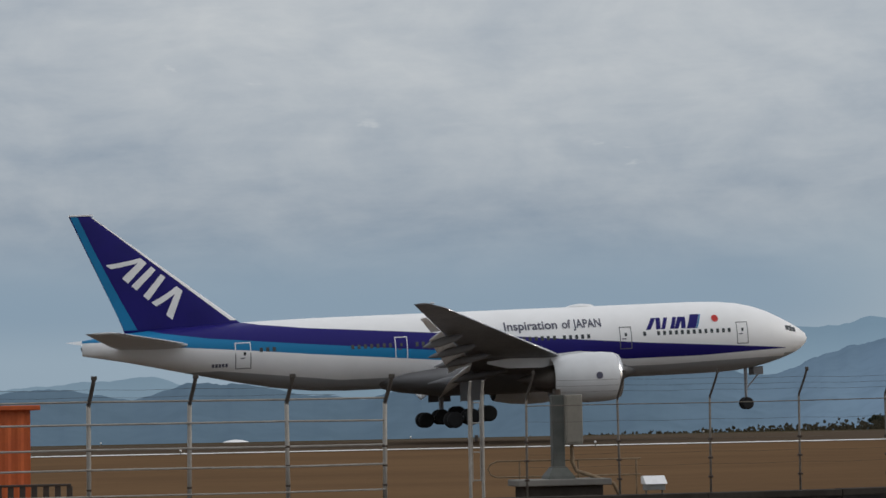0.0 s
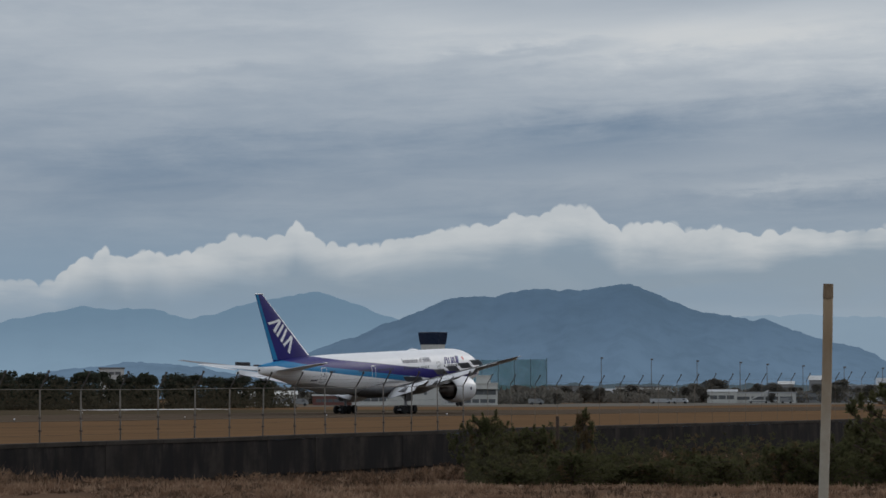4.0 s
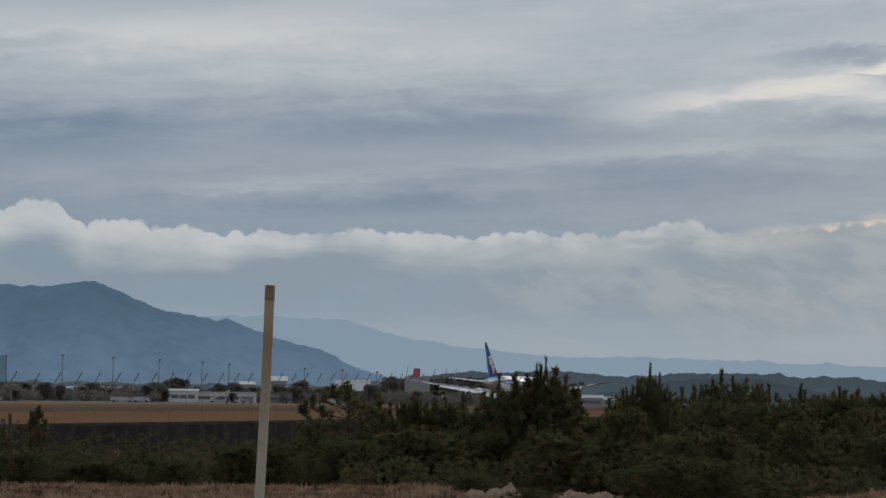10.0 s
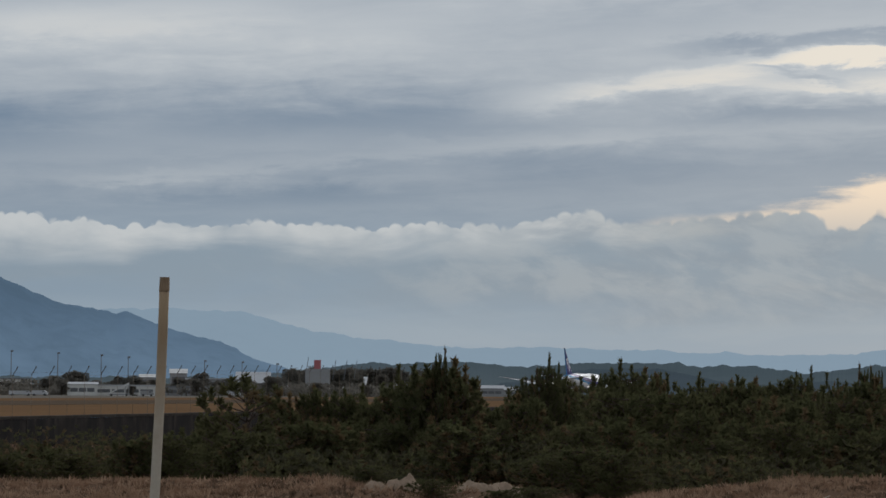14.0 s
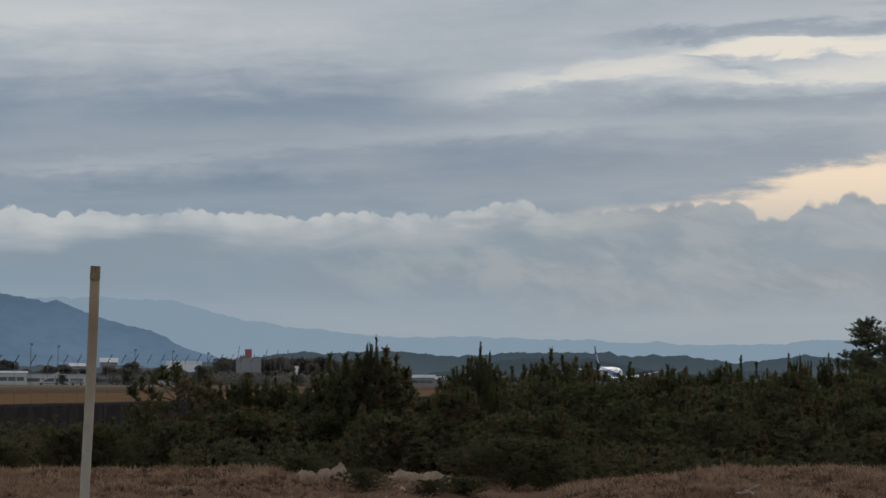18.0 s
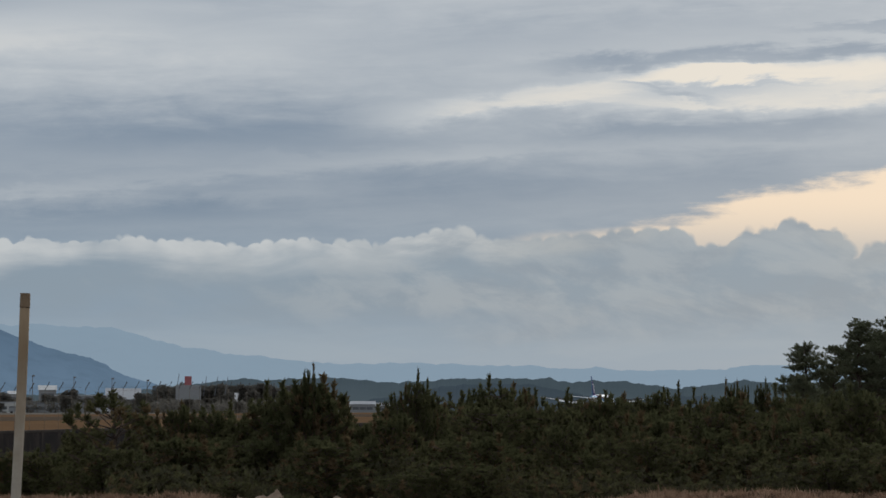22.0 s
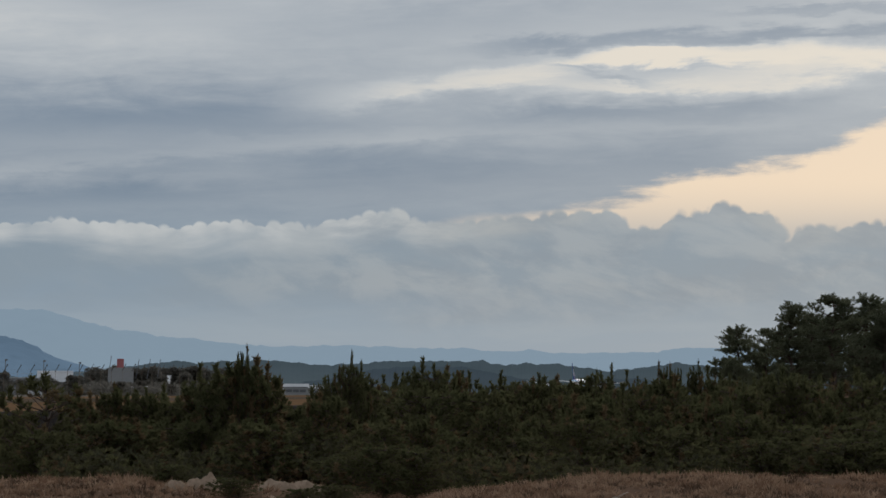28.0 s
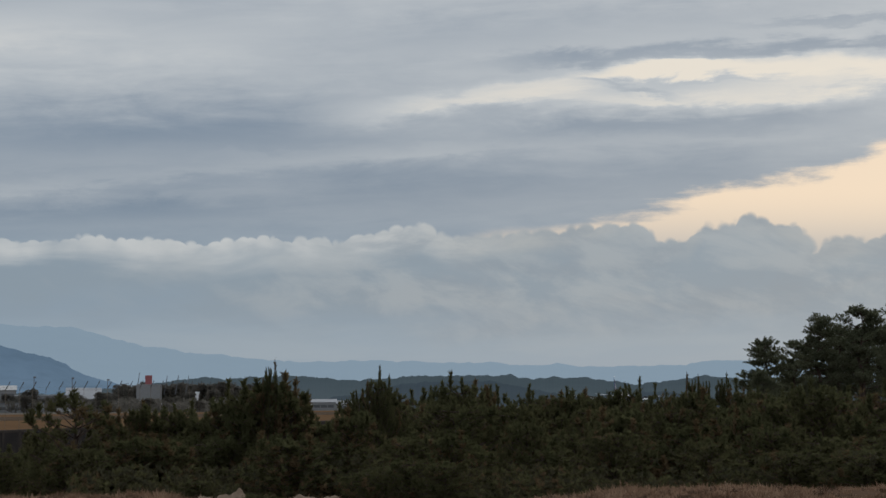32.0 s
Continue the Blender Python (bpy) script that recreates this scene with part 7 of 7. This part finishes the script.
# ---------------------------------------------------------------- tyre smoke
def smoke_material():
    """Thin smoke: soft-edged flakes that let most light through."""
    mat = bpy.data.materials.new("thin tyre smoke")
    mat.use_nodes = True
    t = mat.node_tree
    g = Graph(t)
    t.nodes.clear()
    tc = t.nodes.new("ShaderNodeTexCoord")
    u, v, _ = g.split(tc.outputs["UV"])
    du, dv = g.m("SUBTRACT", u, 0.5), g.m("SUBTRACT", v, 0.5)
    rad = g.m("SQRT", g.m("ADD", g.m("MULTIPLY", du, du), g.m("MULTIPLY", dv, dv)))
    wisp = g.noise(tc.outputs["Object"], 0.9, 2.0, 0.5, 0.5)
    dens = g.m("MULTIPLY", g.ramp(g.m("ADD", rad, g.m("MULTIPLY", g.m("SUBTRACT", wisp, 0.5), 0.35)), 0.46, 0.05), g.ramp(wisp, 0.3, 0.7, 0.12, 0.40))
    clear = t.nodes.new("ShaderNodeBsdfTransparent")
    white = t.nodes.new("ShaderNodeBsdfDiffuse")
    trans = t.nodes.new("ShaderNodeBsdfTranslucent")
    both = t.nodes.new("ShaderNodeMixShader")
    both.inputs[0].default_value = 0.5
    for n in (white, trans):
        n.inputs[0].default_value = (0.66, 0.87, 1.0, 1)
    t.links.new(white.outputs[0], both.inputs[1])
    t.links.new(trans.outputs[0], both.inputs[2])
    mixer = t.nodes.new("ShaderNodeMixShader")
    t.links.new(dens, mixer.inputs[0])
    t.links.new(clear.outputs[0], mixer.inputs[1])
    t.links.new(both.outputs[0], mixer.inputs[2])
    out = t.nodes.new("ShaderNodeOutputMaterial")
    t.links.new(mixer.outputs[0], out.inputs[0])
    return mat


M_SMOKE = smoke_material()
PUFFS = []


def smoke_mesh(seed, flakes):
    """A loose ball of soft flakes, one unit in radius, longer along the track."""
    r = random.Random(seed)
    verts, faces, uvs = [], [], []
    for _ in range(flakes):
        c = Vector((r.gauss(0, 0.75), r.gauss(0, 0.35), r.gauss(0, 0.38)))
        a = radians(r.uniform(200, 250))
        n = Vector((math.cos(a), math.sin(a), r.uniform(-0.35, 0.35))).normalized()
        side = n.cross(Vector((0, 0, 1))).normalized()
        up = side.cross(n)
        s = r.uniform(0.7, 1.1)
        k = len(verts)
        for i, j in ((-1, -1), (1, -1), (1, 1), (-1, 1)):
            verts.append(tuple(c + side * s * 1.3 * i + up * s * j))
            uvs.append(((i + 1) / 2, (j + 1) / 2))
        faces.append((k, k + 1, k + 2, k + 3))
    me = mesh_from("smoke_puff", verts, faces, M_SMOKE)
    layer = me.uv_layers.new(name="UVMap")
    for loop in me.loops:
        layer.data[loop.index].uv = uvs[loop.vertex_index]
    return me


def build_smoke():
    r = random.Random(6)
    meshes = [smoke_mesh(k, 2) for k in range(5)]
    spots = [(124 + 6.0 * k, 1.25 + k * 0.08, r.uniform(1.2, 1.9), r.uniform(0.4, 1.6)) for k in range(8)]
    spots += [(165 + 2.6 * k, 1.72 + k * 0.038, r.uniform(1.3, 1.9), r.uniform(0.3, 1.0)) for k in range(9)]
    spots += [(164 + 3.0 * k, 2.05 + k * 0.06, r.uniform(3.0, 4.4), r.uniform(1.5, 5.5)) for k in range(9)]
    spots += [(181 + 2.6 * k, 2.18 + k * 0.06, r.uniform(2.2, 3.0), r.uniform(0.5, 3.0)) for k in range(5)]
    spots += [(158 + 5.0 * k, 2.1 + k * 0.1, r.uniform(3.6, 4.6), r.uniform(6.0, 8.5)) for k in range(5)]
    for k, (x, t0, size, rise) in enumerate(spots):
        y = 196.7 if k % 2 else 207.6
        ob = tagged(new("smoke_puff", meshes[k % 5]), "thin bluish-white tyre smoke drifting over the runway", "smoke", "tyre smoke puffs", kind="stuff")
        ob.scale = (size * 1.9, size, size * 0.68)
        PUFFS.append((ob, x, y, size, t0, rise, r.uniform(-12, 12)))


build_smoke()


def build_airport_trees():
    """Tree clumps among the far buildings; air haze is mixed into their leaf colour."""
    kind = plant("far_tree", leafy_tree(171, 8.0, 3.0, M_FARTREE), "dark rounded tree paled by painted haze among far airport buildings", "tree", "trees among the airport buildings", pose(1000, 500, 0))
    r = random.Random(44)
    first = None
    for k in range(95):
        b = 35.0 - k * 0.19 + r.uniform(-0.1, 0.1)
        far = r.uniform(1000, 1200) if b < 27.8 else r.uniform(860, 1080)
        p = place(b, far)
        s = (EYE + far * math.tan(radians(r.uniform(0.10, 0.36)))) / 8.2
        m = Matrix.Translation((p.x, p.y, -0.1)) @ Matrix.Rotation(r.uniform(0, 6.28), 4, "Z") @ Matrix.Diagonal((s * 1.5, s * 1.5, s, 1))
        if first is None:
            first = m
        else:
            copy_thing(kind, m)
    kind.matrix_basis = first
    for k in range(34):      # taller woods beside the red-topped tower, and two crowns over the roofs
        b, top = (19.3 - k * 0.125 + r.uniform(-0.05, 0.05), r.uniform(0.40, 0.60)) if k < 30 else ((24.35, 0.46), (24.1, 0.43), (21.38, 0.44), (22.9, 0.36))[k - 30]
        far = r.uniform(1225, 1300) if k < 30 else 1090.0
        p = place(b, far)
        s = (EYE + far * math.tan(radians(top))) / 8.2
        copy_thing(kind, Matrix.Translation((p.x, p.y, -0.1)) @ Matrix.Rotation(r.uniform(0, 6.28), 4, "Z") @ Matrix.Diagonal((s * 0.9, s * 0.9, s, 1)))
    lv = Leaves(45)
    for _ in range(15000):
        b = r.uniform(15.5, 36.0)
        far = r.uniform(1010, 1130) if b < 27.8 else r.uniform(870, 950)
        p = place(b, far)
        h = (3.2 + 4.5 * noise.noise((p.x * 0.02, p.y * 0.02, 6.0))) * r.random()
        lv.tuft(Vector((p.x, p.y, max(0.0, h))), Vector((0, 0, 1)), 2, 1.5, 0.9, 1.2)
    tagged(new("hedge_belt", lv.mesh("hedge_belt", [M_FARTREE, M_FARTREE])), "low green belt of bushes, dulled by painted haze, before the airport buildings", "bushes", kind="stuff")


def build_vehicles():
    """Service vans and trucks parked along the apron's edge."""
    r = random.Random(52)
    for b, far, long, high, paint in ((25.5, 930, 8.0, 1.9, M_LIGHTROOF), (25.05, 935, 6.0, 2.0, M_LIGHTROOF), (22.6, 940, 5.0, 2.1, M_GREYWALL), (20.6, 985, 5.5, 2.0, M_LIGHTROOF), (28.4, 830, 5.0, 2.0, M_GREYWALL), (33.9, 730, 5.0, 2.2, M_GREYWALL)):
        van = thing("service_van", "pale service van parked on the airport apron", "van", "vans on the apron", facing(b, far, 0.0) @ pose(0, 0, 0, 0, 0, r.uniform(-12, 12)))
        bm = bmesh.new()
        loft(bm, [[Vector((x0, y, z)) for x0, z in ((-long / 2, 0.45), (long / 2, 0.45), (long / 2, 1.25), (long / 2 - 1.2, high), (-long / 2, high))] for y in (-1.0, 1.0)])
        body = part("body", bm, paint, van)
        bm = bmesh.new()
        box(bm, long / 2 - 1.9, long / 2 - 1.0, -1.03, -1.0, 1.35, high - 0.25, 0.0)
        part("side_window", bm, M_FARGLASS, body)
        for x in (-long / 2 + 1.0, long / 2 - 1.0):
            for y in (-0.95, 0.95):
                bm = bmesh.new()
                tube(bm, (x, y - 0.12, 0.42), (x, y + 0.12, 0.42), 0.42, 0.42, 12)
                part("wheel", bm, M_TYRE, van)


def build_boarding_stairs():
    st = thing("boarding_stairs", "white mobile boarding stairs on the apron", "stairs", at=facing(23.25, 960.0))
    bm = bmesh.new()
    loft(bm, [[Vector((x, y, z)) for x, z in ((-4.0, 0.6), (4.0, 4.6), (4.0, 5.2), (-4.0, 1.2))] for y in (-1.2, 1.2)])
    part("flight", bm, M_PALEWALL, st)
    bm = bmesh.new()
    box(bm, -3.8, 4.2, -1.0, 1.0, 0.4, 0.9, 0.05)
    part("chassis", bm, M_GREYWALL, st)
    for x in (-2.8, 3.0):
        bm = bmesh.new()
        tube(bm, (x, -1.1, 0.4), (x, 1.1, 0.4), 0.4, 0.4, 12)
        part("wheel", bm, M_TYRE, st)
    for x in (2.6, 3.8):
        bm = bmesh.new()
        tube(bm, (x, 0, 0.8), (x, 0, 4.2), 0.12, 0.12, 6)
        part("support_leg", bm, M_GREYWALL, st)


build_vehicles()
build_boarding_stairs()


build_airport_trees()


# ---------------------------------------------------------------- moving things
def motions():
    rows = [  # seconds, way along the runway, height of the wheels, nose-up degrees
        (0.0, 47.0, 1.55, 1.9), (0.3, 68.3, 1.09, 2.2), (0.6, 89.4, 0.62, 2.6), (1.0, 117.3, 0.16, 3.2), (1.5, 151.9, 0.0, 3.1), (2.0, 185.9, 0.0, 2.9),
        (2.5, 219.7, 0.0, 2.8), (3.0, 253.4, 0.0, 2.7), (3.5, 287.5, 0.0, 2.6), (4.0, 321.5, 0.0, 2.4), (4.5, 355.0, 0.0, 2.0), (5.5, 419.5, 0.0, 0.4), (7.0, 512.2, 0.0, 0.0), (8.0, 572.6, 0.0, 0.0), (9.0, 631.4, 0.0, 0.0),
        (10.0, 689.3, 0.0, 0.0), (11.0, 746.5, 0.0, 0.0), (12.0, 803.2, 0.0, 0.0), (13.0, 859.0, 0.0, 0.0), (16.0, 1017.0, 0.0, 0.0), (19.0, 1155.6, 0.0, 0.0),
        (21.0, 1233.0, 0.0, 0.0), (23.0, 1302.0, 0.0, 0.0), (25.0, 1363.3, 0.0, 0.0), (28.0, 1440.0, 0.0, 0.0), (30.0, 1472.0, 0.0, 0.0), (32.0, 1498.0, 0.0, 0.0)]
    walk(airliner, [(t, pose(x, 202.2, z + 0.25, 0, -p, 0)) for t, x, z, p in rows])
    for ob, side in OUTER_WINGS:   # the outer wings sink as the lift leaves them
        hinge = pose(0, side * HINGE, wing_at(HINGE)[2])
        walk(ob, [(t, hinge @ pose(0, 0, 0, side * a, 0, 0) @ hinge.inverted()) for t, a in ((0.0, 3.9), (1.5, 3.9), (2.5, 3.6), (4.0, 2.8), (7.0, 1.0), (32.0, 1.0))])
    for ob in BOGIES:              # the trucks hang tail-low until they touch the ground
        pivot = pose(0, 0, 0.45)
        walk(ob, [(t, pivot @ pose(0, 0, 0, 0, -a, 0) @ pivot.inverted()) for t, a in ((0.0, 8.0), (0.8, 8.0), (1.15, 0.0), (32.0, 0.0))])
    for ob, base in SPOILERS:
        walk(ob, [(t, base @ pose(0, 0, 0, 0, a, 0)) for t, a in ((0.0, 0.0), (1.4, 0.0), (1.9, 25.0), (2.4, 48.0), (20.0, 48.0), (32.0, 48.0))])
    for ob, x, y, size, t0, rise, turn in PUFFS:
        low = -size * 3.0 - 1.0
        walk(ob, [(t, pose(x + dx, y, z, 0, 0, turn + dt * 0.4)) for t, dx, z, dt in (
            (0.0, 0.0, low, 0), (t0 - 0.1, 0.0, low, 0), (t0 + 0.2, 3.0, size * 0.25, 6), (t0 + 0.7, 9.0, rise * 0.5 + size * 0.3, 14), (t0 + 1.3, 14.0, rise * 0.9 + size * 0.35, 22), (t0 + 3.0, 20.0, rise * 1.5 + size * 0.4, 40), (32.0, 60.0, rise * 8.0, 85))])


motions()
